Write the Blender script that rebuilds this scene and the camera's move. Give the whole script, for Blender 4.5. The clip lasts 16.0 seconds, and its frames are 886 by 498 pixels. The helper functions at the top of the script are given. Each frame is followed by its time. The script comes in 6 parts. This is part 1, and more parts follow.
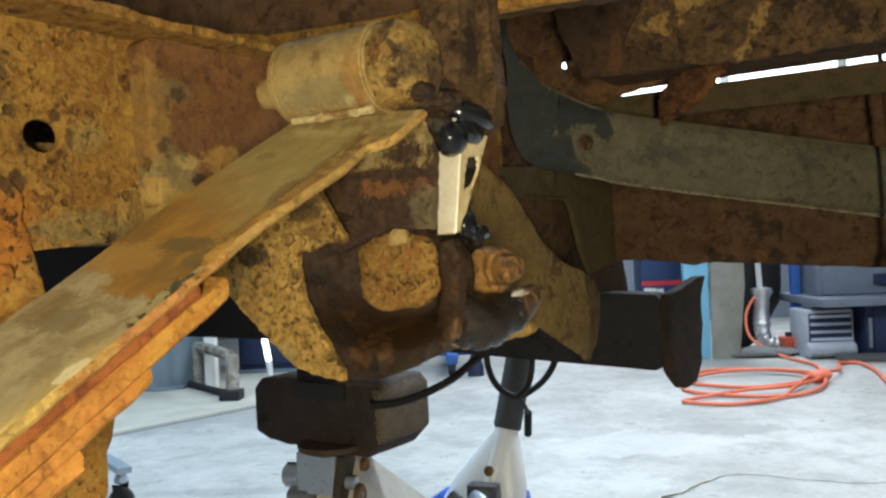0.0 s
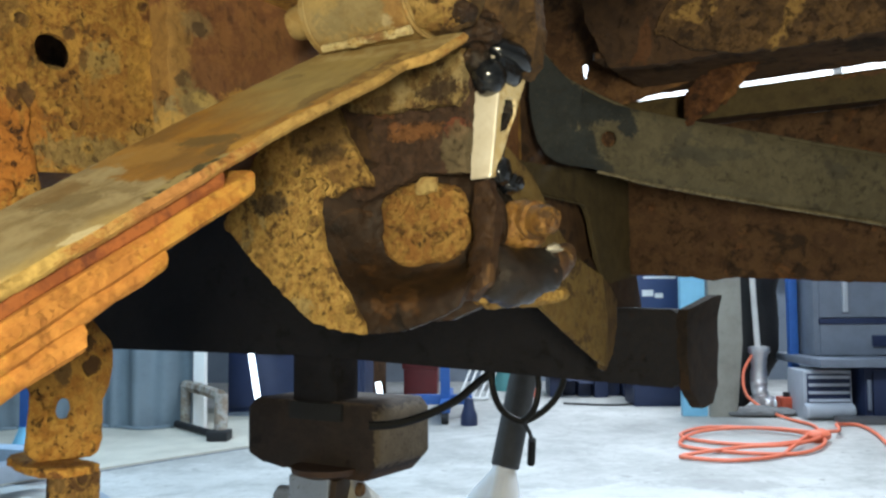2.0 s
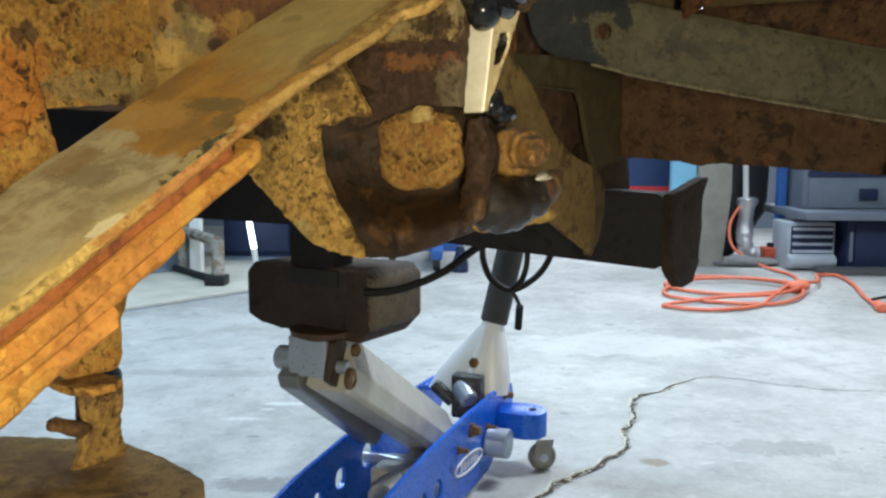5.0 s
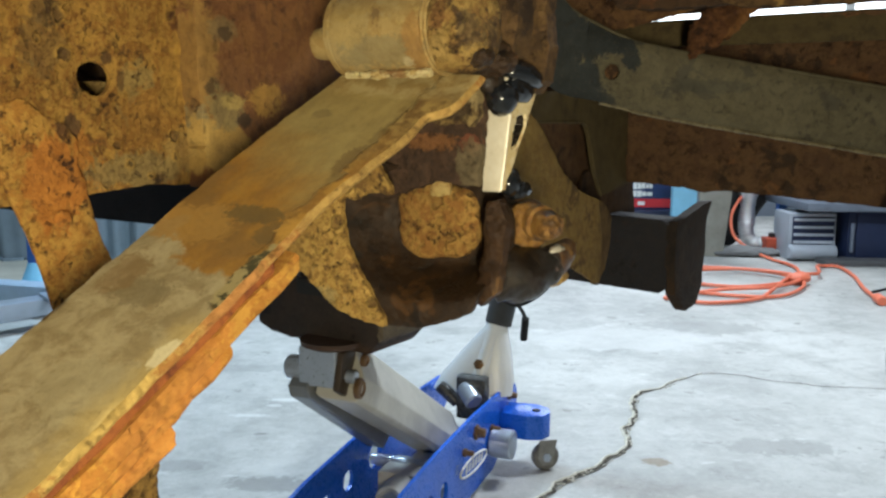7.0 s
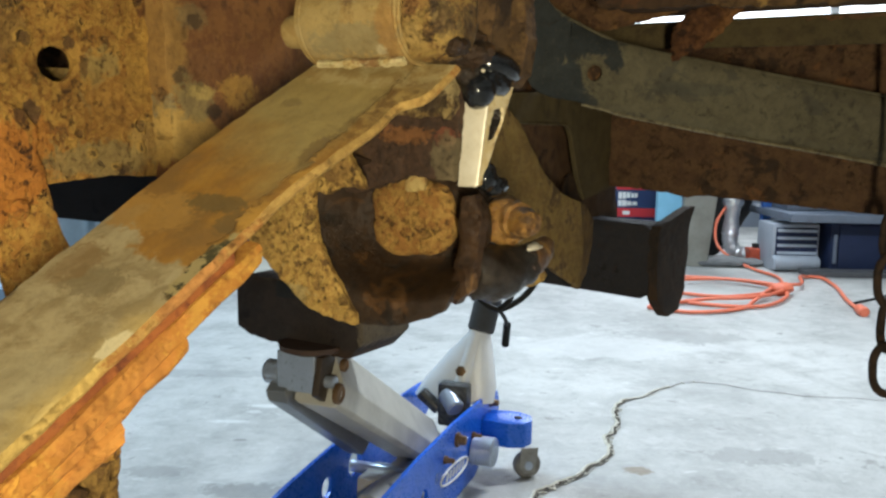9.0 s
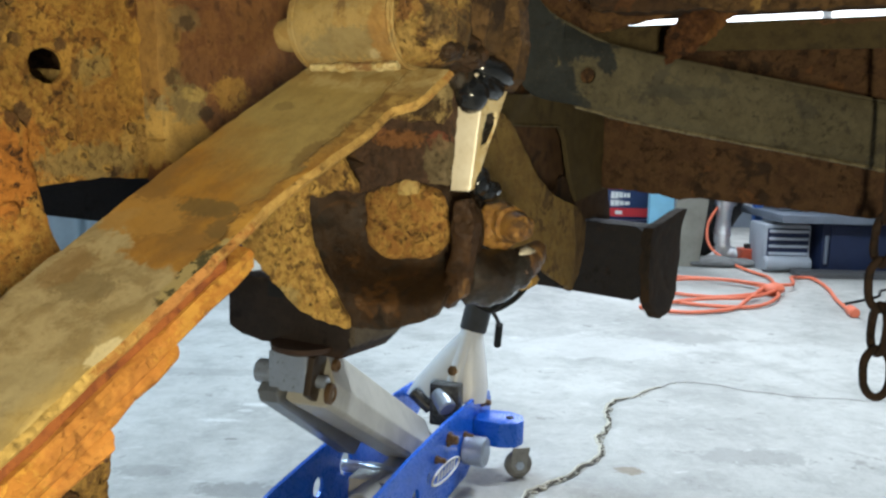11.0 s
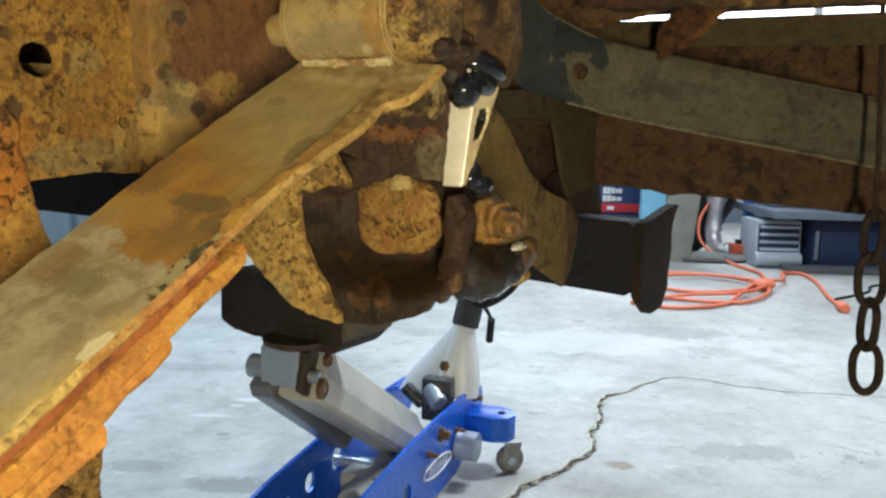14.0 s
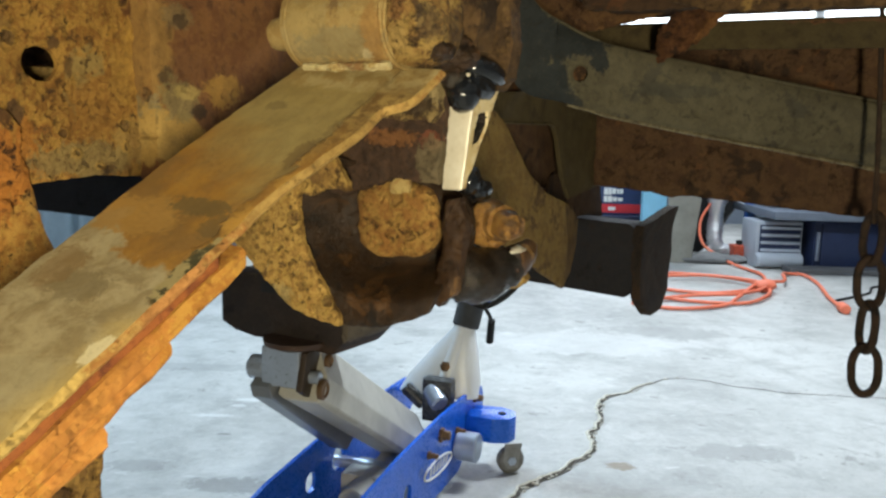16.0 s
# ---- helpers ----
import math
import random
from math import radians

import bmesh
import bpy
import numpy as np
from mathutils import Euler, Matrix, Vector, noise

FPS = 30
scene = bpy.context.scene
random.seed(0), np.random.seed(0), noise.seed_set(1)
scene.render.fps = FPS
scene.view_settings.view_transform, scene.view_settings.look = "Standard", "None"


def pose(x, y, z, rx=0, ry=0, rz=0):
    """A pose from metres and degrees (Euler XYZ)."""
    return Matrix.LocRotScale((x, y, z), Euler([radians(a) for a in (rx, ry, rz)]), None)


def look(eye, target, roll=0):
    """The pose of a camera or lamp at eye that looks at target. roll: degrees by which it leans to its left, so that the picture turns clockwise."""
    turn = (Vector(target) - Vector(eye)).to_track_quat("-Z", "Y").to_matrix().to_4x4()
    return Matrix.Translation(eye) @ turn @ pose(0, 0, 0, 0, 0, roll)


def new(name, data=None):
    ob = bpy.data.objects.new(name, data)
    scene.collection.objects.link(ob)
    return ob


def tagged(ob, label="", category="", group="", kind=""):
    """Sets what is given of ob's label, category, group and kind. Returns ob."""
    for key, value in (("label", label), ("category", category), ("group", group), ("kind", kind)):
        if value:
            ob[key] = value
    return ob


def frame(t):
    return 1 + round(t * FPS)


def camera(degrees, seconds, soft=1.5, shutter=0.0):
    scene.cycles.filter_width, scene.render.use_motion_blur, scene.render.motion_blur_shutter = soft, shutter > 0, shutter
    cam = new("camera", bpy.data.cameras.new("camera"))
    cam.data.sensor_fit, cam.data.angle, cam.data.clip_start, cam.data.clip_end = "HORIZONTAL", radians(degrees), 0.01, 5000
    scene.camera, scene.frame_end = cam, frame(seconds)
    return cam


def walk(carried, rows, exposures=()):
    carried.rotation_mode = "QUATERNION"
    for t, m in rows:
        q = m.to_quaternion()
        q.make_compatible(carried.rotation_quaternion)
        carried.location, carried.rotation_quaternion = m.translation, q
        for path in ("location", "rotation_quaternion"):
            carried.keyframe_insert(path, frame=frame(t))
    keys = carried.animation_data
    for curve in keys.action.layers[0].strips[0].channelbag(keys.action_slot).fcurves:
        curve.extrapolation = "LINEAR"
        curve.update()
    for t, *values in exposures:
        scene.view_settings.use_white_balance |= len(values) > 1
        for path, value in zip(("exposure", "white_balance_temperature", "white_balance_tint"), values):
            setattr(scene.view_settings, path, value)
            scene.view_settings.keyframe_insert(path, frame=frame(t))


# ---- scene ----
cam = camera(54.8, 16.0, soft=2.5)
PATH = [
    (0, (0.033, 0.065, 0.709), (-0.046, 2.063, 0.702), -2.5),
    (0.5, (0.018, 0.063, 0.683), (-0.091, 2.059, 0.746), -4.4),
    (1, (0.014, 0.088, 0.658), (-0.098, 2.081, 0.775), -2.8),
    (1.5, (0.012, 0.096, 0.655), (-0.057, 2.09, 0.789), -1.2),
    (2, (0.012, 0.096, 0.655), (-0.05, 2.091, 0.779), -0.5),
    (2.5, (0.012, 0.095, 0.653), (-0.048, 2.091, 0.766), -0.2),
    (3, (0.012, 0.096, 0.655), (-0.045, 2.093, 0.75), -0.0),
    (3.5, (0.012, 0.093, 0.657), (-0.045, 2.091, 0.714), 0.2),
    (4, (0.013, 0.092, 0.661), (-0.031, 2.091, 0.624), 0.2),
    (4.2, (0.013, 0.091, 0.663), (-0.027, 2.088, 0.57), 0.1),
    (6.3, (0.003, 0.044, 0.761), (-0.055, 2.018, 0.446), 0.3),
    (6.5, (0.001, 0.045, 0.759), (-0.052, 2.019, 0.442), 0.3),
    (7, (0.003, 0.056, 0.751), (-0.045, 2.035, 0.46), 0.3),
    (7.5, (0.008, 0.062, 0.745), (-0.031, 2.042, 0.467), 0.5),
    (8, (0.009, 0.065, 0.744), (-0.026, 2.045, 0.469), 0.5),
    (8.5, (0.009, 0.067, 0.742), (-0.016, 2.048, 0.471), 0.7),
    (9, (0.009, 0.068, 0.743), (-0.006, 2.05, 0.472), 1.0),
    (11.5, (0.009, 0.069, 0.746), (0.014, 2.049, 0.468), 1.3),
    (12, (0.009, 0.069, 0.746), (0.018, 2.049, 0.463), 1.2),
    (12.5, (0.009, 0.069, 0.745), (0.017, 2.049, 0.465), 1.4),
    (13, (0.009, 0.068, 0.747), (0.021, 2.048, 0.463), 1.4),
    (13.5, (0.01, 0.068, 0.746), (0.026, 2.048, 0.461), 1.4),
    (14, (0.009, 0.068, 0.746), (0.03, 2.048, 0.461), 1.5),
    (14.5, (0.01, 0.067, 0.747), (0.03, 2.047, 0.46), 1.5),
    (15, (0.01, 0.067, 0.747), (0.032, 2.047, 0.461), 1.4),
    (15.5, (0.01, 0.066, 0.747), (0.029, 2.046, 0.465), 1.6),
    (16, (0.01, 0.066, 0.748), (0.028, 2.045, 0.463), 1.6),
]
walk(cam, [(t, look(eye, target, roll)) for t, eye, target, roll in PATH], ((0, 0.0, 6500, 10), (0.5, 0.0, 6400, 10), (1.2, 0.12, 6260, 10), (3.2, 0.10, 6260, 10), (4.2, 0.03, 6320, 10), (6.5, -0.05, 6460, 10), (9.0, -0.02, 6500, 10), (16, 0.0, 6500, 10)))

# ---- light ----
world = bpy.data.worlds.new("garage_world")
scene.world = world
world.use_nodes = True
world.node_tree.nodes["Background"].inputs[0].default_value = (0.55, 0.68, 1.0, 1)
world.node_tree.nodes["Background"].inputs[1].default_value = 0.06


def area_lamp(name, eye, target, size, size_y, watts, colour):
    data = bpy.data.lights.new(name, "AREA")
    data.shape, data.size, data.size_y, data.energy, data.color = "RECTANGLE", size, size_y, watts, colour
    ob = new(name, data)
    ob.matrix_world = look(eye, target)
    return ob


COOL = (0.56, 0.80, 1.0)
PALE = (0.80, 0.90, 0.98)
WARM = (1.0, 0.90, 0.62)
area_lamp("shop_light", (1.25, 2.5, 2.62), (1.25, 2.5, 0), 1.2, 0.3, 88, PALE)
area_lamp("shop_light", (-1.3, 2.9, 2.62), (-1.3, 2.9, 0), 1.2, 0.3, 76, COOL)
area_lamp("shop_light", (1.5, 5.6, 2.62), (1.5, 5.6, 0), 1.2, 0.3, 72, PALE)
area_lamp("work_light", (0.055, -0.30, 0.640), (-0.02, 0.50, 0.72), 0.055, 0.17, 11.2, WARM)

# ---- materials ----


def nodes(name):
    m = bpy.data.materials.new(name)
    m.use_nodes = True
    return m, m.node_tree.nodes, m.node_tree.links, m.node_tree.nodes["Principled BSDF"]


def link(L, a, b):
    L.new(a, b)


def noise_tex(N, L, co, scale, detail=6, rough=0.6, distort=0.0):
    n = N.new("ShaderNodeTexNoise")
    n.inputs["Scale"].default_value = scale
    n.inputs["Detail"].default_value = detail
    n.inputs["Roughness"].default_value = rough
    n.inputs["Distortion"].default_value = distort
    L.new(co, n.inputs["Vector"])
    return n.outputs["Fac"]


def ramp(N, L, fac, lo, hi):
    r = N.new("ShaderNodeMapRange")
    r.inputs["From Min"].default_value, r.inputs["From Max"].default_value = lo, hi
    L.new(fac, r.inputs["Value"])
    return r.outputs["Result"]


def mixc(N, L, fac, a, b):
    m = N.new("ShaderNodeMix")
    m.data_type = "RGBA"
    if isinstance(fac, float):
        m.inputs[0].default_value = fac
    else:
        L.new(fac, m.inputs[0])
    for k, c in ((6, a), (7, b)):
        if isinstance(c, tuple):
            m.inputs[k].default_value = (*c, 1)
        else:
            L.new(c, m.inputs[k])
    return m.outputs[2]


def maths(N, L, op, a, b):
    m = N.new("ShaderNodeMath")
    m.operation = op
    for k, c in ((0, a), (1, b)):
        if isinstance(c, (int, float)):
            m.inputs[k].default_value = c
        else:
            L.new(c, m.inputs[k])
    return m.outputs[0]


def coords(N, offset=0.0, stretch=(1, 1, 1)):
    tc = N.new("ShaderNodeTexCoord")
    mp = N.new("ShaderNodeMapping")
    mp.inputs["Location"].default_value = (offset, offset * 0.7, offset * 1.3)
    mp.inputs["Scale"].default_value = stretch
    mp.id_data.links.new(tc.outputs["Object"], mp.inputs["Vector"])
    return mp.outputs["Vector"]


def bump(N, L, bsdf, height, strength, dist):
    b = N.new("ShaderNodeBump")
    b.inputs["Strength"].default_value, b.inputs["Distance"].default_value = strength, dist
    L.new(height, b.inputs["Height"])
    L.new(b.outputs["Normal"], bsdf.inputs["Normal"])


def blotch(N, L, centre, radius, seed=0.0, ragged=0.55, edge=0.11):
    """A ragged spot: 1 inside an ellipse round centre, 0 outside; a radius of 0 leaves that axis out."""
    tc = N.new("ShaderNodeTexCoord")
    mp = N.new("ShaderNodeMapping")
    mp.inputs["Scale"].default_value = tuple(1 / r if r else 0 for r in radius)
    mp.inputs["Location"].default_value = tuple(-c / r if r else 0 for c, r in zip(centre, radius))
    L.new(tc.outputs["Object"], mp.inputs["Vector"])
    ln = N.new("ShaderNodeVectorMath")
    ln.operation = "LENGTH"
    L.new(mp.outputs["Vector"], ln.inputs[0])
    small = min(r for r in radius if r)
    n = noise_tex(N, L, coords(N, seed), 1.3 / small, 8, 0.74, 0.9)
    d = maths(N, L, "ADD", ln.outputs["Value"], maths(N, L, "MULTIPLY", maths(N, L, "SUBTRACT", n, 0.5), ragged * 5))
    return ramp(N, L, d, 1 + edge, 1 - edge)


def rust(name, base, second, dark, pit=(0.034, 0.017, 0.009), patch=None, patch_lo=0.56, seed=0.0, size=1.0, pits=0.5, rough=0.85, dark_lo=0.55, relief=0.0016, crumbs=0.55, freckles=0.6, marks=(), scabs=0.0):
    """Scaly rust: two tones in crusty blotches, lighter crumbs, dark freckles and scabs, round pits, an optional third patch colour (old paint or dust), with relief to match."""
    m, N, L, b = nodes(name)
    co = coords(N, seed)
    wide = noise_tex(N, L, coords(N, seed + 5.3), 9 / size, 4, 0.55, 0.4)
    big = noise_tex(N, L, co, 26 / size, 7, 0.66, 0.8)
    mid = noise_tex(N, L, co, 85 / size, 8, 0.74, 0.3)
    crumb = noise_tex(N, L, coords(N, seed + 1.9), 190 / size, 6, 0.72, 0.2)
    fine = noise_tex(N, L, coords(N, seed + 2.7), 380 / size, 5, 0.75)
    col = mixc(N, L, ramp(N, L, mid, 0.465, 0.535), base, second)
    light = tuple(min(0.8, c * k) for c, k in zip(base, (1.28, 1.34, 1.2)))
    up = ramp(N, L, crumb, 0.54, 0.60)
    col = mixc(N, L, maths(N, L, "MULTIPLY", up, crumbs), col, light)
    if patch:
        other = noise_tex(N, L, coords(N, seed + 3.1), 19 / size, 8, 0.62, 0.7)
        col = mixc(N, L, maths(N, L, "MULTIPLY", ramp(N, L, other, patch_lo, patch_lo + 0.03), 0.85), col, patch)
    scab = ramp(N, L, maths(N, L, "ADD", maths(N, L, "MULTIPLY", big, 0.6), maths(N, L, "MULTIPLY", mid, 0.4)), dark_lo, dark_lo + 0.035)
    col = mixc(N, L, maths(N, L, "MULTIPLY", scab, 0.85), col, dark)
    for k, (centre, radius, colour, strength) in enumerate(marks):
        mask = blotch(N, L, centre, radius, seed + 1.37 * k)
        tinted = mixc(N, L, ramp(N, L, mid, 0.40, 0.60), colour, tuple(c * 0.74 for c in colour))
        col = mixc(N, L, maths(N, L, "MULTIPLY", mask, strength), col, tinted)
    col = mixc(N, L, maths(N, L, "MULTIPLY", ramp(N, L, fine, 0.55, 0.66), freckles), col, tuple(c * 1.2 for c in dark))
    crust = noise_tex(N, L, coords(N, seed + 6.1), 120 / size, 9, 0.72, 0.35)
    speck = noise_tex(N, L, coords(N, seed + 9.4), 260 / size, 6, 0.62, 0.2)
    where = ramp(N, L, noise_tex(N, L, coords(N, seed + 7.7), 34 / size, 4), 0.48, 0.56)
    hole = maths(N, L, "MULTIPLY", ramp(N, L, crust, 0.56, 0.61), maths(N, L, "ADD", maths(N, L, "MULTIPLY", where, 0.75), 0.25))
    hole = maths(N, L, "MAXIMUM", hole, maths(N, L, "MULTIPLY", ramp(N, L, speck, 0.63, 0.67), 0.8))
    col = mixc(N, L, maths(N, L, "MULTIPLY", hole, pits), col, pit)
    ring = None
    if scabs:
        warp = N.new("ShaderNodeVectorMath")
        warp.operation = "ADD"
        shake = N.new("ShaderNodeTexNoise")
        shake.inputs["Scale"].default_value, shake.inputs["Detail"].default_value = 140, 4
        L.new(co, shake.inputs["Vector"])
        small = N.new("ShaderNodeVectorMath")
        small.operation = "SCALE"
        small.inputs["Scale"].default_value = 0.007
        L.new(shake.outputs["Color"], small.inputs[0])
        L.new(co, warp.inputs[0])
        L.new(small.outputs["Vector"], warp.inputs[1])
        cell = N.new("ShaderNodeTexVoronoi")
        cell.inputs["Scale"].default_value = 88
        L.new(warp.outputs["Vector"], cell.inputs["Vector"])
        pick = N.new("ShaderNodeSeparateColor")
        L.new(cell.outputs["Color"], pick.inputs[0])
        reach = maths(N, L, "ADD", maths(N, L, "MULTIPLY", pick.outputs[1], 0.26), 0.16)
        gap = maths(N, L, "SUBTRACT", cell.outputs["Distance"], reach)
        some = maths(N, L, "MULTIPLY", ramp(N, L, pick.outputs[0], 0.50, 0.54), ramp(N, L, noise_tex(N, L, coords(N, seed + 4.4), 17, 4), 0.44, 0.56))
        core = maths(N, L, "MULTIPLY", ramp(N, L, gap, 0.0, -0.07), some)
        ring = maths(N, L, "MULTIPLY", maths(N, L, "MULTIPLY", ramp(N, L, gap, 0.14, 0.04), ramp(N, L, gap, -0.04, 0.01)), some)
        col = mixc(N, L, maths(N, L, "MULTIPLY", core, maths(N, L, "MULTIPLY", scabs, ramp(N, L, pick.outputs[2], -0.2, 0.7))), col, tuple(1.3 * c for c in pit))
        col = mixc(N, L, maths(N, L, "MULTIPLY", ring, 0.6 * scabs), col, light)
        edge = maths(N, L, "MULTIPLY", maths(N, L, "MULTIPLY", ramp(N, L, gap, -0.06, -0.01), ramp(N, L, gap, 0.03, 0.0)), some)
        col = mixc(N, L, maths(N, L, "MULTIPLY", edge, 0.8 * scabs), col, tuple(0.6 * c for c in pit))
        ring = maths(N, L, "SUBTRACT", maths(N, L, "MULTIPLY", ring, 0.5), core)
    tone = N.new("ShaderNodeHueSaturation")
    L.new(col, tone.inputs["Color"])
    L.new(maths(N, L, "ADD", maths(N, L, "MULTIPLY", wide, 0.9), 0.52), tone.inputs["Value"])
    L.new(tone.outputs["Color"], b.inputs["Base Color"])
    L.new(maths(N, L, "ADD", maths(N, L, "MULTIPLY", crumb, 0.2), rough - 0.1), b.inputs["Roughness"])
    b.inputs["Specular IOR Level"].default_value = 0.25
    h = maths(N, L, "ADD", maths(N, L, "ADD", mid, maths(N, L, "MULTIPLY", fine, 0.3)), maths(N, L, "MULTIPLY", up, 0.4 * crumbs))
    h = maths(N, L, "SUBTRACT", h, maths(N, L, "ADD", maths(N, L, "MULTIPLY", hole, 0.8 * pits), maths(N, L, "MULTIPLY", scab, 0.3)))
    if ring:
        h = maths(N, L, "ADD", h, maths(N, L, "MULTIPLY", ring, scabs))
    bump(N, L, b, h, 1.0, relief)
    return m


def leaf_top():
    """Dusty spring steel: olive dust, an orange rust stain across it with a ragged tide line, grey-tan crust beyond, flaking rust along one edge."""
    m, N, L, b = nodes("dusty_spring_steel")
    co = coords(N, 5.0)
    sep = N.new("ShaderNodeSeparateXYZ")
    tc = N.new("ShaderNodeTexCoord")
    L.new(tc.outputs["Object"], sep.inputs[0])
    x, y = sep.outputs["X"], sep.outputs["Y"]
    edge = maths(N, L, "SUBTRACT", noise_tex(N, L, co, 38, 8, 0.58, 0.25), 0.5)
    along = maths(N, L, "ADD", y, maths(N, L, "ADD", maths(N, L, "MULTIPLY", edge, 0.070), maths(N, L, "MULTIPLY", x, 0.5)))
    mid, fine = noise_tex(N, L, co, 70, 7, 0.7, 0.4), noise_tex(N, L, co, 330, 5, 0.75)
    brush = noise_tex(N, L, coords(N, 8.0, (1, 0.22, 1)), 120, 5, 0.65)
    dust = mixc(N, L, ramp(N, L, brush, 0.38, 0.62), (0.345, 0.255, 0.088), (0.285, 0.205, 0.070))
    near = mixc(N, L, ramp(N, L, mid, 0.42, 0.58), (0.385, 0.320, 0.180), (0.255, 0.200, 0.102))
    stain = mixc(N, L, ramp(N, L, brush, 0.40, 0.60), (0.345, 0.172, 0.026), (0.270, 0.132, 0.026))
    col = mixc(N, L, ramp(N, L, along, -0.108, -0.150), dust, stain)
    deep = maths(N, L, "MULTIPLY", ramp(N, L, along, -0.152, -0.160), ramp(N, L, along, -0.186, -0.170))
    col = mixc(N, L, maths(N, L, "MULTIPLY", deep, 0.75), col, (0.200, 0.110, 0.030))
    col = mixc(N, L, maths(N, L, "MULTIPLY", ramp(N, L, along, -0.183, -0.187), 0.92), col, near)
    for k, (centre, radius, colour, amount) in enumerate((((-0.030, -0.160, 0), (0.022, 0.011, 0), (0.355, 0.195, 0.045), 0.85),
                                                         ((-0.006, -0.150, 0), (0.016, 0.0045, 0), (0.130, 0.088, 0.030), 0.8),
                                                         ((0.012, -0.158, 0), (0.008, 0.006, 0), (0.120, 0.080, 0.028), 0.7),
                                                         ((0.014, -0.113, 0), (0.006, 0.010, 0), (0.150, 0.090, 0.030), 0.7),
                                                         ((-0.020, -0.196, 0), (0.016, 0.007, 0), (0.165, 0.125, 0.060), 0.6),
                                                         ((-0.036, -0.190, 0), (0.010, 0.010, 0), (0.200, 0.115, 0.040), 0.55),
                                                         ((0.000, -0.235, 0), (0.020, 0.012, 0), (0.360, 0.300, 0.165), 0.55),
                                                         ((-0.026, -0.083, 0), (0.006, 0.003, 0), (0.170, 0.120, 0.045), 0.6))):
        col = mixc(N, L, maths(N, L, "MULTIPLY", blotch(N, L, centre, radius, 3.1 * k), amount), col, colour)
    rag = maths(N, L, "MULTIPLY", maths(N, L, "SUBTRACT", noise_tex(N, L, coords(N, 6.2), 75, 6, 0.7, 0.5), 0.5), 0.022)
    flake = maths(N, L, "ADD", x, rag)
    orange = mixc(N, L, ramp(N, L, mid, 0.44, 0.56), (0.46, 0.250, 0.048), (0.300, 0.150, 0.030))
    tan = mixc(N, L, ramp(N, L, noise_tex(N, L, co, 120, 7, 0.72, 0.5), 0.42, 0.58), (0.400, 0.265, 0.080), (0.175, 0.095, 0.028))
    band = mixc(N, L, ramp(N, L, maths(N, L, "ADD", y, maths(N, L, "MULTIPLY", rag, 1.5)), -0.125, -0.085), orange, tan)
    line_x = maths(N, L, "SUBTRACT", flake, maths(N, L, "ADD", 0.0125, maths(N, L, "MULTIPLY", maths(N, L, "ADD", y, 0.16), 0.055)))
    crusty = maths(N, L, "MULTIPLY", ramp(N, L, line_x, 0.0, 0.0016), ramp(N, L, y, -0.176, -0.160))
    col = mixc(N, L, crusty, col, band)
    tide = maths(N, L, "MULTIPLY", maths(N, L, "MULTIPLY", ramp(N, L, line_x, -0.0040, -0.0006), ramp(N, L, line_x, 0.0012, 0.0)), ramp(N, L, y, -0.150, -0.120))
    col = mixc(N, L, maths(N, L, "MULTIPLY", tide, 0.55), col, (0.130, 0.082, 0.028))
    lip = maths(N, L, "MULTIPLY", ramp(N, L, maths(N, L, "ADD", y, rag), -0.068, -0.064), 0.8)
    col = mixc(N, L, lip, col, mixc(N, L, ramp(N, L, mid, 0.45, 0.55), (0.42, 0.33, 0.15), (0.30, 0.20, 0.07)))
    crumb = mixc(N, L, ramp(N, L, noise_tex(N, L, co, 160, 4, 0.6), 0.47, 0.53), (0.055, 0.050, 0.022), (0.34, 0.27, 0.12))
    col = mixc(N, L, blotch(N, L, (0.0185, -0.180, 0), (0.0055, 0.017, 0), 7.0, 0.4), col, crumb)
    pale = maths(N, L, "MULTIPLY", ramp(N, L, flake, 0.006, 0.020), ramp(N, L, y, -0.196, -0.206))
    col = mixc(N, L, maths(N, L, "MULTIPLY", pale, 0.8), col, (0.50, 0.36, 0.125))
    col = mixc(N, L, blotch(N, L, (0.0185, -0.2165, 0), (0.0055, 0.0065, 0), 9.0, 0.35), col, (0.68, 0.58, 0.34))
    col = mixc(N, L, maths(N, L, "MULTIPLY", ramp(N, L, fine, 0.54, 0.7), 0.3), col, (0.13, 0.095, 0.045))
    L.new(col, b.inputs["Base Color"])
    b.inputs["Roughness"].default_value = 0.75
    b.inputs["Specular IOR Level"].default_value = 0.3
    rough_band = maths(N, L, "MULTIPLY", crusty, maths(N, L, "ADD", noise_tex(N, L, co, 150, 7, 0.75), 0.5))
    bump(N, L, b, maths(N, L, "ADD", maths(N, L, "ADD", mid, maths(N, L, "MULTIPLY", fine, 0.3)), maths(N, L, "MULTIPLY", rough_band, 1.6)), 0.7, 0.0008)
    return m


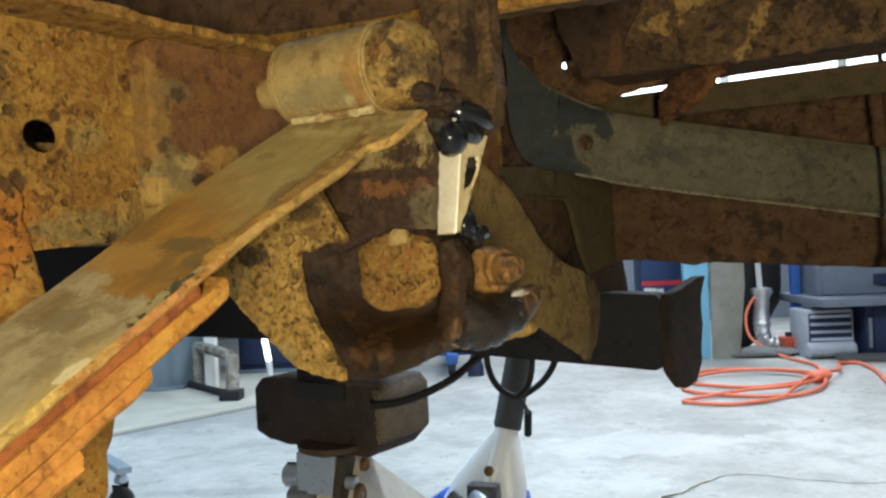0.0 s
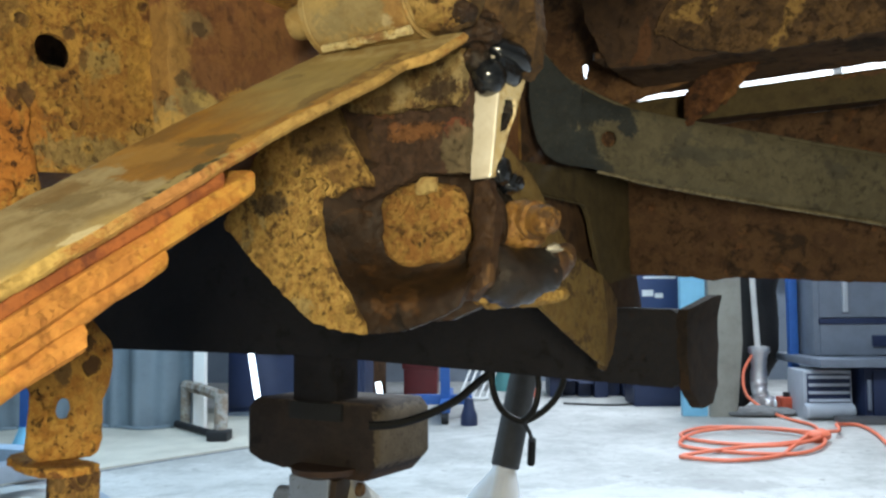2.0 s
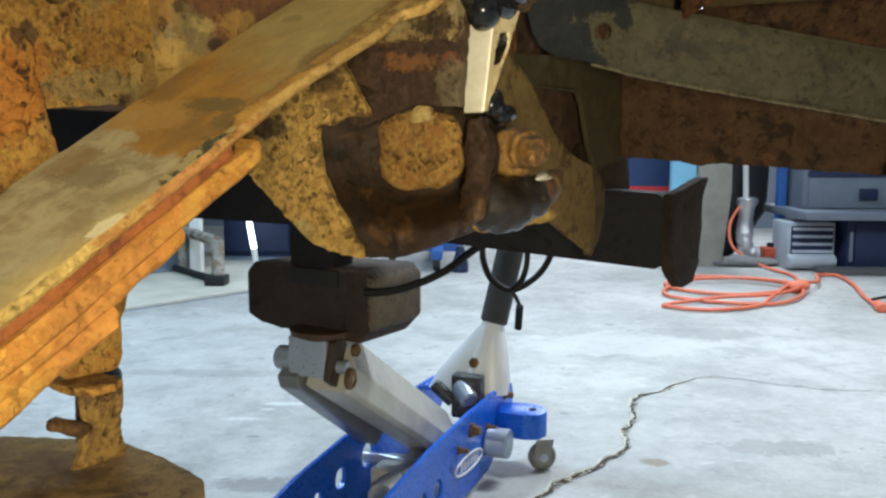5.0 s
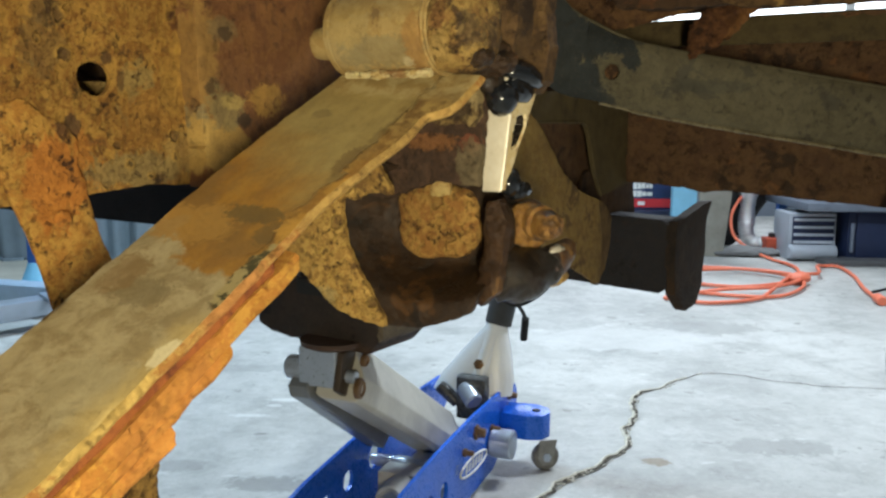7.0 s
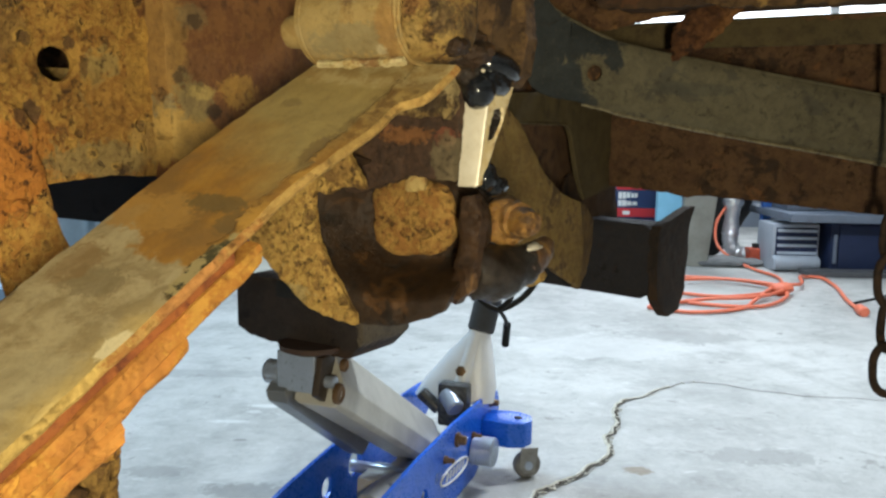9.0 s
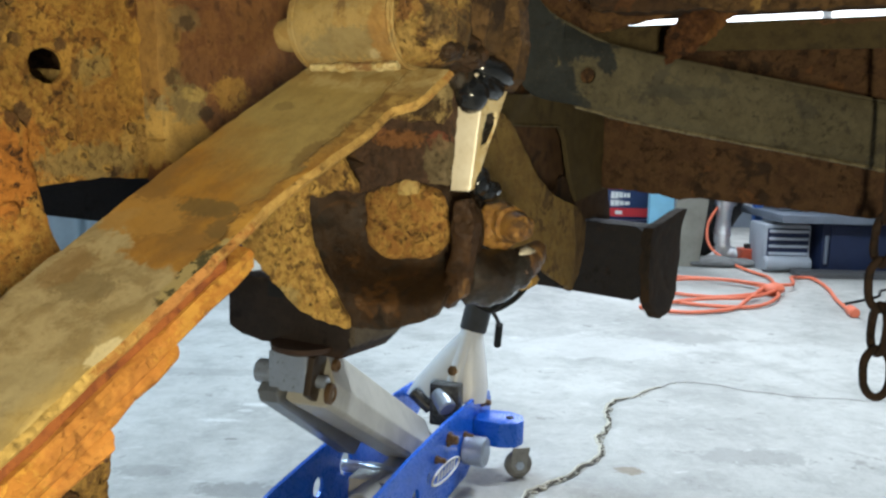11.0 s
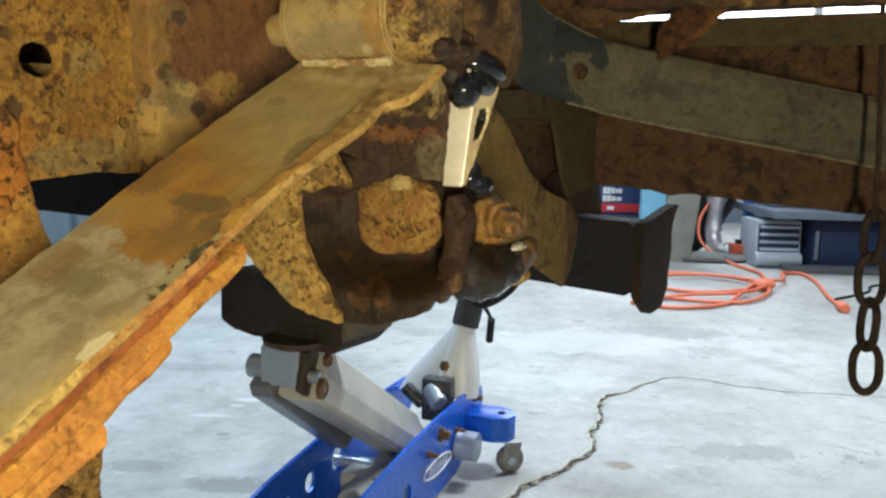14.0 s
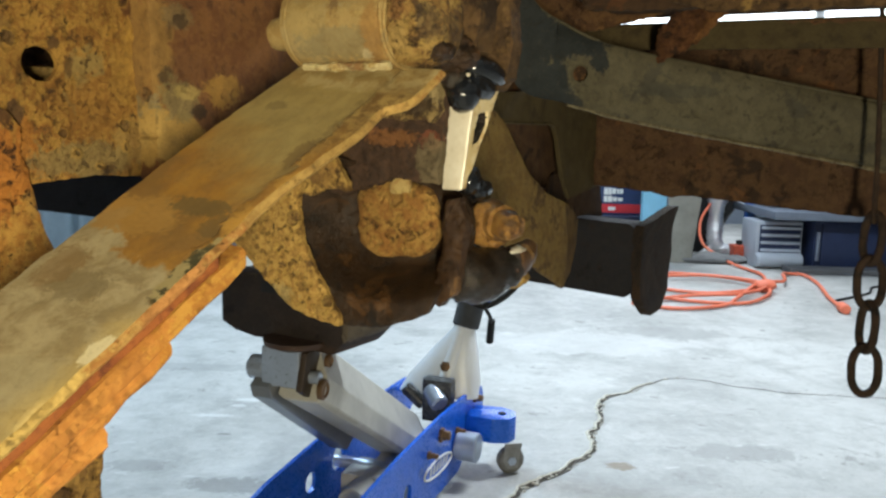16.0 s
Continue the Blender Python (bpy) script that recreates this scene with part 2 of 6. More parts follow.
def plain(name, colour, rough=0.5, metal=0.0, grime=0.3, scale=30, relief=0.0004, spec=0.5, dirt=None):
    """Painted, plastic or metal surface with faint dirt and grain at two scales."""
    m, N, L, b = nodes(name)
    co = coords(N)
    n1, n2 = noise_tex(N, L, co, scale, 5), noise_tex(N, L, co, scale * 9, 4, 0.7)
    d = dirt or tuple(c * 0.35 for c in colour)
    col = mixc(N, L, maths(N, L, "MULTIPLY", ramp(N, L, n1, 0.42, 0.72), grime), colour, d)
    col = mixc(N, L, maths(N, L, "MULTIPLY", ramp(N, L, n2, 0.55, 0.75), grime * 0.6), col, d)
    L.new(col, b.inputs["Base Color"])
    L.new(maths(N, L, "ADD", maths(N, L, "MULTIPLY", n2, 0.25), rough - 0.12), b.inputs["Roughness"])
    b.inputs["Metallic"].default_value = metal
    b.inputs["Specular IOR Level"].default_value = spec
    bump(N, L, b, n2, 0.4, relief)
    return m


def glowing(name, colour, strength):
    m, N, L, b = nodes(name)
    b.inputs["Base Color"].default_value = (*colour, 1)
    b.inputs["Emission Color"].default_value = (*colour, 1)
    b.inputs["Emission Strength"].default_value = strength
    return m


def wet(name, colour, rough, spec):
    """A smooth dark glossy skin with shallow ripples."""
    m, N, L, b = nodes(name)
    n = noise_tex(N, L, coords(N, 3.0), 210, 3, 0.5, 0.3)
    f = noise_tex(N, L, coords(N, 9.0), 900, 3, 0.6)
    L.new(mixc(N, L, ramp(N, L, f, 0.5, 0.75), colour, tuple(2.2 * c for c in colour)), b.inputs["Base Color"])
    L.new(maths(N, L, "ADD", maths(N, L, "MULTIPLY", f, 0.12), rough - 0.05), b.inputs["Roughness"])
    b.inputs["Specular IOR Level"].default_value = spec
    bump(N, L, b, n, 0.35, 0.0012)
    return m


RUST_PLATE = rust("scaly_rust", (0.320, 0.175, 0.036), (0.225, 0.104, 0.020), (0.115, 0.054, 0.017), patch=(0.250, 0.170, 0.055), patch_lo=0.60, seed=1.0, dark_lo=0.575, pits=0.75, size=0.60, relief=0.0019, scabs=0.8,
                  marks=(((0, -0.1560, 0.7310), (0, 0.0230, 0.0150), (0.370, 0.140, 0.022), 0.75), ((0, -0.1465, 0.7488), (0, 0.0042, 0.0062), (0.075, 0.040, 0.018), 0.9), ((0, -0.1601, 0.7848), (0, 0.0125, 0.0125), (0.150, 0.090, 0.030), 0.6), ((0, -0.1560, 0.8025), (0, 0.0084, 0.0084), (0.120, 0.080, 0.032), 0.6), ((0, -0.1258, 0.7822), (0, 0.0036, 0.0030), (0.070, 0.036, 0.015), 0.85), ((0, -0.1100, 0.7262), (0, 0.0313, 0.0094), (0.230, 0.165, 0.062), 0.8), ((0, -0.0969, 0.7215), (0, 0.0047, 0.0023), (0.110, 0.062, 0.022), 0.9), ((0, -0.0807, 0.7367), (0, 0.0125, 0.0104), (0.270, 0.180, 0.058), 0.6),
                         ((0, -0.0797, 0.8056), (0, 0.0063, 0.0073), (0.130, 0.050, 0.018), 0.85), ((0, -0.1027, 0.7524), (0, 0.0209, 0.0146), (0.270, 0.130, 0.026), 0.6), ((0, -0.1178, 0.7718), (0, 0.0024, 0.0055), (0.085, 0.040, 0.014), 0.7), ((0, -0.0849, 0.7712), (0, 0.0104, 0.0188), (0.340, 0.190, 0.038), 0.6)))
RUST_BROWN = rust("smooth_brown_rust", (0.155, 0.070, 0.024), (0.118, 0.050, 0.019), (0.055, 0.026, 0.012), seed=2.0, pits=0.4, crumbs=0.2, freckles=0.35, relief=0.0011, dark_lo=0.60, scabs=0.45,
                  marks=(((0, -0.076, 0.785), (0, 0.010, 0.030), (0.290, 0.175, 0.046), 0.55), ((0, -0.078, 0.745), (0, 0.008, 0.014), (0.215, 0.175, 0.088), 0.8), ((0, -0.070, 0.770), (0, 0.005, 0.005), (0.050, 0.034, 0.018), 0.8), ((0, -0.054, 0.775), (0, 0.012, 0.010), (0.135, 0.062, 0.026), 0.6), ((0, -0.068, 0.738), (0, 0.022, 0.016), (0.330, 0.205, 0.055), 0.9), ((0, -0.061, 0.757), (0, 0.014, 0.011), (0.195, 0.148, 0.062), 0.8), ((0, -0.028, 0.764), (0, 0.013, 0.009), (0.330, 0.185, 0.042), 0.85),
                         ((0, -0.047, 0.752), (0, 0.006, 0.004), (0.045, 0.028, 0.015), 0.9), ((0, -0.056, 0.762), (0, 0.009, 0.004), (0.330, 0.235, 0.075), 0.8), ((0, -0.062, 0.801), (0, 0.010, 0.006), (0.180, 0.120, 0.050), 0.8), ((0, -0.060, 0.799), (0, 0.005, 0.004), (0.050, 0.030, 0.016), 0.8)))
RUST_STRAP = rust("pitted_orange_rust", (0.365, 0.198, 0.042), (0.290, 0.132, 0.024), (0.100, 0.042, 0.015), seed=3.0, pits=0.9, size=0.7, dark_lo=0.57, relief=0.0014, scabs=0.9,
                  marks=(((0, -0.1573, 0.7244), (0, 0.0166, 0.0208), (0.400, 0.140, 0.022), 0.8), ((0, -0.1531, 0.7483), (0, 0.0042, 0.0062), (0.090, 0.042, 0.016), 0.9), ((0, -0.1562, 0.7836), (0, 0.0031, 0.0042), (0.080, 0.040, 0.016), 0.9), ((0, -0.1573, 0.7638), (0, 0.0052, 0.0031), (0.085, 0.040, 0.016), 0.85), ((0, -0.1199, 0.6371), (0, 0.0062, 0.0042), (0.095, 0.055, 0.022), 0.9), ((0, -0.1292, 0.6246), (0, 0.0042, 0.0052), (0.110, 0.070, 0.030), 0.8)))
RUST_EDGE = rust("bright_edge_rust", (0.43, 0.220, 0.042), (0.35, 0.145, 0.026), (0.20, 0.075, 0.016), seed=4.0, pits=0.35, dark_lo=0.59, size=0.9, relief=0.0010, crumbs=0.5, freckles=0.4, pit=(0.16, 0.055, 0.014),
                 marks=(((0, -0.215, 0), (0, 0.022, 0), (0.50, 0.205, 0.048), 0.7), ((0, -0.27, 0), (0, 0.016, 0), (0.42, 0.150, 0.026), 0.5)))
RUST_RED = rust("red_rust", (0.26, 0.085, 0.023), (0.19, 0.058, 0.018), (0.10, 0.03, 0.014), seed=4.6, pits=0.1, crumbs=0.2, relief=0.0006)
RUST_MAIN_EDGE = rust("flaking_main_edge_rust", (0.41, 0.235, 0.070), (0.33, 0.150, 0.040), (0.18, 0.085, 0.028), seed=4.9, pits=0.4, size=0.5, dark_lo=0.585, relief=0.0012, crumbs=0.5, freckles=0.35,
                      marks=(((0, -0.100, 0), (0, 0.045, 0), (0.400, 0.260, 0.078), 0.75), ((0, -0.188, 0), (0, 0.016, 0), (0.50, 0.225, 0.070), 0.85), ((0, -0.240, 0), (0, 0.022, 0), (0.58, 0.400, 0.120), 0.85)))
LEAF_TOP = leaf_top()
RUST_EYE = rust("dusty_eye_rust", (0.245, 0.170, 0.064), (0.205, 0.132, 0.045), (0.120, 0.074, 0.030), patch=(0.240, 0.180, 0.080), patch_lo=0.54, seed=6.0, pits=0.1, relief=0.0006, crumbs=0.4, freckles=0.4, dark_lo=0.60,
                marks=(((-0.004, 0, 0.7850), (0.026, 0, 0.0070), (0.150, 0.126, 0.066), 0.65), ((-0.022, 0, 0.7960), (0.014, 0, 0.0090), (0.280, 0.195, 0.066), 0.5), ((0.0165, 0, 0.7880), (0.006, 0, 0.0130), (0.230, 0.120, 0.034), 0.7), ((0.010, 0, 0.7795), (0.003, 0, 0.0020), (0.330, 0.270, 0.150), 0.8), ((0.006, 0, 0.8040), (0.008, 0, 0.0060), (0.285, 0.200, 0.076), 0.5)))
RUST_BRACKET = rust("yellow_bracket_rust", (0.370, 0.230, 0.062), (0.250, 0.140, 0.036), (0.085, 0.046, 0.018), patch=(0.300, 0.225, 0.090), patch_lo=0.60, seed=7.0, scabs=0.7, pits=0.9, size=0.50, dark_lo=0.55, relief=0.0017, pit=(0.040, 0.022, 0.010),
                    marks=(((-0.056, 0, 0.744), (0.024, 0, 0.014), (0.120, 0.074, 0.026), 0.85), ((-0.052, 0, 0.730), (0.012, 0, 0.006), (0.060, 0.036, 0.016), 0.8), ((-0.044, 0, 0.722), (0.010, 0, 0.007), (0.230, 0.125, 0.036), 0.7), ((-0.092, 0, 0.708), (0.014, 0, 0.006), (0.060, 0.044, 0.026), 0.8)))
# oily rust and oil film; both also serve as shade put into colour
OILY_SHADE = rust("oily_shade_rust", (0.031, 0.0165, 0.008), (0.021, 0.012, 0.007), (0.011, 0.008, 0.006), patch=(0.080, 0.038, 0.013), patch_lo=0.585, seed=8.0, pits=0.3, rough=0.46, crumbs=0.3, relief=0.0014, size=0.8)
BLACK_OIL_SHADE = rust("black_oil_and_shade", (0.014, 0.011, 0.009), (0.022, 0.015, 0.010), (0.008, 0.007, 0.006), patch=(0.045, 0.026, 0.013), patch_lo=0.60, seed=8.2, pits=0.1, rough=0.20, crumbs=0.25, relief=0.0012, size=0.7)
RUST_TOE = rust("wet_toe_rust", (0.080, 0.042, 0.017), (0.055, 0.028, 0.013), (0.022, 0.013, 0.008), patch=(0.19, 0.105, 0.032), patch_lo=0.58, seed=8.4, pits=0.4, rough=0.34, size=0.6, relief=0.001)
RUST_WEB = rust("pitted_web_rust", (0.285, 0.165, 0.044), (0.180, 0.098, 0.030), (0.060, 0.032, 0.014), seed=3.6, pits=0.8, size=0.5, relief=0.0014, scabs=0.5,
                marks=(((0, -0.119, 0.5755), (0, 0.009, 0.0045), (0.085, 0.040, 0.017), 0.85), ((0, -0.131, 0.5755), (0, 0.0035, 0.0040), (0.110, 0.066, 0.026), 0.8)))
BROWN_STUB = rust("brown_stub_rust", (0.150, 0.078, 0.026), (0.095, 0.050, 0.020), (0.045, 0.024, 0.012), seed=3.8, pits=0.5, size=0.4, scabs=0.4)
RUST_BASE = rust("dusty_base_rust", (0.275, 0.168, 0.054), (0.205, 0.120, 0.038), (0.100, 0.054, 0.020), seed=3.9, pits=0.3, size=1.2, relief=0.0008, crumbs=0.3,
                 marks=(((-0.135, -0.140, 0), (0.030, 0.020, 0), (0.120, 0.062, 0.022), 0.7), ((-0.175, -0.150, 0), (0.018, 0.020, 0), (0.250, 0.150, 0.042), 0.6)))
# darker than the strut's rust: the turned-away fold's shade is in the colour
SHADED_FLANGE = rust("shaded_flange_rust", (0.105, 0.064, 0.022), (0.075, 0.042, 0.016), (0.035, 0.020, 0.010), seed=11.2, pits=0.5, crumbs=0.3)
BROWN_FOLD = rust("brown_folded_rust", (0.050, 0.025, 0.011), (0.032, 0.016, 0.008), (0.022, 0.013, 0.008), patch=(0.12, 0.062, 0.022), patch_lo=0.60, seed=8.8, pits=0.4, rough=0.5, size=0.7)
RUST_WET = rust("wet_brown_rust", (0.260, 0.135, 0.032), (0.180, 0.082, 0.020), (0.060, 0.032, 0.014), seed=8.5, pits=0.7, scabs=0.15, rough=0.34, size=0.5, relief=0.0016)
RUST_DISC = rust("coarse_disc_rust", (0.31, 0.175, 0.045), (0.235, 0.108, 0.026), (0.070, 0.036, 0.015), seed=9.0, scabs=0.5, size=0.55, pits=0.75, dark_lo=0.565, relief=0.0018)
# brown rust with the shade of far and inner parts kept in its colour
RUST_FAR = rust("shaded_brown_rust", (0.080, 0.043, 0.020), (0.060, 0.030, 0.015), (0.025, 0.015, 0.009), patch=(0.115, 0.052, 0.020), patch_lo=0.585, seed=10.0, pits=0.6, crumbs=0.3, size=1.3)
RUST_OLIVE = rust("olive_dusty_rust", (0.185, 0.122, 0.038), (0.150, 0.092, 0.028), (0.065, 0.036, 0.015), seed=11.0, pits=0.4, crumbs=0.3)
RUST_UPPER = rust("flaking_upper_rust", (0.056, 0.030, 0.018), (0.035, 0.020, 0.013), (0.026, 0.015, 0.010), patch=(0.17, 0.070, 0.026), patch_lo=0.60, seed=20.0, pits=0.5, relief=0.0014, size=0.8,
                  marks=(((-0.012, 0, 0.741), (0.016, 0, 0.0045), (0.200, 0.085, 0.028), 0.85), ((0.012, 0, 0.741), (0.006, 0, 0.005), (0.180, 0.060, 0.030), 0.8), ((0.014, 0, 0.728), (0.010, 0, 0.013), (0.135, 0.105, 0.058), 0.8), ((-0.062, 0, 0.735), (0.022, 0, 0.016), (0.085, 0.045, 0.016), 0.8)))
OLIVE_DIM = rust("dim_olive_paint", (0.062, 0.046, 0.019), (0.050, 0.036, 0.015), (0.035, 0.025, 0.012), seed=11.6, pits=0.3, crumbs=0.2, relief=0.0006)
GREY_PIPE = rust("grey_dusty_steel", (0.080, 0.069, 0.042), (0.066, 0.056, 0.034), (0.045, 0.037, 0.025), patch=(0.060, 0.052, 0.034), patch_lo=0.58, seed=12.0, pits=0.4, relief=0.0007, crumbs=0.2)
LIP_STEEL = rust("rubbed_lip_steel", (0.150, 0.126, 0.075), (0.085, 0.070, 0.042), (0.06, 0.045, 0.028), seed=12.6, pits=0.3, rough=0.5, size=0.6, relief=0.0005)
ARM_BLACK = (0.019, 0.023, 0.025)
ARM_PAINT = rust("dusty_arm_paint", (0.086, 0.075, 0.046), (0.070, 0.060, 0.037), (0.042, 0.036, 0.026), patch=(0.052, 0.047, 0.034), patch_lo=0.59, seed=12.0, pits=0.55, relief=0.0006, crumbs=0.2, freckles=0.45, pit=(0.026, 0.022, 0.016),
                 marks=(((-0.094, 0, 0.790), (0.034, 0, 0.036), ARM_BLACK, 0.96), ((-0.080, 0, 0.826), (0.040, 0, 0.018), ARM_BLACK, 0.96), ((-0.050, 0, 0.822), (0.017, 0, 0.0085), ARM_BLACK, 0.96), ((-0.036, 0, 0.809), (0.0065, 0, 0.0100), ARM_BLACK, 0.95), ((-0.078, 0, 0.780), (0.020, 0, 0.014), ARM_BLACK, 0.95), ((-0.068, 0, 0.796), (0.0085, 0, 0.012), ARM_BLACK, 0.95), ((-0.066, 0, 0.773), (0.015, 0, 0.008), ARM_BLACK, 0.8),
                        ((-0.100, 0, 0.87), (0.040, 0, 0.050), ARM_BLACK, 0.96), ((0.020, 0, 0.786), (0.035, 0, 0.006), (0.050, 0.048, 0.036), 0.6)))
AXLE_BLACK = rust("black_axle_paint", (0.0125, 0.0120, 0.0155), (0.0155, 0.014, 0.016), (0.006, 0.0055, 0.006), seed=14.0, pits=0.3, rough=0.8, crumbs=0.2)
NEW_STEEL = plain("ground_bare_steel", (0.62, 0.58, 0.48), 0.42, 0.35, 0.35, 60, 0.0003, dirt=(0.30, 0.22, 0.10))
SCORCHED = rust("scorched_steel", (0.55, 0.46, 0.28), (0.50, 0.38, 0.19), (0.34, 0.22, 0.09), patch=(0.02, 0.02, 0.022), patch_lo=0.60, seed=15.0, size=0.6, pits=0.0, crumbs=0.2, freckles=0.2, rough=0.45, relief=0.0004)
WELD = wet("glossy_black_weld", (0.006, 0.007, 0.009), 0.20, 0.9)

for shiny, amount in ((RUST_WET, 0.45), (BLACK_OIL_SHADE, 0.36), (RUST_TOE, 0.45)):
    shiny.node_tree.nodes["Principled BSDF"].inputs["Specular IOR Level"].default_value = amount
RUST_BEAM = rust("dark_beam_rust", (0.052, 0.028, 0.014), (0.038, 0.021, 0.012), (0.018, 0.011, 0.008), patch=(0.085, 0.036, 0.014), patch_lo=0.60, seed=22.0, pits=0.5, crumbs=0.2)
RUST_END = rust("red_brown_end_rust", (0.105, 0.054, 0.022), (0.070, 0.034, 0.016), (0.028, 0.016, 0.010), patch=(0.150, 0.076, 0.026), patch_lo=0.58, seed=21.0, pits=0.5, crumbs=0.2)
# the first mark darkens the crumbled hollow, shade included in the colour
SHELF_RUST = rust("tan_shelf_rust", (0.215, 0.150, 0.058), (0.135, 0.080, 0.026), (0.045, 0.024, 0.012), patch=(0.26, 0.195, 0.090), patch_lo=0.55, seed=23.0, size=0.6, pits=0.5, scabs=0.5, crumbs=0.4,
                  marks=(((0.008, 0, 0.7575), (0.013, 0, 0.0045), (0.040, 0.024, 0.014), 0.85), ((-0.026, 0, 0.7560), (0.007, 0, 0.004), (0.060, 0.034, 0.016), 0.6)))
FLAKY = rust("flaky_dark_rust", (0.090, 0.050, 0.020), (0.050, 0.028, 0.013), (0.024, 0.014, 0.009), patch=(0.25, 0.150, 0.045), patch_lo=0.59, seed=18.0, pits=0.7, relief=0.002)

# ---- shapes ----
VEH = pose(0, 0.525, 0, 0, 0, -31)   # the vehicle stands 31 degrees off the view: x across it, y along it, z up


def wob(p, freq, amp, seed=0.0):
    q = Vector(p) * freq + Vector((seed, seed * 1.7, -seed))
    return amp * (noise.noise(q) + 0.5 * noise.noise(q * 2.7) + 0.3 * noise.noise(q * 6.1))


def part(name, bm, material, parent=None, label="", smooth=True):
    me = bpy.data.meshes.new(name)
    bmesh.ops.recalc_face_normals(bm, faces=bm.faces[:])
    if smooth:
        for f in bm.faces:
            f.smooth = True
        for e in bm.edges:
            if len(e.link_faces) == 2 and e.calc_face_angle(0) > 0.7:
                e.smooth = False
    bm.to_mesh(me)
    bm.free()
    for one in (material if isinstance(material, (list, tuple)) else [material]):
        me.materials.append(one)
    ob = new(name, me)
    if parent:
        ob.parent = parent
    if label:
        ob["label"] = label
    return ob


def thing(name, label, category, m=VEH, group="", kind=""):
    ob = new(name)
    ob.empty_display_size = 0.05
    ob.matrix_world = m
    return tagged(ob, label, category, group, kind)


FACES = {"U": Matrix(((0, 0, 1, 0), (1, 0, 0, 0), (0, 1, 0, 0), (0, 0, 0, 1))),     # plane (y, z), facing +x
         "V": Matrix(((1, 0, 0, 0), (0, 0, -1, 0), (0, 1, 0, 0), (0, 0, 0, 1))),    # plane (x, z), facing -y
         "W": Matrix(((1, 0, 0, 0), (0, 1, 0, 0), (0, 0, 1, 0), (0, 0, 0, 1)))}     # plane (x, y), facing +z


def plane(face, at, ox=0.0, oy=0.0, rot=0.0):
    """A drawing plane: face U, V or W, at that height along its normal, turned by rot degrees."""
    return FACES[face] @ Matrix.Translation((ox, oy, -at if face == "V" else at)) @ Matrix.Rotation(radians(rot), 4, "Z")


def inside(polys, x, y):
    odd = False
    for poly in polys:
        j = len(poly) - 1
        for i in range(len(poly)):
            (xi, yi), (xj, yj) = poly[i], poly[j]
            if (yi > y) != (yj > y) and x < (xj - xi) * (y - yi) / (yj - yi) + xi:
                odd = not odd
            j = i
    return odd


def nearest(polys, x, y):
    best = (9e9, x, y)
    for poly in polys:
        for i in range(len(poly)):
            (ax, ay), (bx, by) = poly[i - 1], poly[i]
            dx, dy = bx - ax, by - ay
            k = max(0, min(1, ((x - ax) * dx + (y - ay) * dy) / (dx * dx + dy * dy + 1e-12)))
            px, py = ax + k * dx, ay + k * dy
            d = (px - x) ** 2 + (py - y) ** 2
            if d < best[0]:
                best = (d, px, py)
    return best[1], best[2]


def sheet(poly, m, thick, cell=0.004, amp=0.0006, freq=90, holes=(), ragged=0.0, bow=None, seed=0.0, bm=None):
    """A plate cut to an outline, with holes, on a fine grid; its front is uneven by amp and its edge ragged."""
    bm = bm or bmesh.new()
    polys = [poly, *holes]
    xs, ys = [p[0] for p in poly], [p[1] for p in poly]
    nx, ny = int((max(xs) - min(xs)) / cell) + 2, int((max(ys) - min(ys)) / cell) + 2
    x0, y0 = min(xs) - 0.5 * cell, min(ys) - 0.5 * cell
    cells = [(i, j) for i in range(nx) for j in range(ny) if inside(polys, x0 + (i + 0.5) * cell, y0 + (j + 0.5) * cell)]
    count = {}
    for i, j in cells:
        for e in (((i, j), (i + 1, j)), ((i + 1, j), (i + 1, j + 1)), ((i, j + 1), (i + 1, j + 1)), ((i, j), (i, j + 1))):
            count[e] = count.get(e, 0) + 1
    rim = {v for e, n in count.items() if n == 1 for v in e}
    front, back = {}, {}
    for i, j in {v for c in cells for v in (c, (c[0] + 1, c[1]), (c[0] + 1, c[1] + 1), (c[0], c[1] + 1))}:
        x, y = x0 + i * cell, y0 + j * cell
        if (i, j) in rim:
            x, y = nearest(polys, x, y)
            if ragged:
                x += wob((x, y, 5), 260, ragged, seed)
                y += wob((x, y, 9), 260, ragged, seed + 4)
        z = thick + (wob((x, y, 0), freq, amp, seed) if amp else 0) - (min(0.3 * thick, 0.0008) if (i, j) in rim else 0)
        lift = bow(x, y) if bow else 0
        front[i, j] = bm.verts.new(m @ Vector((x, y, z + lift)))
        back[i, j] = bm.verts.new(m @ Vector((x, y, lift)))
    for i, j in cells:
        q = ((i, j), (i + 1, j), (i + 1, j + 1), (i, j + 1))
        bm.faces.new([front[k] for k in q])
        bm.faces.new([back[k] for k in reversed(q)])
    for (a, b), n in count.items():
        if n == 1:
            bm.faces.new((front[a], front[b], back[b], back[a]))
    return bm


def prism(poly, m, thick, bevel=0.0, bm=None):
    bm = bm or bmesh.new()
    low = [bm.verts.new(m @ Vector((x, y, 0))) for x, y in poly]
    top = [bm.verts.new(m @ Vector((x, y, thick))) for x, y in poly]
    made = [bm.faces.new(low[::-1]), bm.faces.new(top)]
    for i in range(len(poly)):
        made.append(bm.faces.new((low[i - 1], low[i], top[i], top[i - 1])))
    if bevel:
        edges = list({e for f in made for e in f.edges})
        bmesh.ops.bevel(bm, geom=edges, offset=bevel, segments=2, affect="EDGES", profile=0.6)
    return bm


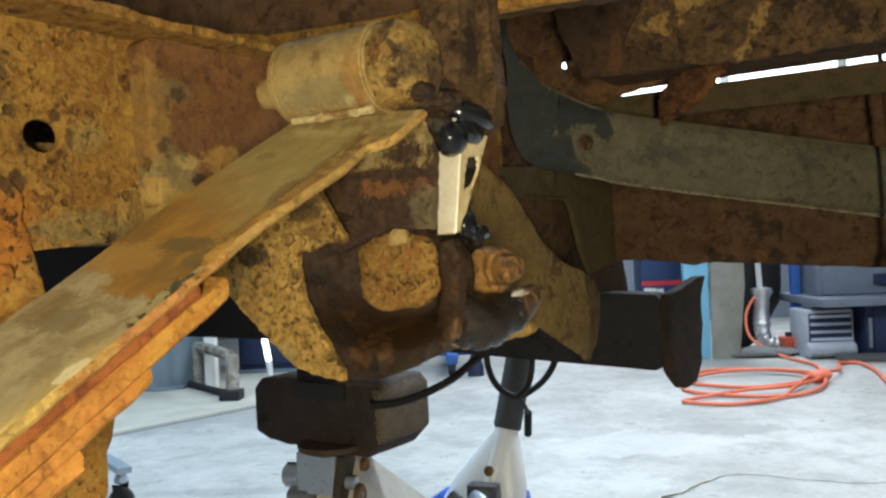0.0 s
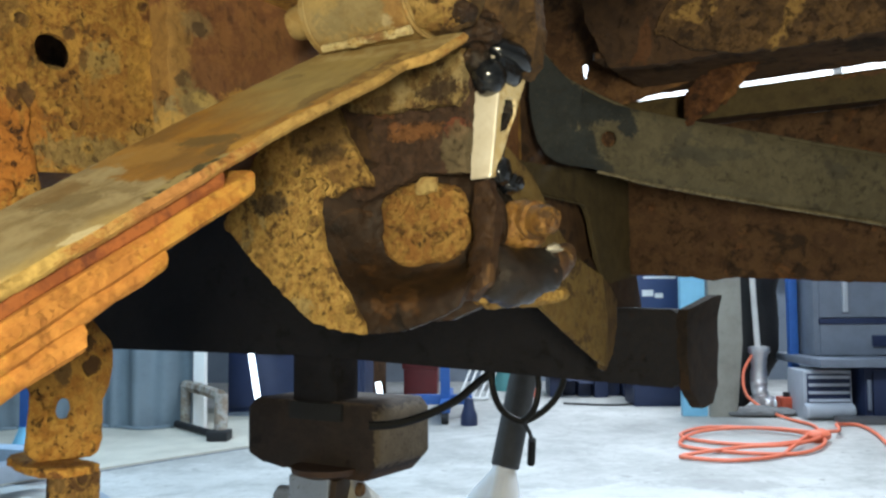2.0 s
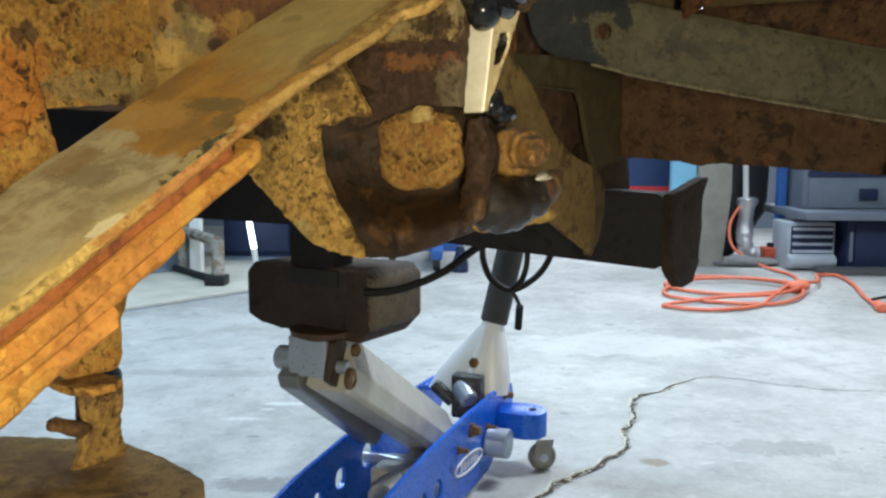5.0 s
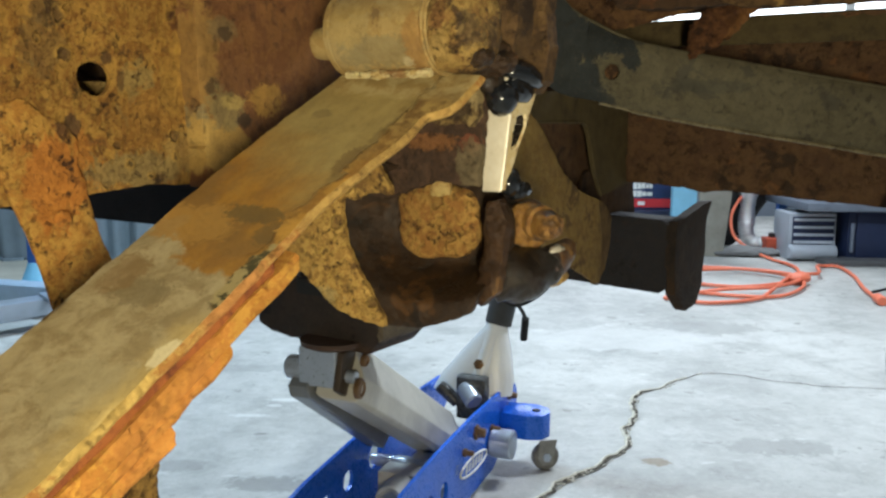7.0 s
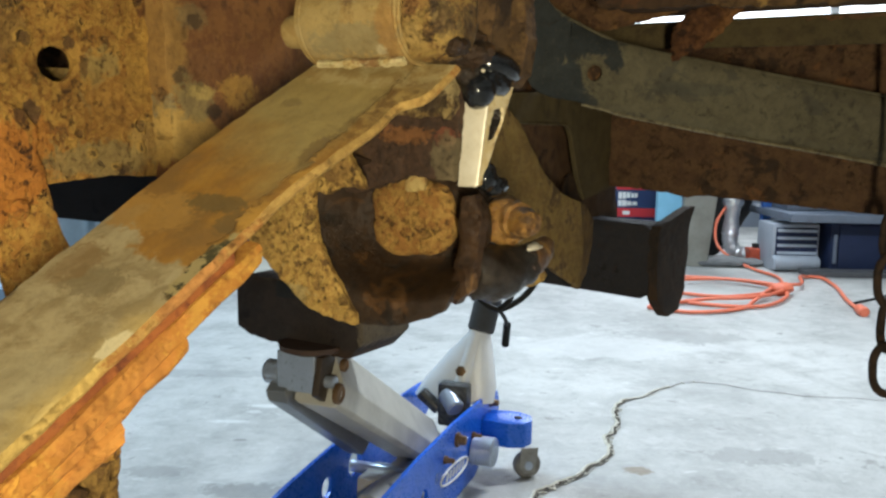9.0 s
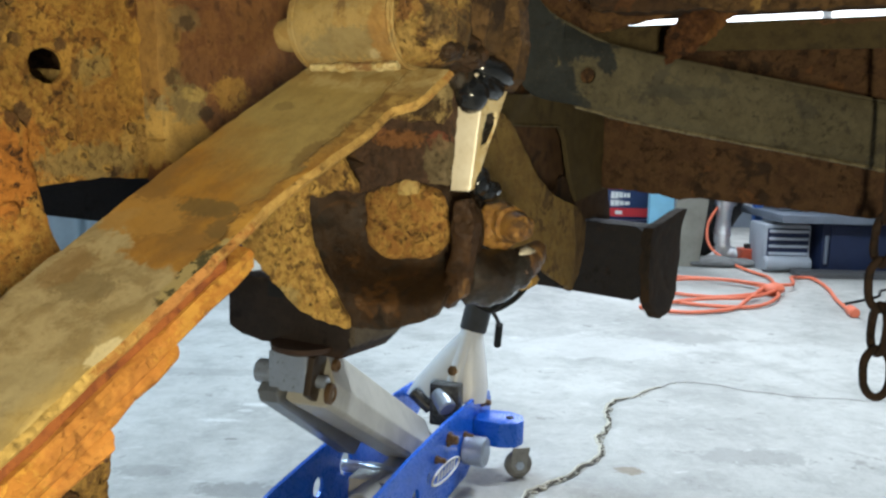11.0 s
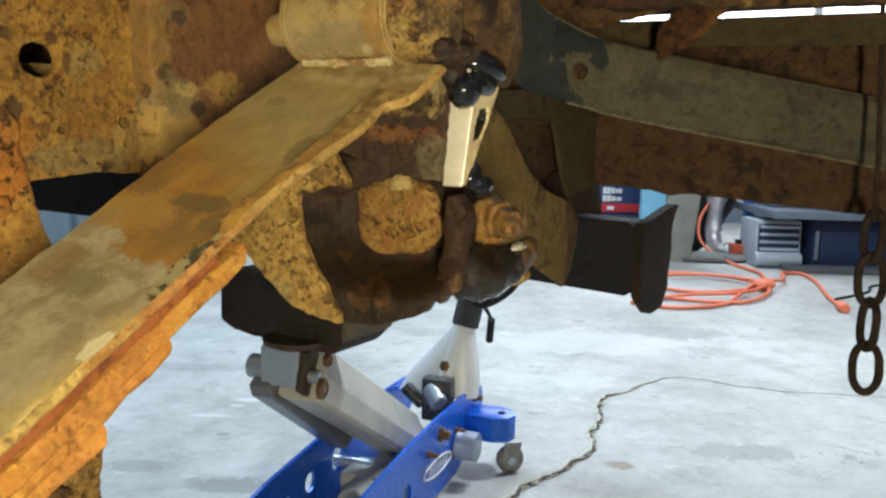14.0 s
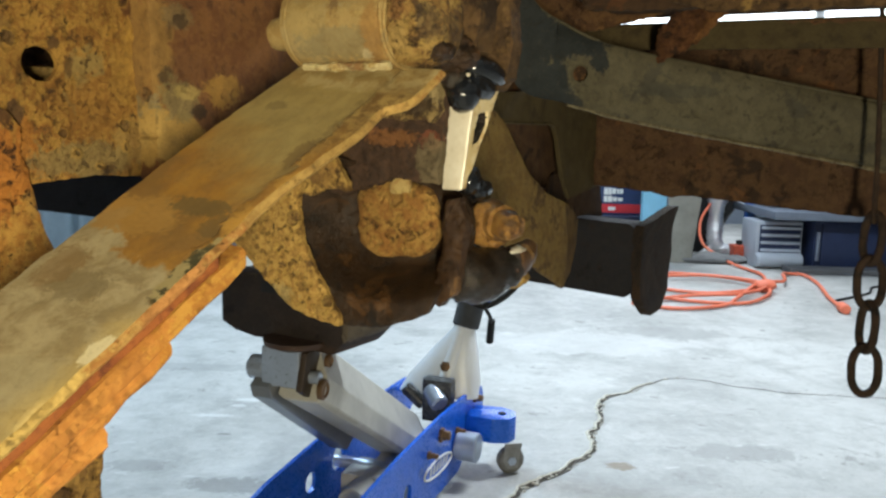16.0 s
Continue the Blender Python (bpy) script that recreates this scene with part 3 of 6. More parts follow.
def box(lo, hi, bevel=0.0, bm=None, m=Matrix()):
    (x0, y0, z0), (x1, y1, z1) = lo, hi
    return prism([(x0, y0), (x1, y0), (x1, y1), (x0, y1)], m @ Matrix.Translation((0, 0, z0)), z1 - z0, bevel, bm)


def frame_of(a, b):
    """A matrix whose z runs from a to b."""
    a, b = Vector(a), Vector(b)
    return Matrix.Translation(a) @ (b - a).to_track_quat("Z", "Y").to_matrix().to_4x4()


def lathe(profile, m, segs=24, amp=0.0, freq=100, seed=0.0, bm=None, squash=None):
    """Rings of (height, radius) round the z axis of m, closed at both ends."""
    bm = bm or bmesh.new()
    rings = []
    for h, r in profile:
        ring = []
        for k in range(segs):
            a = 2 * math.pi * k / segs
            rr = r * (squash(a) if squash else 1)
            p = Vector((rr * math.cos(a), rr * math.sin(a), h))
            if amp:
                p = p + p.normalized() * 0 + Vector((math.cos(a), math.sin(a), 0)) * wob(p, freq, amp, seed) + Vector((0, 0, wob(p, freq, amp * 0.6, seed + 9)))
            ring.append(bm.verts.new(m @ p))
        rings.append(ring)
    for lo, hi in zip(rings, rings[1:]):
        for k in range(segs):
            bm.faces.new((lo[k - 1], lo[k], hi[k], hi[k - 1]))
    bm.faces.new(rings[0][::-1])
    bm.faces.new(rings[-1])
    return bm


def rod(a, b, r, segs=16, bm=None, r2=None, bevel=0.0, amp=0.0, freq=60, steps=1):
    n = (Vector(b) - Vector(a)).length
    prof = [(n * k / steps, r + ((r2 if r2 is not None else r) - r) * k / steps) for k in range(steps + 1)]
    if bevel:
        prof = [(0, prof[0][1] - bevel), (bevel, prof[0][1])] + prof[1:-1] + [(n - bevel, prof[-1][1]), (n, prof[-1][1] - bevel)]
    return lathe(prof, frame_of(a, b), segs, amp, freq, 0.0, bm)


def smooth_path(points, steps=8, closed=False):
    pts, out = [Vector(p) for p in points], []
    n = len(pts)
    for i in range(n if closed else n - 1):
        p = [pts[(i + k) % n] if closed else pts[max(0, min(n - 1, i + k))] for k in (-1, 0, 1, 2)]
        for s in range(steps):
            t = s / steps
            out.append(0.5 * (2 * p[1] + (p[2] - p[0]) * t + (2 * p[0] - 5 * p[1] + 4 * p[2] - p[3]) * t * t + (3 * p[1] - p[0] - 3 * p[2] + p[3]) * t ** 3))
    return out if closed else out + [pts[-1]]


def cable(points, r, segs=8, closed=False, bm=None, amp=0.0):
    """A round cable along the points."""
    bm = bm or bmesh.new()
    pts = [Vector(p) for p in points]
    n, rings = len(pts), []
    for i, p in enumerate(pts):
        d = (pts[(i + 1) % n] - pts[i - 1]) if closed else (pts[min(n - 1, i + 1)] - pts[max(0, i - 1)])
        q = d.to_track_quat("Z", "Y").to_matrix()
        rr = r + (wob(p, 150, amp) if amp else 0)
        rings.append([bm.verts.new(p + q @ Vector((rr * math.cos(a), rr * math.sin(a), 0))) for a in (2 * math.pi * k / segs for k in range(segs))])
    pairs = list(zip(rings, rings[1:])) + ([(rings[-1], rings[0])] if closed else [])
    for lo, hi in pairs:
        k0 = min(range(segs), key=lambda k: (hi[k].co - lo[0].co).length)
        for k in range(segs):
            bm.faces.new((lo[k - 1], lo[k], hi[(k + k0) % segs], hi[(k - 1 + k0) % segs]))
    if not closed:
        bm.faces.new(rings[0][::-1])
        bm.faces.new(rings[-1])
    return bm


def horn(points, radii, amp, freq, seed=0.0, segs=20):
    """A rounded tapering tube along the points, its radius gliding from end to end, uneven by amp and closed by blunt ends."""
    bm, n = bmesh.new(), len(points)
    rings = []
    for i, p in enumerate(points):
        k = i / (n - 1) * (len(radii) - 1)
        j = min(int(k), len(radii) - 2)
        r = radii[j] + (radii[j + 1] - radii[j]) * (k - j)
        q = (Vector(points[min(n - 1, i + 1)]) - Vector(points[max(0, i - 1)])).to_track_quat("Z", "Y").to_matrix()
        ring = []
        for a in (2 * math.pi * h / segs for h in range(segs)):
            d = q @ Vector((math.cos(a), math.sin(a), 0))
            c = Vector(p) + d * r
            ring.append(bm.verts.new(c + d * wob(c, freq, amp, seed)))
        rings.append(ring)
    for lo, hi in zip(rings, rings[1:]):
        k0 = min(range(segs), key=lambda h: (hi[h].co - lo[0].co).length)
        for h in range(segs):
            bm.faces.new((lo[h - 1], lo[h], hi[(h + k0) % segs], hi[(h - 1 + k0) % segs]))
    bm.faces.new(rings[0][::-1])
    bm.faces.new(rings[-1])
    return bm


def lump(centre, size, amp, freq, seed=0.0, m=Matrix(), level=4, bm=None):
    """A rounded lump, uneven by amp."""
    bm = bm or bmesh.new()
    made = bmesh.ops.create_icosphere(bm, subdivisions=level, radius=1.0)["verts"]
    for v in made:
        p = Vector((v.co.x * size[0], v.co.y * size[1], v.co.z * size[2]))
        p += v.co * wob(p, freq, amp, seed)
        v.co = m @ (p + Vector(centre))
    return bm


def strip(path, u0, u1, thick, seed=0.0, amp=0.0005, ragged=0.0012, across=14, flare=0.0, plumb=True):
    """A flat spring leaf along a path of (y, z), from u0 to u1 across; material 0 on its top, 1 on its edges, 2 below."""
    bm = bmesh.new()
    rows = []
    n = len(path)
    for i, (y, z) in enumerate(path):
        d = (Vector(path[min(n - 1, i + 1)]) - Vector(path[max(0, i - 1)])).normalized()
        nrm = Vector((-d.y, d.x))
        nrm = nrm if nrm.y > 0 else -nrm
        nrm = Vector((0, 1.0 / nrm.y)) if plumb else nrm
        row = []
        e0 = u0 + 0.0108 * max(0.0, min(1.0, (y + 0.16) / 0.114)) ** 2 + wob((y, z, 1), 120, ragged, seed)
        k1 = max(0.0, min(1.0, (y + 0.079) / 0.009))
        k2 = max(0.0, min(1.0, (y + 0.140) / 0.050))
        e1 = u1 + wob((y, z, 7), 120, ragged, seed + 3) + flare * (0.55 * k1 * k1 * (3 - 2 * k1) + 0.45 * k2 * k2 * (3 - 2 * k2))
        c = 0.0016
        prof = [(e0 + (e1 - e0) * k / across, 0.0) for k in range(across + 1)]
        prof[0], prof[-1] = (e0 + c, -0.0), (e1 - c, -0.0)
        prof += [(e1, -c), (e1 + wob((y, z, 3), 200, 0.0006, seed), -0.5 * thick), (e1, -thick + c), (e1 - c, -thick), (e0 + c, -thick), (e0, -thick + c), (e0, -c)]
        for k, (u, h) in enumerate(prof):
            h += wob((u, y, z), 70, amp, seed) if k <= across else 0
            p = Vector((y, z)) + nrm * (h + 0.004 * (u1 - u) / (u1 - u0))
            row.append(bm.verts.new((u, p.x, p.y)))
        rows.append(row)
    k = len(rows[0])
    for a, b in zip(rows, rows[1:]):
        for j in range(k):
            f = bm.faces.new((a[j], a[(j + 1) % k], b[(j + 1) % k], b[j]))
            f.material_index = 0 if j < across else (1 if j < across + 4 else 2)
    for end in (rows[0], rows[-1]):
        bm.faces.new(end).material_index = 1
    return bm


# ---- the vehicle ----
def frame_rail():
    t = thing("frame_rail", "heavily rusted steel frame rail with a bolt hole", "vehicle frame")
    hole = [(-0.1324 + 0.0096 * math.cos(a) * (1 + 0.03 * math.sin(3 * a)), 0.7718 + 0.0088 * math.sin(a) * (1 + 0.04 * math.cos(2 * a + 0.6))) for a in (2 * math.pi * k / 22 for k in range(22))]
    out = [(-0.6094, 0.7106), (-0.1957, 0.7116), (-0.1392, 0.7153), (-0.1037, 0.7184), (-0.0671, 0.7163), (-0.0347, 0.7147), (0.0384, 0.7106), (0.3310, 0.6980), (0.3310, 0.8495), (0.0175, 0.8495), (-0.0870, 0.8318), (-0.6094, 0.8318)]
    part("side_plate", sheet(out, plane("U", -0.132), 0.004, 0.0035, 0.0007, 80, [hole], 0.0005), RUST_PLATE, t)
    doubler = [(-0.0745, 0.716), (-0.04, 0.7145), (0.30, 0.70), (0.30, 0.85), (-0.05, 0.836), (-0.081, 0.826), (-0.079, 0.78)]
    part("doubler_plate", sheet(doubler, plane("U", -0.1290), 0.0150, 0.0025, 0.0006, 60, (), 0.0014, seed=3), RUST_BROWN, t, "smooth red-brown doubler plate")
    part("lower_lip", sheet([(-0.60, -0.20), (0.02, -0.20), (0.02, -0.131), (-0.15, -0.129), (-0.60, -0.131)], Matrix(((0, 1, 0, 0), (1, 0, 0, 0), (0, 0, 1, 0), (0, 0, 0, 1))) @ Matrix.Translation((0, 0, 0.7185)), 0.004, 0.008, 0.0006), RUST_BROWN, t)
    part("upper_lip", sheet([(-0.60, -0.134), (0.05, -0.134), (0.05, -0.100), (-0.03, -0.092), (-0.09, -0.096), (-0.17, -0.088), (-0.60, -0.088)], Matrix(((0, 1, 0, 0), (1, 0, 0, 0), (0, 0, 1, 0), (0, 0, 0, 1))) @ Matrix.Translation((0, 0, 0.828)), 0.006, 0.004, 0.0016, 60, (), 0.002), RUST_PLATE, t)
    part("inner_plate", sheet([(-0.22, 0.722), (-0.06, 0.722), (-0.06, 0.7725), (-0.22, 0.7695)], plane("U", -0.151), 0.003, 0.006, 0.0006), RUST_OLIVE, t, "olive plate behind the bolt hole")
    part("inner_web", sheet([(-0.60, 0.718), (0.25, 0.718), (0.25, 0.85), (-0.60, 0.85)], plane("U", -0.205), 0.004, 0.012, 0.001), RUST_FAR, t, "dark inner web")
    rear = [(0.25, 0.70), (0.45, 0.69), (0.49, 0.68), (0.60, 0.672), (0.625, 0.68), (0.625, 0.90), (0.25, 0.90)]
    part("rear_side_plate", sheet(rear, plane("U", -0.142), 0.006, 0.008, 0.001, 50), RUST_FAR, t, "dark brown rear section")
    return t


def hanging_strap():
    t = thing("strap_bracket", "pitted orange-rusted strap bracket hanging from the frame rail", "bracket")
    hole = [(-0.1282 + 0.0044 * math.cos(a), 0.6085 + 0.0048 * math.sin(a)) for a in (2 * math.pi * k / 12 for k in range(12))]
    out = [(-0.1936, 0.7597), (-0.1895, 0.7379), (-0.1812, 0.7171), (-0.1739, 0.6984), (-0.1645, 0.6600), (-0.1500, 0.6309), (-0.1438, 0.6163), (-0.1443, 0.6039), (-0.1458, 0.5914),
           (-0.1386, 0.5857), (-0.1230, 0.5852), (-0.1116, 0.5857), (-0.1084, 0.5914), (-0.1084, 0.6101), (-0.1048, 0.6174), (-0.1027, 0.6267), (-0.1038, 0.6371), (-0.1178, 0.6517), (-0.1282, 0.6703), (-0.1386, 0.7026), (-0.1422, 0.7218), (-0.1464, 0.7316), (-0.1448, 0.7410), (-0.1510, 0.7493), (-0.1604, 0.7524), (-0.1728, 0.7618), (-0.1832, 0.7576)]
    part("strap", sheet(out, plane("U", -0.1276), 0.0026, 0.003, 0.0006, 110, [hole], 0.0006, seed=6, bow=lambda x, y: 0.0035 * max(0.0, min(1.0, (0.705 - y) / 0.03))), RUST_STRAP, t)
    part("rivet", lump((-0.1256, -0.1604, 0.741), (0.0012, 0.0075, 0.0075), 0.0005, 150, 2, level=3), RUST_STRAP, t)
    part("rivet", lump((-0.1232, -0.1573, 0.7047), (0.0014, 0.005, 0.005), 0.0005, 150, 5, level=3), RUST_STRAP, t)
    shelf = [(-0.158, -0.1315), (-0.149, -0.1380), (-0.128, -0.1450), (-0.109, -0.1475), (-0.1005, -0.1430), (-0.0985, -0.1310), (-0.103, -0.1235), (-0.116, -0.1165), (-0.135, -0.1165), (-0.150, -0.1235)]
    part("foot", sheet(shelf, plane("W", 0.5825), 0.004, 0.002, 0.0007, 110, (), 0.0012, seed=21, bow=lambda x, y: -0.0035 * max(0.0, (y + 0.128) / 0.012) ** 2), RUST_STRAP, t)
    outline = [(-0.1342, 0.5822), (-0.1118, 0.5822), (-0.1094, 0.5770), (-0.1100, 0.5687), (-0.1115, 0.5611), (-0.1118, 0.5521), (-0.1100, 0.5450), (-0.1077, 0.5360), (-0.1419, 0.5360), (-0.1373, 0.5450), (-0.1342, 0.5521), (-0.1328, 0.5655)]
    gaps = [[(y + r * math.cos(a), z + tall * r * math.sin(a + 0.4)) for a in (2 * math.pi * k / 9 for k in range(9))] for y, z, r, tall in ((-0.1285, 0.5588, 0.0020, 1.0), (-0.1153, 0.5646, 0.0018, 2.2))]
    web = part("web", sheet(outline, plane("U", -0.1245), 0.004, 0.0015, 0.0006, 110, gaps, 0.0007, seed=22), RUST_WEB, t, "ochre pitted web with rusted-through holes")
    # backing added in a dark colour so that the holes look shaded
    part("hole_backing", sheet([(-0.1315, 0.579), (-0.1100, 0.579), (-0.1112, 0.552), (-0.1325, 0.552)], plane("U", -0.1292), 0.003, 0.003, 0.0005), OILY_SHADE, web, "dark backing added behind the holes for shade")
    part("stub", lathe([(-0.002, 0.0044), (0.004, 0.0040), (0.011, 0.0036), (0.0150, 0.0037), (0.0172, 0.0028), (0.0176, 0.0010)], frame_of((-0.1215, -0.1350, 0.5605), (-0.1215, -0.1510, 0.5680)), 18, 0.0010, 230, 3), BROWN_STUB, t, "brown crusted stub")
    part("base", sheet([(-0.200, -0.200), (-0.050, -0.200), (-0.046, -0.125), (-0.060, -0.113), (-0.081, -0.106), (-0.114, -0.1012), (-0.141, -0.0990), (-0.200, -0.128)], plane("W", 0.535), 0.006, 0.004, 0.0008, 100, (), 0.0007), RUST_BASE, t, "dusty ochre base plate")
    return t


def leaf_spring():
    t = thing("leaf_spring", "rusty leaf spring pack, dusty main leaf rolled into an eye", "leaf spring")
    lu, ru = -0.0505, 0.021

    def line(y0, dz, n=40, end=-0.62):
        out = []
        for k in range(n + 1):
            y = y0 + (end - y0) * k / n
            z = 0.7720 + 0.605 * (y + 0.05) + 0.10 * (y + 0.05) ** 2
            out.append((y, z + dz))
        return out
    part("main_leaf", strip(line(-0.046, 0.0, 110), lu, ru, 0.0043, 1.0, flare=0.020, plumb=False), [LEAF_TOP, RUST_MAIN_EDGE, RUST_RED], t, "dusty grey-tan main leaf with bright orange rusted edges")
    # added strip between the leaves: the groove's shade is in its red colour
    part("groove_strip", strip(line(-0.1645, -0.0041, 50), lu + 0.003, ru - 0.0032, 0.0063, 2.0), [RUST_RED, RUST_RED, RUST_RED], t, "recessed rust-red strip coloured for the shaded groove")
    part("second_leaf", strip(line(-0.1525, -0.0104, 50), lu + 0.001, ru, 0.0075, 3.0, 0.0005, 0.0020), [RUST_EDGE, RUST_EDGE, RUST_RED], t)
    part("third_leaf", strip(line(-0.1885, -0.0180, 50), lu + 0.001, ru - 0.0003, 0.0060, 4.0, 0.0005, 0.0022), [RUST_EDGE, RUST_EDGE, RUST_RED], t)
    part("fourth_leaf", strip(line(-0.2168, -0.0241, 50), lu + 0.001, ru - 0.0005, 0.0068, 5.0, 0.0005, 0.0025), [RUST_EDGE, RUST_EDGE, RUST_RED], t)
    axis = frame_of((-0.034, -0.048, 0.7955), (0.03, -0.048, 0.7955))
    eye = part("eye", lathe([(0.0, 0.0195), (0.0008, 0.0212), (0.003, 0.0216), (0.020, 0.0214), (0.040, 0.0215), (0.052, 0.0216), (0.0555, 0.0213), (0.0575, 0.0200)], axis, 40, 0.0004, 70), RUST_EYE, t, "dusty rolled spring eye")
    part("collar", lathe([(0.0, 0.0196), (0.001, 0.0214), (0.004, 0.0217), (0.0055, 0.0205)], frame_of((-0.0375, -0.048, 0.7955), (0.0, -0.048, 0.7955)), 32, 0.0005, 120), RUST_EYE, eye)
    part("seam", cable([(-0.03 + 0.0024 * k, -0.0585 + wob((k, 0, 0), 0.7, 0.0006), 0.7745 + wob((k, 3, 0), 0.7, 0.0006)) for k in range(22)], 0.0022, 7, amp=0.001), rust("pale_seam_rust", (0.46, 0.38, 0.2), (0.38, 0.27, 0.1), (0.2, 0.1, 0.04), seed=16.0), eye, "pale crusted seam where the eye closes")
    part("lip", cable([(0.0215, -0.048 + 0.0213 * math.cos(a), 0.7955 + 0.0213 * math.sin(a)) for a in (2 * math.pi * k / 40 for k in range(40))], 0.0012, 7, True, amp=0.0004), RUST_EYE, eye, "thin raised lip")
    part("rust_ring", lathe([(0.0, 0.018), (0.002, 0.0214), (0.007, 0.0216), (0.012, 0.0208), (0.017, 0.0190), (0.021, 0.0160), (0.023, 0.010), (0.0235, 0.003)], frame_of((0.0225, -0.048, 0.7955), (0.05, -0.048, 0.7955)), 36, 0.0024, 110, 3), rust("crumbling_ring_rust", (0.300, 0.190, 0.055), (0.220, 0.120, 0.034), (0.055, 0.030, 0.014), patch=(0.090, 0.050, 0.020), patch_lo=0.54, seed=6.6, size=0.6, pits=0.7, relief=0.0020, marks=(((0.029, 0, 0.7860), (0.0045, 0, 0.0055), (0.360, 0.235, 0.075), 0.85), ((0.030, 0, 0.8000), (0.004, 0, 0.0070), (0.210, 0.095, 0.030), 0.7), ((0.042, 0, 0.7930), (0.0040, 0, 0.0080), (0.055, 0.040, 0.026), 0.6))), t, "crumbling yellow rust at the bushing end")
    part("bolt_head", lathe([(0.0, 0.004), (0.0015, 0.0078), (0.006, 0.0085), (0.013, 0.0085)], frame_of((-0.0505, -0.0565, 0.7905), (-0.03, -0.0565, 0.7905)), 20, 0.0006, 140), RUST_EYE, t)
    return t


def hanger_bracket():
    t = thing("spring_hanger", "rust-flaked spring hanger bracket with oily dark steel", "bracket")
    back = [(-0.115, 0.695), (-0.09, 0.665), (-0.06, 0.645), (-0.01, 0.645), (0.010, 0.652), (0.012, 0.712), (0.022, 0.722), (0.024, 0.765), (-0.045, 0.755), (-0.08, 0.725)]
    part("back_plate", sheet(back, plane("V", 0.022), 0.006, 0.003, 0.0007, 70, (), 0.0005), OILY_SHADE, t, "oily dark back plate")
    ring = [(-0.075, 0.654), (-0.064, 0.6458), (-0.045, 0.6413), (-0.0275, 0.6395), (-0.007, 0.6415), (0.0124, 0.6482), (0.022, 0.6525), (0.027, 0.662), (0.030, 0.686), (0.028, 0.704), (0.020, 0.716), (-0.020, 0.722), (-0.036, 0.728), (-0.05, 0.735), (-0.075, 0.74)]

    def dished(x, y):
        k = max(0.0, min(1.0, (1.80 - math.hypot((x + 0.018) / (0.0295 if x < -0.018 else 0.046), (y - 0.696) / 0.0236)) / 0.85))
        return -0.034 * k * k * (3 - 2 * k)
    part("clamp_ring", sheet(ring, plane("V", -0.021), 0.004, 0.0020, 0.0014, 60, (), 0.0006, bow=dished), OILY_SHADE, t, "oily dark clamp dished round the stub")
    outer = [(-0.1292, 0.6985), (-0.107, 0.679), (-0.084, 0.6600), (-0.064, 0.6450), (-0.045, 0.6408), (-0.0300, 0.6392), (-0.0310, 0.6450), (-0.0360, 0.6520), (-0.042, 0.6610), (-0.0480, 0.6680), (-0.0568, 0.684), (-0.0585, 0.693), (-0.0605, 0.703), (-0.058, 0.711), (-0.050, 0.7085), (-0.043, 0.713), (-0.034, 0.7135), (-0.025, 0.7125), (-0.0260, 0.7170), (-0.034, 0.728), (-0.042, 0.742), (-0.050, 0.760), (-0.074, 0.760), (-0.102, 0.738), (-0.118, 0.716)]
    part("cheek_plate", sheet(outer, plane("V", -0.0245), 0.0045, 0.0022, 0.0009, 120, (), 0.0009, seed=8), RUST_BRACKET, t, "yellow scaled outer plate")
    part("upper_plate", sheet([(-0.085, 0.752), (-0.088, 0.735), (-0.070, 0.715), (-0.045, 0.708), (-0.02, 0.7165), (-0.01, 0.7195), (0.017, 0.7180), (0.0195, 0.7497), (0.022, 0.772), (-0.040, 0.772)], plane("V", -0.003), 0.006, 0.0022, 0.0013, 110, (), 0.0010, seed=12), RUST_UPPER, t, "flaking dark upper plate")
    shelf = [(-0.060, 0.7600), (-0.0400, 0.7525), (-0.0210, 0.7508), (-0.0100, 0.7520), (-0.0011, 0.7500), (0.0090, 0.7512), (0.0175, 0.7492), (0.0215, 0.7560), (0.0225, 0.778), (-0.045, 0.778)]
    part("top_shelf", sheet(shelf, plane("V", -0.012), 0.006, 0.0020, 0.0016, 130, (), 0.0012, seed=14), SHELF_RUST, t, "tan flaking ledge under the leaf end")
    # dark lumps where the ledge is hollow; the hollow's shade is their colour
    for k, (u, w, r) in enumerate(((0.004, 0.7592, 0.0065), (0.013, 0.7560, 0.0055), (-0.010, 0.7602, 0.0042))):
        part("hollow_crumb", lump((u, -0.0125, w), (r, 0.0030, 0.0042), 0.0026, 170, 31 + k, level=3), FLAKY, t, "crumbling scale, dark for the shaded hollow")

    def octo(a):
        return 1.0 + 0.065 * math.cos(4 * a + 3.0) + 0.03 * math.cos(3 * a) + 0.02 * math.cos(7 * a + 1)
    part("stub", lathe([(0.0, 0.0295), (0.010, 0.0290), (0.0145, 0.0280), (0.0165, 0.0255), (0.0172, 0.018), (0.0174, 0.010), (0.0174, 0.003)], FACES["V"] @ Matrix.Translation((-0.018, 0.6960, -0.020)) @ Matrix.Diagonal((1.0, 0.80, 1, 1)), 48, 0.0010, 170, 1, squash=octo), RUST_DISC, t, "coarse ochre rusted stub end")
    part("stub_chip", sheet([(-0.019, 0.710), (-0.0065, 0.7115), (-0.006, 0.7185), (-0.014, 0.7200), (-0.019, 0.7165)], plane("V", 0.003), 0.0028, 0.002, 0.0005, 160, (), 0.0006), rust("pale_chip_rust", (0.36, 0.26, 0.10), (0.31, 0.20, 0.07), (0.2, 0.1, 0.04), seed=17.0), t, "pale chip of scale")
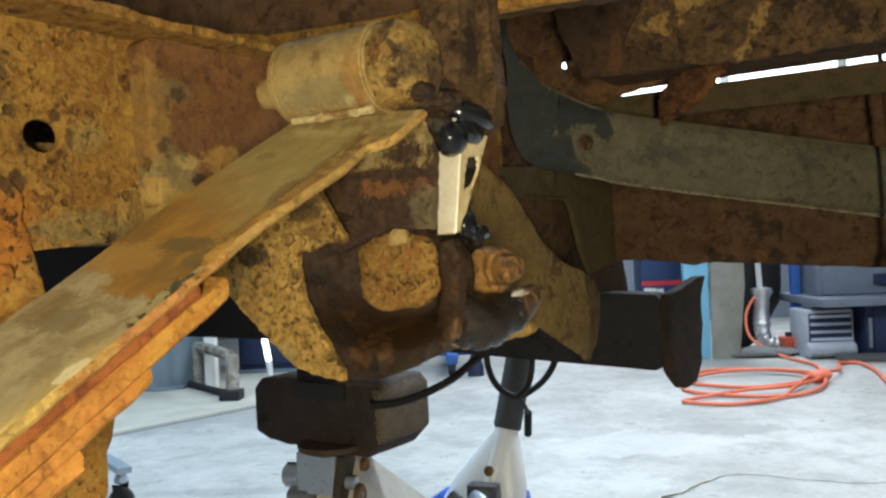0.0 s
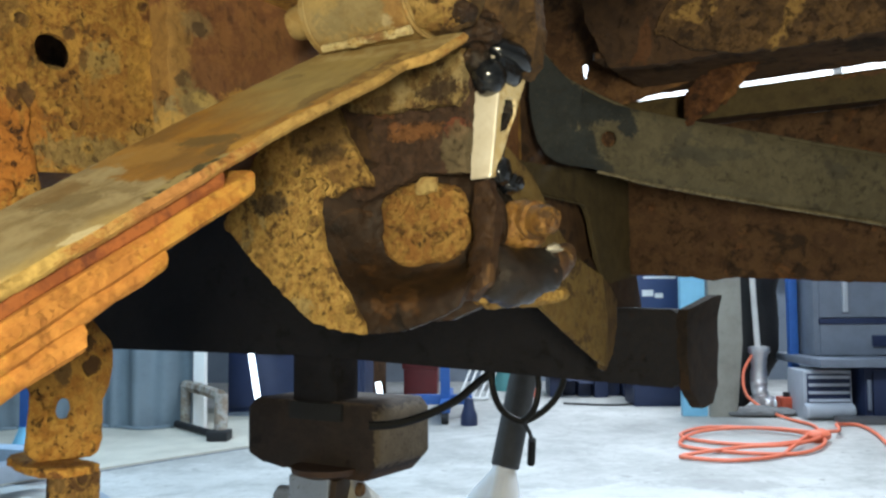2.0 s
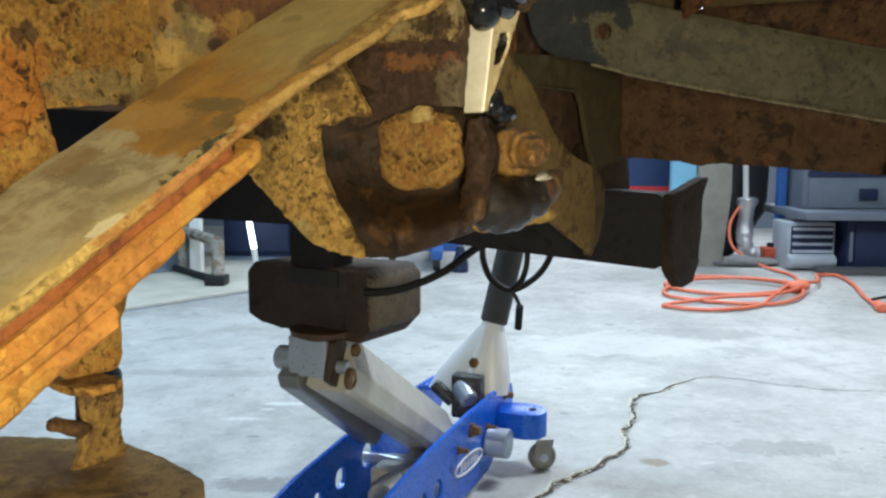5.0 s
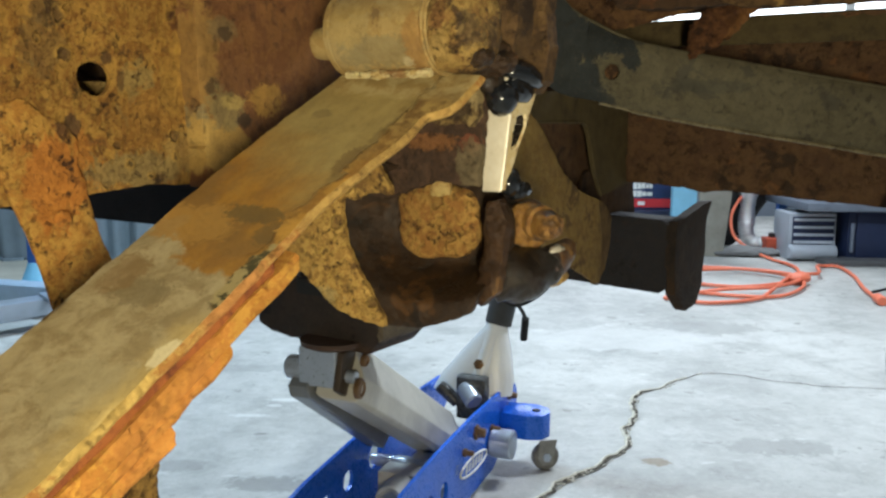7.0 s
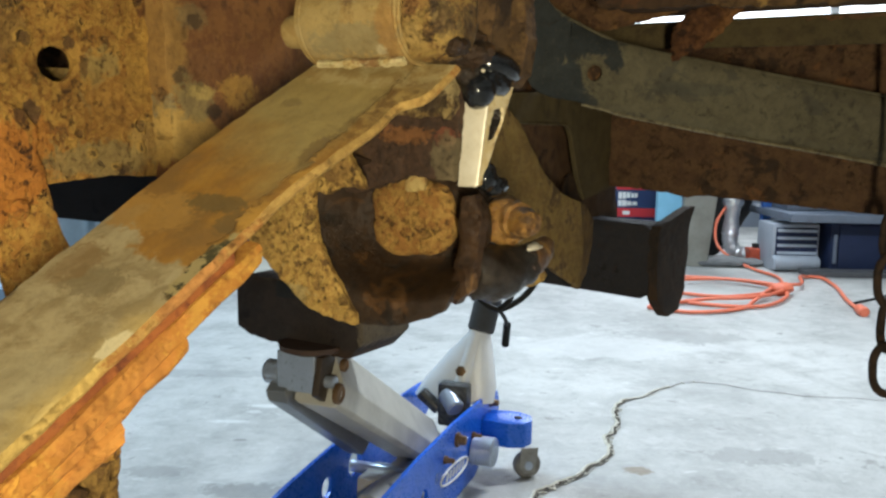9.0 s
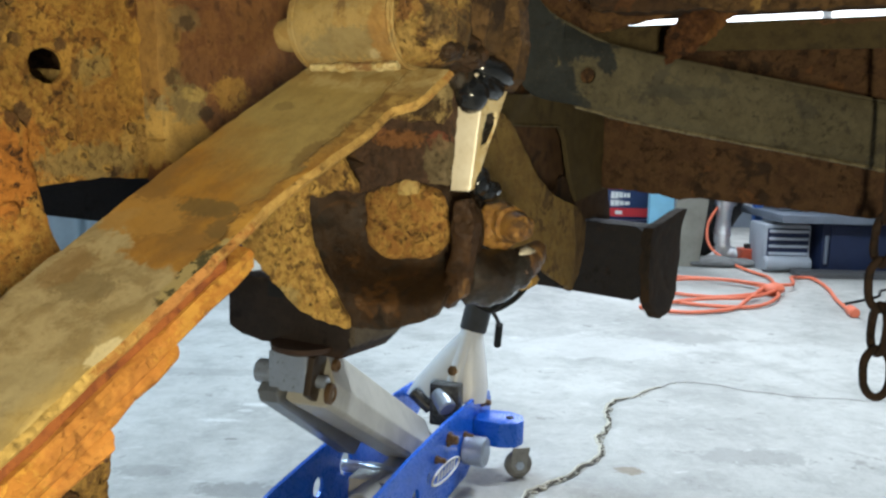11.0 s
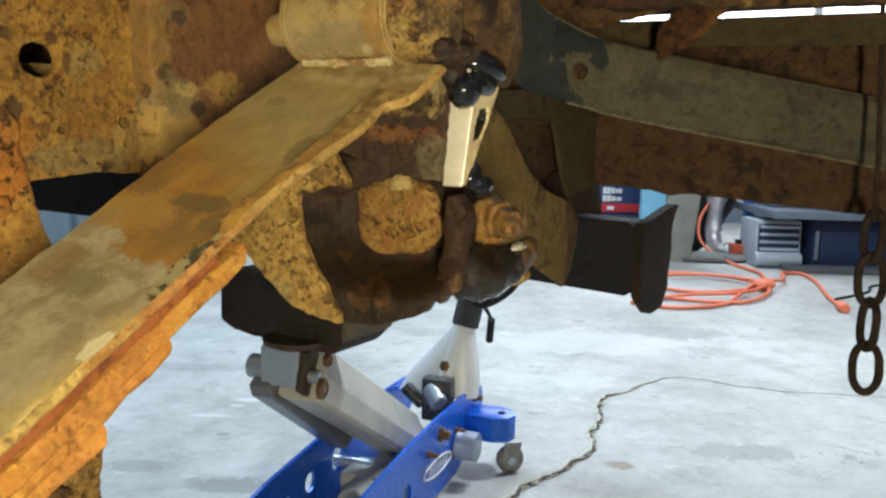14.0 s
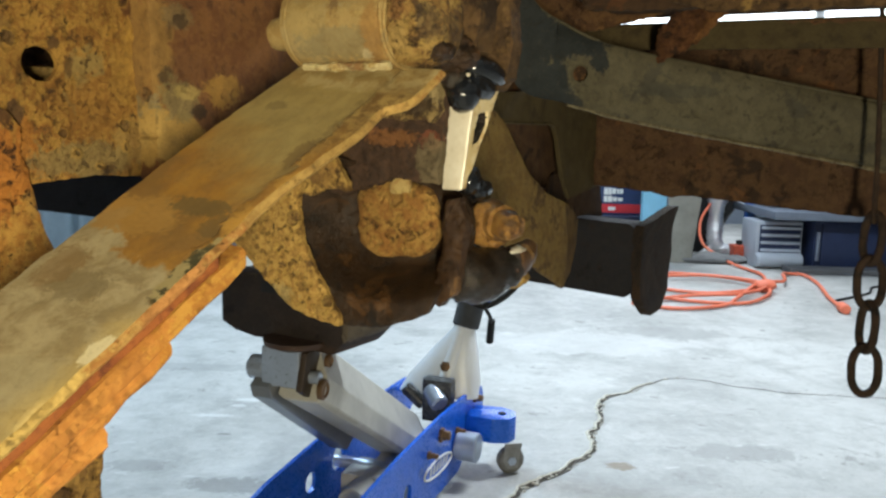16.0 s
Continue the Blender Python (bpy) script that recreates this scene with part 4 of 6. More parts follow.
    part("fold", sheet([(0.0274, 0.7109), (0.0339, 0.7128), (0.0384, 0.6996), (0.0360, 0.6807), (0.0340, 0.6633), (0.0233, 0.6551), (0.0148, 0.6563), (0.0202, 0.6699), (0.0235, 0.6844), (0.0255, 0.7005)], plane("V", -0.008), 0.007, 0.0020, 0.0028, 70, (), 0.0010, bow=lambda x, y: 0.003 * math.sin((x - 0.022) * 190), seed=15), BROWN_FOLD, t, "dark brown folded edge")
    spine = smooth_path([(0.0225, -0.002, 0.6690), (0.0240, 0.004, 0.6685), (0.0265, 0.015, 0.6675), (0.0340, 0.030, 0.6690), (0.0385, 0.040, 0.6725)], 6)
    part("oil_fold", horn(spine, [0.0110, 0.0150, 0.0155, 0.0130, 0.0105], 0.0036, 62, 4), BLACK_OIL_SHADE, t, "black oily rounded fold")
    toe = smooth_path([(0.0350, 0.034, 0.6700), (0.0385, 0.042, 0.6735), (0.0415, 0.049, 0.6785), (0.0430, 0.054, 0.6835)], 6)
    part("toe", horn(toe, [0.0100, 0.0100, 0.0075, 0.0030], 0.0012, 110, 6), RUST_TOE, t, "wet brown rusted toe")
    part("inner_wall", sheet([(0.014, 0.668), (0.06, 0.672), (0.058, 0.700), (0.03, 0.716), (0.014, 0.716)], plane("U", 0.0110), 0.006, 0.003, 0.0016, 90, (), 0.001, seed=9), BLACK_OIL_SHADE, t, "oily inner wall behind the bolt")
    for k, (centre, size) in enumerate((((0.011, 0.034, 0.6560), (0.010, 0.020, 0.0048)), ((0.017, 0.055, 0.6565), (0.010, 0.020, 0.0045)), ((0.024, 0.068, 0.6595), (0.010, 0.016, 0.0050)))):
        part("toe_rust", lump(centre, size, 0.0022, 130, 6 + 3 * k), RUST_BRACKET, t, "yellow rusted underside")
    part("scrape", lump((0.0445, 0.0330, 0.6815), (0.0028, 0.0085, 0.0020), 0.0012, 260, 3, m=Matrix.Translation((0, 0, 0)), level=3), NEW_STEEL, t, "small bright scraped spot")
    nut = part("bolt_end", lathe([(0.0, 0.0140), (0.008, 0.0135), (0.013, 0.0128), (0.0155, 0.0105), (0.0170, 0.0050), (0.0175, 0.002)], frame_of((0.0225, 0.0390, 0.6940), (0.0315, 0.0245, 0.6945)), 30, 0.0013, 180, 5), RUST_WET, t, "rusted bolt head")
    part("bolt_tip", lathe([(0.0, 0.0105), (0.0045, 0.0102), (0.0055, 0.0082), (0.0130, 0.0080), (0.0165, 0.0068), (0.0180, 0.0030)], frame_of((0.0335, 0.0310, 0.6960), (0.0480, 0.0215, 0.6955)), 22, 0.0010, 190, 7), RUST_WET, nut)
    # a dark lump takes the place of the hollow, with its shade as colour
    part("bushing_end", lump((0.0400, -0.050, 0.7820), (0.007, 0.009, 0.0050), 0.0022, 140, 13), OILY_SHADE, t, "dark lump for the bushing end's shaded hollow")
    part("hanger_arm", sheet([(0.026, 0.775), (0.036, 0.766), (0.043, 0.772), (0.045, 0.790), (0.043, 0.83), (0.045, 0.95), (0.016, 0.95), (0.022, 0.835), (0.024, 0.815)], plane("V", 0.026), 0.012, 0.003, 0.0014, 120, (), 0.0018, seed=13), FLAKY, t, "flaking dark hanger arm")
    part("eye_cheek", sheet([(0.020, 0.786), (0.030, 0.783), (0.040, 0.786), (0.042, 0.80), (0.040, 0.95), (0.014, 0.95)], plane("V", 0.004), 0.018, 0.003, 0.0014, 120, (), 0.0015, seed=11), FLAKY, t, "flaking dark cheek plate")
    part("weld_root", lump((0.030, -0.020, 0.783), (0.012, 0.014, 0.008), 0.004, 120, 8), OILY_SHADE, t, "dark rough weld root")
    return t


def weld_tab():
    t = thing("welded_tab", "new bare steel tab welded onto the rusty hanger", "steel tab")
    face = [(-0.003, 0.7150), (0.0035, 0.7160), (0.0080, 0.7270), (0.0118, 0.737), (0.0158, 0.745), (0.0192, 0.7535), (0.0228, 0.762), (0.0258, 0.7715), (0.0262, 0.778), (-0.003, 0.778)]
    slot = [(0.0060, 0.7545), (0.0140, 0.7560), (0.0160, 0.7500), (0.0105, 0.7405), (0.0040, 0.7385), (0.0035, 0.745)]
    bm = sheet(face, plane("U", 0.0), 0.0095, 0.0010, 0.00012, 120, [slot], 0.0002)
    for v in bm.verts:
        k = (v.co.z - 0.715) / 0.043
        v.co.x = 0.0168 + 0.0021 * k + v.co.x / 0.0095 * (0.0112 + 0.0030 * k)
    for f in bm.faces:
        f.normal_update()
        # the slot's walls take the black material: its shade is put in as colour
        inner = abs(f.normal.x) < 0.5 and 0.001 < f.calc_center_median().y < 0.0165 and 0.737 < f.calc_center_median().z < 0.7565
        f.material_index = 0 if f.calc_center_median().y < -0.0012 else (2 if inner else 1)
    part("plate", bm, [NEW_STEEL, SCORCHED, BLACK_OIL_SHADE], t, "bright ground edge, heat-scorched side, slot walls darkened for shade")
    part("upper_weld", lump((0.0290, -0.005, 0.7640), (0.0088, 0.0095, 0.0092), 0.0007, 150, 20.0), WELD, t, "glossy black weld bead")
    bead = smooth_path([(0.030, -0.006, 0.7790), (0.0345, 0.003, 0.7775), (0.0375, 0.012, 0.7750), (0.0385, 0.021, 0.7725)], 5)
    part("upper_weld", horn(bead, [0.0020, 0.0052, 0.0058, 0.0054, 0.0048, 0.0018], 0.0010, 160, 5), WELD, t, "glossy black weld bead")
    part("upper_weld", lump((0.0335, 0.006, 0.7690), (0.0055, 0.0130, 0.0075), 0.0010, 170, 25.0), WELD, t, "glossy black weld bead")
    part("upper_weld", lump((0.0245, -0.009, 0.7725), (0.0070, 0.0085, 0.0075), 0.0020, 120, 27.0), BLACK_OIL_SHADE, t, "dark weld root")
    part("lower_weld", lump((0.0265, 0.010, 0.7195), (0.0058, 0.0085, 0.0078), 0.0014, 130, 31.0), WELD, t, "glossy black weld bead")
    part("lower_weld", lump((0.0275, 0.019, 0.7145), (0.0056, 0.0085, 0.0055), 0.0014, 140, 33.0), WELD, t, "glossy black weld bead")
    return t


def cross_pipe():
    """A stamped arm: one long plate, flared and painted black at its end, its edges rolled away and a lip along its foot."""
    t = thing("cross_arm", "dusty grey stamped cross arm with a flaking black painted end", "cross arm")
    along, rise, out = Vector((0.7476, 0.6463, -0.153)), Vector((0.2136, -0.0158, 0.9768)), Vector((0.6288, -0.763, -0.1499))
    m = Matrix.Translation((-0.06, 0.345, 0.80)) @ Matrix((along, rise, out)).transposed().to_4x4()
    outline = [(-0.0440, -0.0222), (-0.034, -0.0268), (-0.022, -0.0285), (-0.002, -0.0280), (0.060, -0.0318), (0.18, -0.0325), (0.30, -0.0320), (0.62, -0.034), (0.62, 0.034), (0.30, 0.0290), (0.16, 0.0290), (0.075, 0.0288),
               (0.044, 0.0285), (0.016, 0.0315), (-0.012, 0.0385), (-0.037, 0.0465), (-0.049, 0.0550), (-0.061, 0.0640), (-0.075, 0.085), (-0.085, 0.14), (-0.096, 0.14), (-0.081, 0.085), (-0.0705, 0.054), (-0.0670, 0.0255), (-0.0600, 0.0030), (-0.0525, -0.0125)]
    eyelet = [(0.0098 + 0.0073 * math.cos(a), -0.0002 + 0.0077 * math.sin(a)) for a in (2 * math.pi * k / 20 for k in range(20))]

    def rolled(x, y):
        k = max(0.0, (abs(y + 0.0015) - 0.018) / 0.016) if x > -0.02 else max(0.0, (-y - 0.018) / 0.016)
        return 0.002 * math.sin(x * 21) - 0.006 * min(k, 1.2) ** 2
    arm = part("arm", sheet(outline, m, 0.003, 0.0032, 0.0006, 45, [eyelet], 0.0004, bow=rolled), ARM_PAINT, t)
    part("eyelet_backing", sheet([(-0.004, -0.015), (0.024, -0.015), (0.024, 0.015), (-0.004, 0.015)], m @ Matrix.Translation((0, 0, -0.008)), 0.002, 0.004, 0.0005), RUST_END, arm, "rusty plate behind the hole")
    part("rim", cable([m @ Vector((x * 1.0, y, 0.0030 + 0.002 * math.sin(x * 21))) for x, y in eyelet], 0.0008, 6, True), GREY_PIPE, arm)
    part("lower_lip", cable(smooth_path([m @ Vector((x, y, -0.0015)) for x, y in ((0.006, -0.0293), (0.030, -0.0308), (0.060, -0.0328), (0.18, -0.0335), (0.30, -0.0330), (0.62, -0.035))], 12), 0.0019, 8, amp=0.0005), LIP_STEEL, t, "rubbed bare lower lip")
    part("top_lip", cable(smooth_path([m @ Vector((x, y, -0.0035)) for x, y in ((-0.060, 0.0640), (-0.037, 0.0470), (-0.012, 0.0390), (0.016, 0.0320), (0.044, 0.0290), (0.16, 0.0293), (0.62, 0.0345))], 10), 0.0014, 8, amp=0.0004), GREY_PIPE, t)
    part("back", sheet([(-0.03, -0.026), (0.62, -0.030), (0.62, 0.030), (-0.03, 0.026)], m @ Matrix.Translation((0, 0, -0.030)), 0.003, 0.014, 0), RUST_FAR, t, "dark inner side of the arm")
    return t


def gusset():
    t = thing("frame_gusset", "olive-brown dusty frame gusset with a slanting strut", "gusset")
    strut = [(0.155, 0.790), (0.2250, 0.7620), (0.2475, 0.7510), (0.2680, 0.7335), (0.2985, 0.7080), (0.3370, 0.6890), (0.3830, 0.6780), (0.3935, 0.6380), (0.3925, 0.6120), (0.3900, 0.5930), (0.3469, 0.6099), (0.2999, 0.6297), (0.2574, 0.6489), (0.155, 0.690)]
    part("strut", sheet(strut, plane("U", -0.0765), 0.0045, 0.004, 0.0007, 60, (), 0.0010), RUST_OLIVE, t, "olive dusty slanting strut")
    part("strut_flange", sheet([(0.3850, 0.6800), (0.4168, 0.6727), (0.4430, 0.6564), (0.4423, 0.6299), (0.4250, 0.6040), (0.4050, 0.5890), (0.3900, 0.5930), (0.3925, 0.6120), (0.3935, 0.6380)], plane("U", -0.083), 0.004, 0.0035, 0.0008, 60, (), 0.0010, bow=lambda x, y: -0.06 * max(0.0, x - 0.395)), SHADED_FLANGE, t, "brown folded edge of the strut, darkened for shade")
    web = [(0.20, 0.790), (0.3139, 0.7790), (0.4717, 0.7900), (0.66, 0.80), (0.66, 0.690), (0.5872, 0.6829), (0.4946, 0.6720), (0.4724, 0.7000), (0.4540, 0.7395), (0.4460, 0.7490), (0.4350, 0.7535), (0.3380, 0.7530), (0.20, 0.7500)]
    part("web", sheet(web, plane("U", -0.1195), 0.0045, 0.0045, 0.0008, 60, (), 0.0008), OLIVE_DIM, t, "dim olive web under the cross arm")
    edge = smooth_path([(-0.1155, y, z) for y, z in ((0.300, 0.7525), (0.4200, 0.7530), (0.4400, 0.7520), (0.4500, 0.7440), (0.4600, 0.7260), (0.4740, 0.6980), (0.4930, 0.6730))], 6)
    part("web_edge", cable(edge, 0.0015, 8, amp=0.0005), OLIVE_DIM, t, "rounded dusty edge of the web")
    # sheet added behind the triangular opening, dark for the shade in it
    part("pocket", sheet([(0.24, 0.70), (0.62, 0.70), (0.62, 0.78), (0.24, 0.78)], plane("U", -0.160), 0.003, 0.010, 0.0008, 60), RUST_BEAM, t, "added dark sheet behind the shaded gusset opening")
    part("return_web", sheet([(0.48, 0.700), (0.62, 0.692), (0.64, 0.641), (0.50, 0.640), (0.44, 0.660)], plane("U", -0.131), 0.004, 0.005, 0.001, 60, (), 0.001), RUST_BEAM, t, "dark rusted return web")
    return t


def cross_members():
    t = thing("rear_cross_member", "wide brown rusted channel cross member", "cross member")
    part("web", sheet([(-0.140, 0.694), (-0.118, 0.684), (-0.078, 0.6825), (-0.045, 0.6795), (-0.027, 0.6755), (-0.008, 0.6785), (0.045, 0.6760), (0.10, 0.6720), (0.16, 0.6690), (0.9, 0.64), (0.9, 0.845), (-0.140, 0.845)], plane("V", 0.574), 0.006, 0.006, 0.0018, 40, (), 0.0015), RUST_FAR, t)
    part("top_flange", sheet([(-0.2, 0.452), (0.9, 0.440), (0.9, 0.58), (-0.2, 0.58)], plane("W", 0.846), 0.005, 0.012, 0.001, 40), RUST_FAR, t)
    part("lip", sheet([(-0.2, 0.829), (0.9, 0.817), (0.9, 0.850), (-0.2, 0.853)], plane("V", 0.452), 0.004, 0.006, 0.0008, 50), OLIVE_DIM, t, "dusty grey-brown front lip")
    s = thing("upper_cross_member", "scaly rusted upper cross member with flaking underside", "cross member")
    part("beam", sheet([(-0.062, 0.99), (-0.050, 0.89), (-0.028, 0.846), (0.02, 0.844), (0.10, 0.845), (0.9, 0.843), (0.9, 0.99)], plane("V", 0.31), 0.012, 0.006, 0.003, 45, (), 0.002, seed=21), RUST_BEAM, s)
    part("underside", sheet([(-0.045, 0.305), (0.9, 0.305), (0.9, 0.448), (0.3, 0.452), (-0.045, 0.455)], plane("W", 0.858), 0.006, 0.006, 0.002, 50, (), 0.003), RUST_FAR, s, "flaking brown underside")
    part("front_flange", sheet([(0.012, 0.868), (0.040, 0.850), (0.075, 0.841), (0.12, 0.839), (0.9, 0.838), (0.9, 0.94), (0.045, 0.94), (0.030, 0.90)], plane("V", 0.298), 0.008, 0.005, 0.002, 60, (), 0.002, seed=22), FLAKY, s, "ochre scaled front flange")
    chink = [(-0.1030 + 0.0032 * math.cos(a) * (1 + 0.4 * math.sin(3 * a)), 0.8835 + 0.0085 * math.sin(a)) for a in (2 * math.pi * k / 12 for k in range(12))]
    part("end_plate", sheet([(-0.19, 0.835), (-0.06, 0.845), (0.02, 0.862), (0.02, 0.99), (-0.19, 0.99)], plane("V", 0.425), 0.004, 0.0035, 0.0012, 60, [chink], 0.0014, seed=24), RUST_END, s, "brown rusted end plate with a small rust hole")
    f = thing("rust_flake", "loose hanging flake of red rust", "rust flake")
    part("flake", sheet([(-0.0033, 0.8076), (0.0060, 0.8150), (0.0049, 0.8260), (0.0054, 0.8359), (0.0149, 0.8480), (0.0269, 0.8572), (0.0400, 0.8760), (0.0790, 0.8750), (0.0663, 0.8506), (0.0482, 0.8345), (0.0318, 0.8204), (0.0146, 0.8123)], plane("V", 0.392), 0.0025, 0.0025, 0.0022, 110, (), 0.0022, bow=lambda x, y: 0.004 * math.sin(x * 120 + y * 60), seed=25), rust("flake_rust", (0.120, 0.050, 0.018), (0.075, 0.030, 0.013), (0.030, 0.015, 0.009), patch=(0.19, 0.085, 0.026), patch_lo=0.58, seed=26.0, relief=0.0025, size=0.6), f)
    h = thing("body_cross_beam", "rusted cross beam with scaly underside above the spring eye", "cross beam")
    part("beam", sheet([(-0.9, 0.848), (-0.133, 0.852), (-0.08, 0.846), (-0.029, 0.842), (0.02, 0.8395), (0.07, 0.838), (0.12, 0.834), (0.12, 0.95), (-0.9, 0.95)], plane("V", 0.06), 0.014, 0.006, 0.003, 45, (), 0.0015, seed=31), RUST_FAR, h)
    part("lip", cable([(-0.6 + 0.02 * k, 0.044, 0.8515 - 0.012 * max(0, min(1, (0.02 * k - 0.45) / 0.25)) + wob((k, 0, 0), 0.5, 0.0008)) for k in range(37)], 0.0045, 8, amp=0.001), RUST_PLATE, h, "ochre crusted lower lip")
    return t


def axle_beam():
    t = thing("axle_beam", "black box-section axle beam with a flared end flange", "axle")
    part("beam", sheet([(-1.6, 0.583), (-0.55, 0.583), (-0.05, 0.562), (-0.05, 0.645), (-0.150, 0.648), (-0.165, 0.685), (-0.50, 0.700), (-0.60, 0.84), (-0.75, 0.90), (-1.6, 0.90)], plane("V", 0.58), 0.05, 0.012, 0.0008, 30), AXLE_BLACK, t)
    part("end_flange", sheet([(0.53, 0.645), (0.62, 0.660), (0.645, 0.66), (0.65, 0.60), (0.64, 0.56), (0.60, 0.541), (0.555, 0.540), (0.535, 0.56), (0.53, 0.60)], plane("U", -0.052), 0.012, 0.006, 0.0008, 50, (), 0.001, bow=lambda x, y: 0.30 * max(0, y - 0.635) + 0.25 * max(0, 0.565 - y)), rust("dark_flange_rust", (0.022, 0.015, 0.011), (0.036, 0.020, 0.011), (0.012, 0.009, 0.008), seed=33.0), t, "dark rusted end flange")
    part("jacking_post", box((-0.662, 0.600, 0.50), (-0.572, 0.655, 0.62), 0.014), AXLE_BLACK, t, "black jacking pad under the beam")
    part("rear_housing", box((-1.5, 0.60, 0.588), (-0.10, 0.70, 0.635), 0.02), AXLE_BLACK, t)
    return t


def chain():
    t = thing("chain", "dark rusty steel chain hanging from the frame", "chain")
    M = rust("dark_chain_rust", (0.034, 0.020, 0.013), (0.022, 0.014, 0.010), (0.010, 0.008, 0.007), seed=40.0)
    for k in range(4):
        pts = [(0.0115 * math.cos(a), 0, 0.0190 * math.sin(a) + (0.0036 if math.sin(a) > 0 else -0.0036)) for a in (2 * math.pi * i / 28 for i in range(28))]
        m = Matrix.Translation((0.1945 - 0.0014 * k, 0.465, 0.537 + 0.0405 * k)) @ Matrix.Rotation(radians((20 if k % 2 == 0 else -58) + 4 * k), 4, "Z") @ Matrix.Rotation(radians(4 if k % 2 else -3), 4, "Y")
        part("link", cable([m @ Vector(p) for p in pts], 0.0037, 10, True, amp=0.0003), M, t)
    part("hook_rod", cable(smooth_path([(0.1905, 0.462, 0.672), (0.1895, 0.463, 0.69), (0.1880, 0.464, 0.73), (0.1840, 0.464, 0.80), (0.1800, 0.462, 0.862)], 8), 0.0024, 8, amp=0.0004), M, t, "thin dark rod holding the chain")
    return t


frame_rail()
hanging_strap()
leaf_spring()
hanger_bracket()
weld_tab()
cross_pipe()
gusset()
cross_members()
axle_beam()
chain()

# ---- the garage ----
def concrete():
    m, N, L, b = nodes("worn_concrete")
    co = coords(N)
    big, mid, fine = noise_tex(N, L, co, 1.1, 8, 0.66, 0.3), noise_tex(N, L, co, 5, 9, 0.70, 0.3), noise_tex(N, L, co, 90, 4, 0.7)
    grit = noise_tex(N, L, coords(N, 1.1), 34, 8, 0.75, 0.2)
    col = mixc(N, L, ramp(N, L, big, 0.36, 0.62), (0.310, 0.308, 0.292), (0.520, 0.515, 0.495))
    col = mixc(N, L, maths(N, L, "MULTIPLY", ramp(N, L, mid, 0.47, 0.66), 0.55), col, (0.245, 0.242, 0.232))
    col = mixc(N, L, maths(N, L, "MULTIPLY", ramp(N, L, grit, 0.50, 0.66), 0.25), col, (0.60, 0.595, 0.575))
    col = mixc(N, L, maths(N, L, "MULTIPLY", ramp(N, L, grit, 0.46, 0.34), 0.28), col, (0.20, 0.198, 0.190))
    spots = noise_tex(N, L, coords(N, 4.4), 16, 6, 0.7, 0.6)
    col = mixc(N, L, maths(N, L, "MULTIPLY", ramp(N, L, spots, 0.61, 0.67), 0.65), col, (0.19, 0.18, 0.168))
    scuff = noise_tex(N, L, coords(N, 2.0, (5.0, 16, 1)), 1.6, 6, 0.62, 1.0)
    col = mixc(N, L, maths(N, L, "MULTIPLY", ramp(N, L, scuff, 0.64, 0.68), 0.40), col, (0.72, 0.72, 0.71))
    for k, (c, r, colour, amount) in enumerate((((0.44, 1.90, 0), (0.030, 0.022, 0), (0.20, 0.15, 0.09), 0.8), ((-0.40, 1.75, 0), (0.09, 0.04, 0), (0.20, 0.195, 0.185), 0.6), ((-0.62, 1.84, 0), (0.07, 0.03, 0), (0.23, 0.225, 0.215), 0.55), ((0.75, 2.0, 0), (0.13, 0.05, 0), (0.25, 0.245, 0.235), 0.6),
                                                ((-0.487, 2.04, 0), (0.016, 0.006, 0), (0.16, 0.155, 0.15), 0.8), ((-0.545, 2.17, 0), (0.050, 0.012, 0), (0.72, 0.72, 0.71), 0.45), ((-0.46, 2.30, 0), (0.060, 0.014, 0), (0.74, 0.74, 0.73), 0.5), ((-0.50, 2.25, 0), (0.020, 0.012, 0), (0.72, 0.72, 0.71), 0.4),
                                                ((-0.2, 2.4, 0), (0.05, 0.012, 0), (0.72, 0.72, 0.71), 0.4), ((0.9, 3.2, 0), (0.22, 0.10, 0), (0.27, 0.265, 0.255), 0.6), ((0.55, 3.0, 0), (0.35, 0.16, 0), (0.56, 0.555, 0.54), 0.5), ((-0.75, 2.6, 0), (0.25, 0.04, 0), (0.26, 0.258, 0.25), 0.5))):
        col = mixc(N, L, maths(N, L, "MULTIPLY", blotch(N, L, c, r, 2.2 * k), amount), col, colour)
    col = mixc(N, L, maths(N, L, "MULTIPLY", ramp(N, L, fine, 0.5, 0.8), 0.35), col, (0.26, 0.255, 0.245))
    L.new(col, b.inputs["Base Color"])
    L.new(maths(N, L, "ADD", maths(N, L, "MULTIPLY", mid, 0.35), 0.42), b.inputs["Roughness"])
    bump(N, L, b, maths(N, L, "ADD", maths(N, L, "ADD", mid, fine), grit), 0.4, 0.003)
    return m


CONCRETE = concrete()
WALL_PAINT = plain("grey_wall_paint", (0.20, 0.23, 0.28), 0.8, 0, 0.3, 3)
CEILING_PAINT = plain("white_ceiling_paint", (0.7, 0.7, 0.7), 0.8, 0, 0.15, 3)
STEEL = plain("brushed_aluminium", (0.46, 0.52, 0.62), 0.30, 0.55, 0.25, 25, 0.0003)
ALLOY = plain("dull_cast_alloy", (0.54, 0.52, 0.46), 0.45, 0.10, 0.3, 20, 0.0004)
BLUE = plain("blue_anodised", (0.008, 0.120, 0.66), 0.28, 0.10, 0.25, 20, 0.0002)
BLUE_DARK = plain("blue_paint", (0.03, 0.11, 0.36), 0.45, 0, 0.35, 20)
NAVY = plain("navy_paint", (0.012, 0.022, 0.065), 0.5, 0, 0.3, 8)
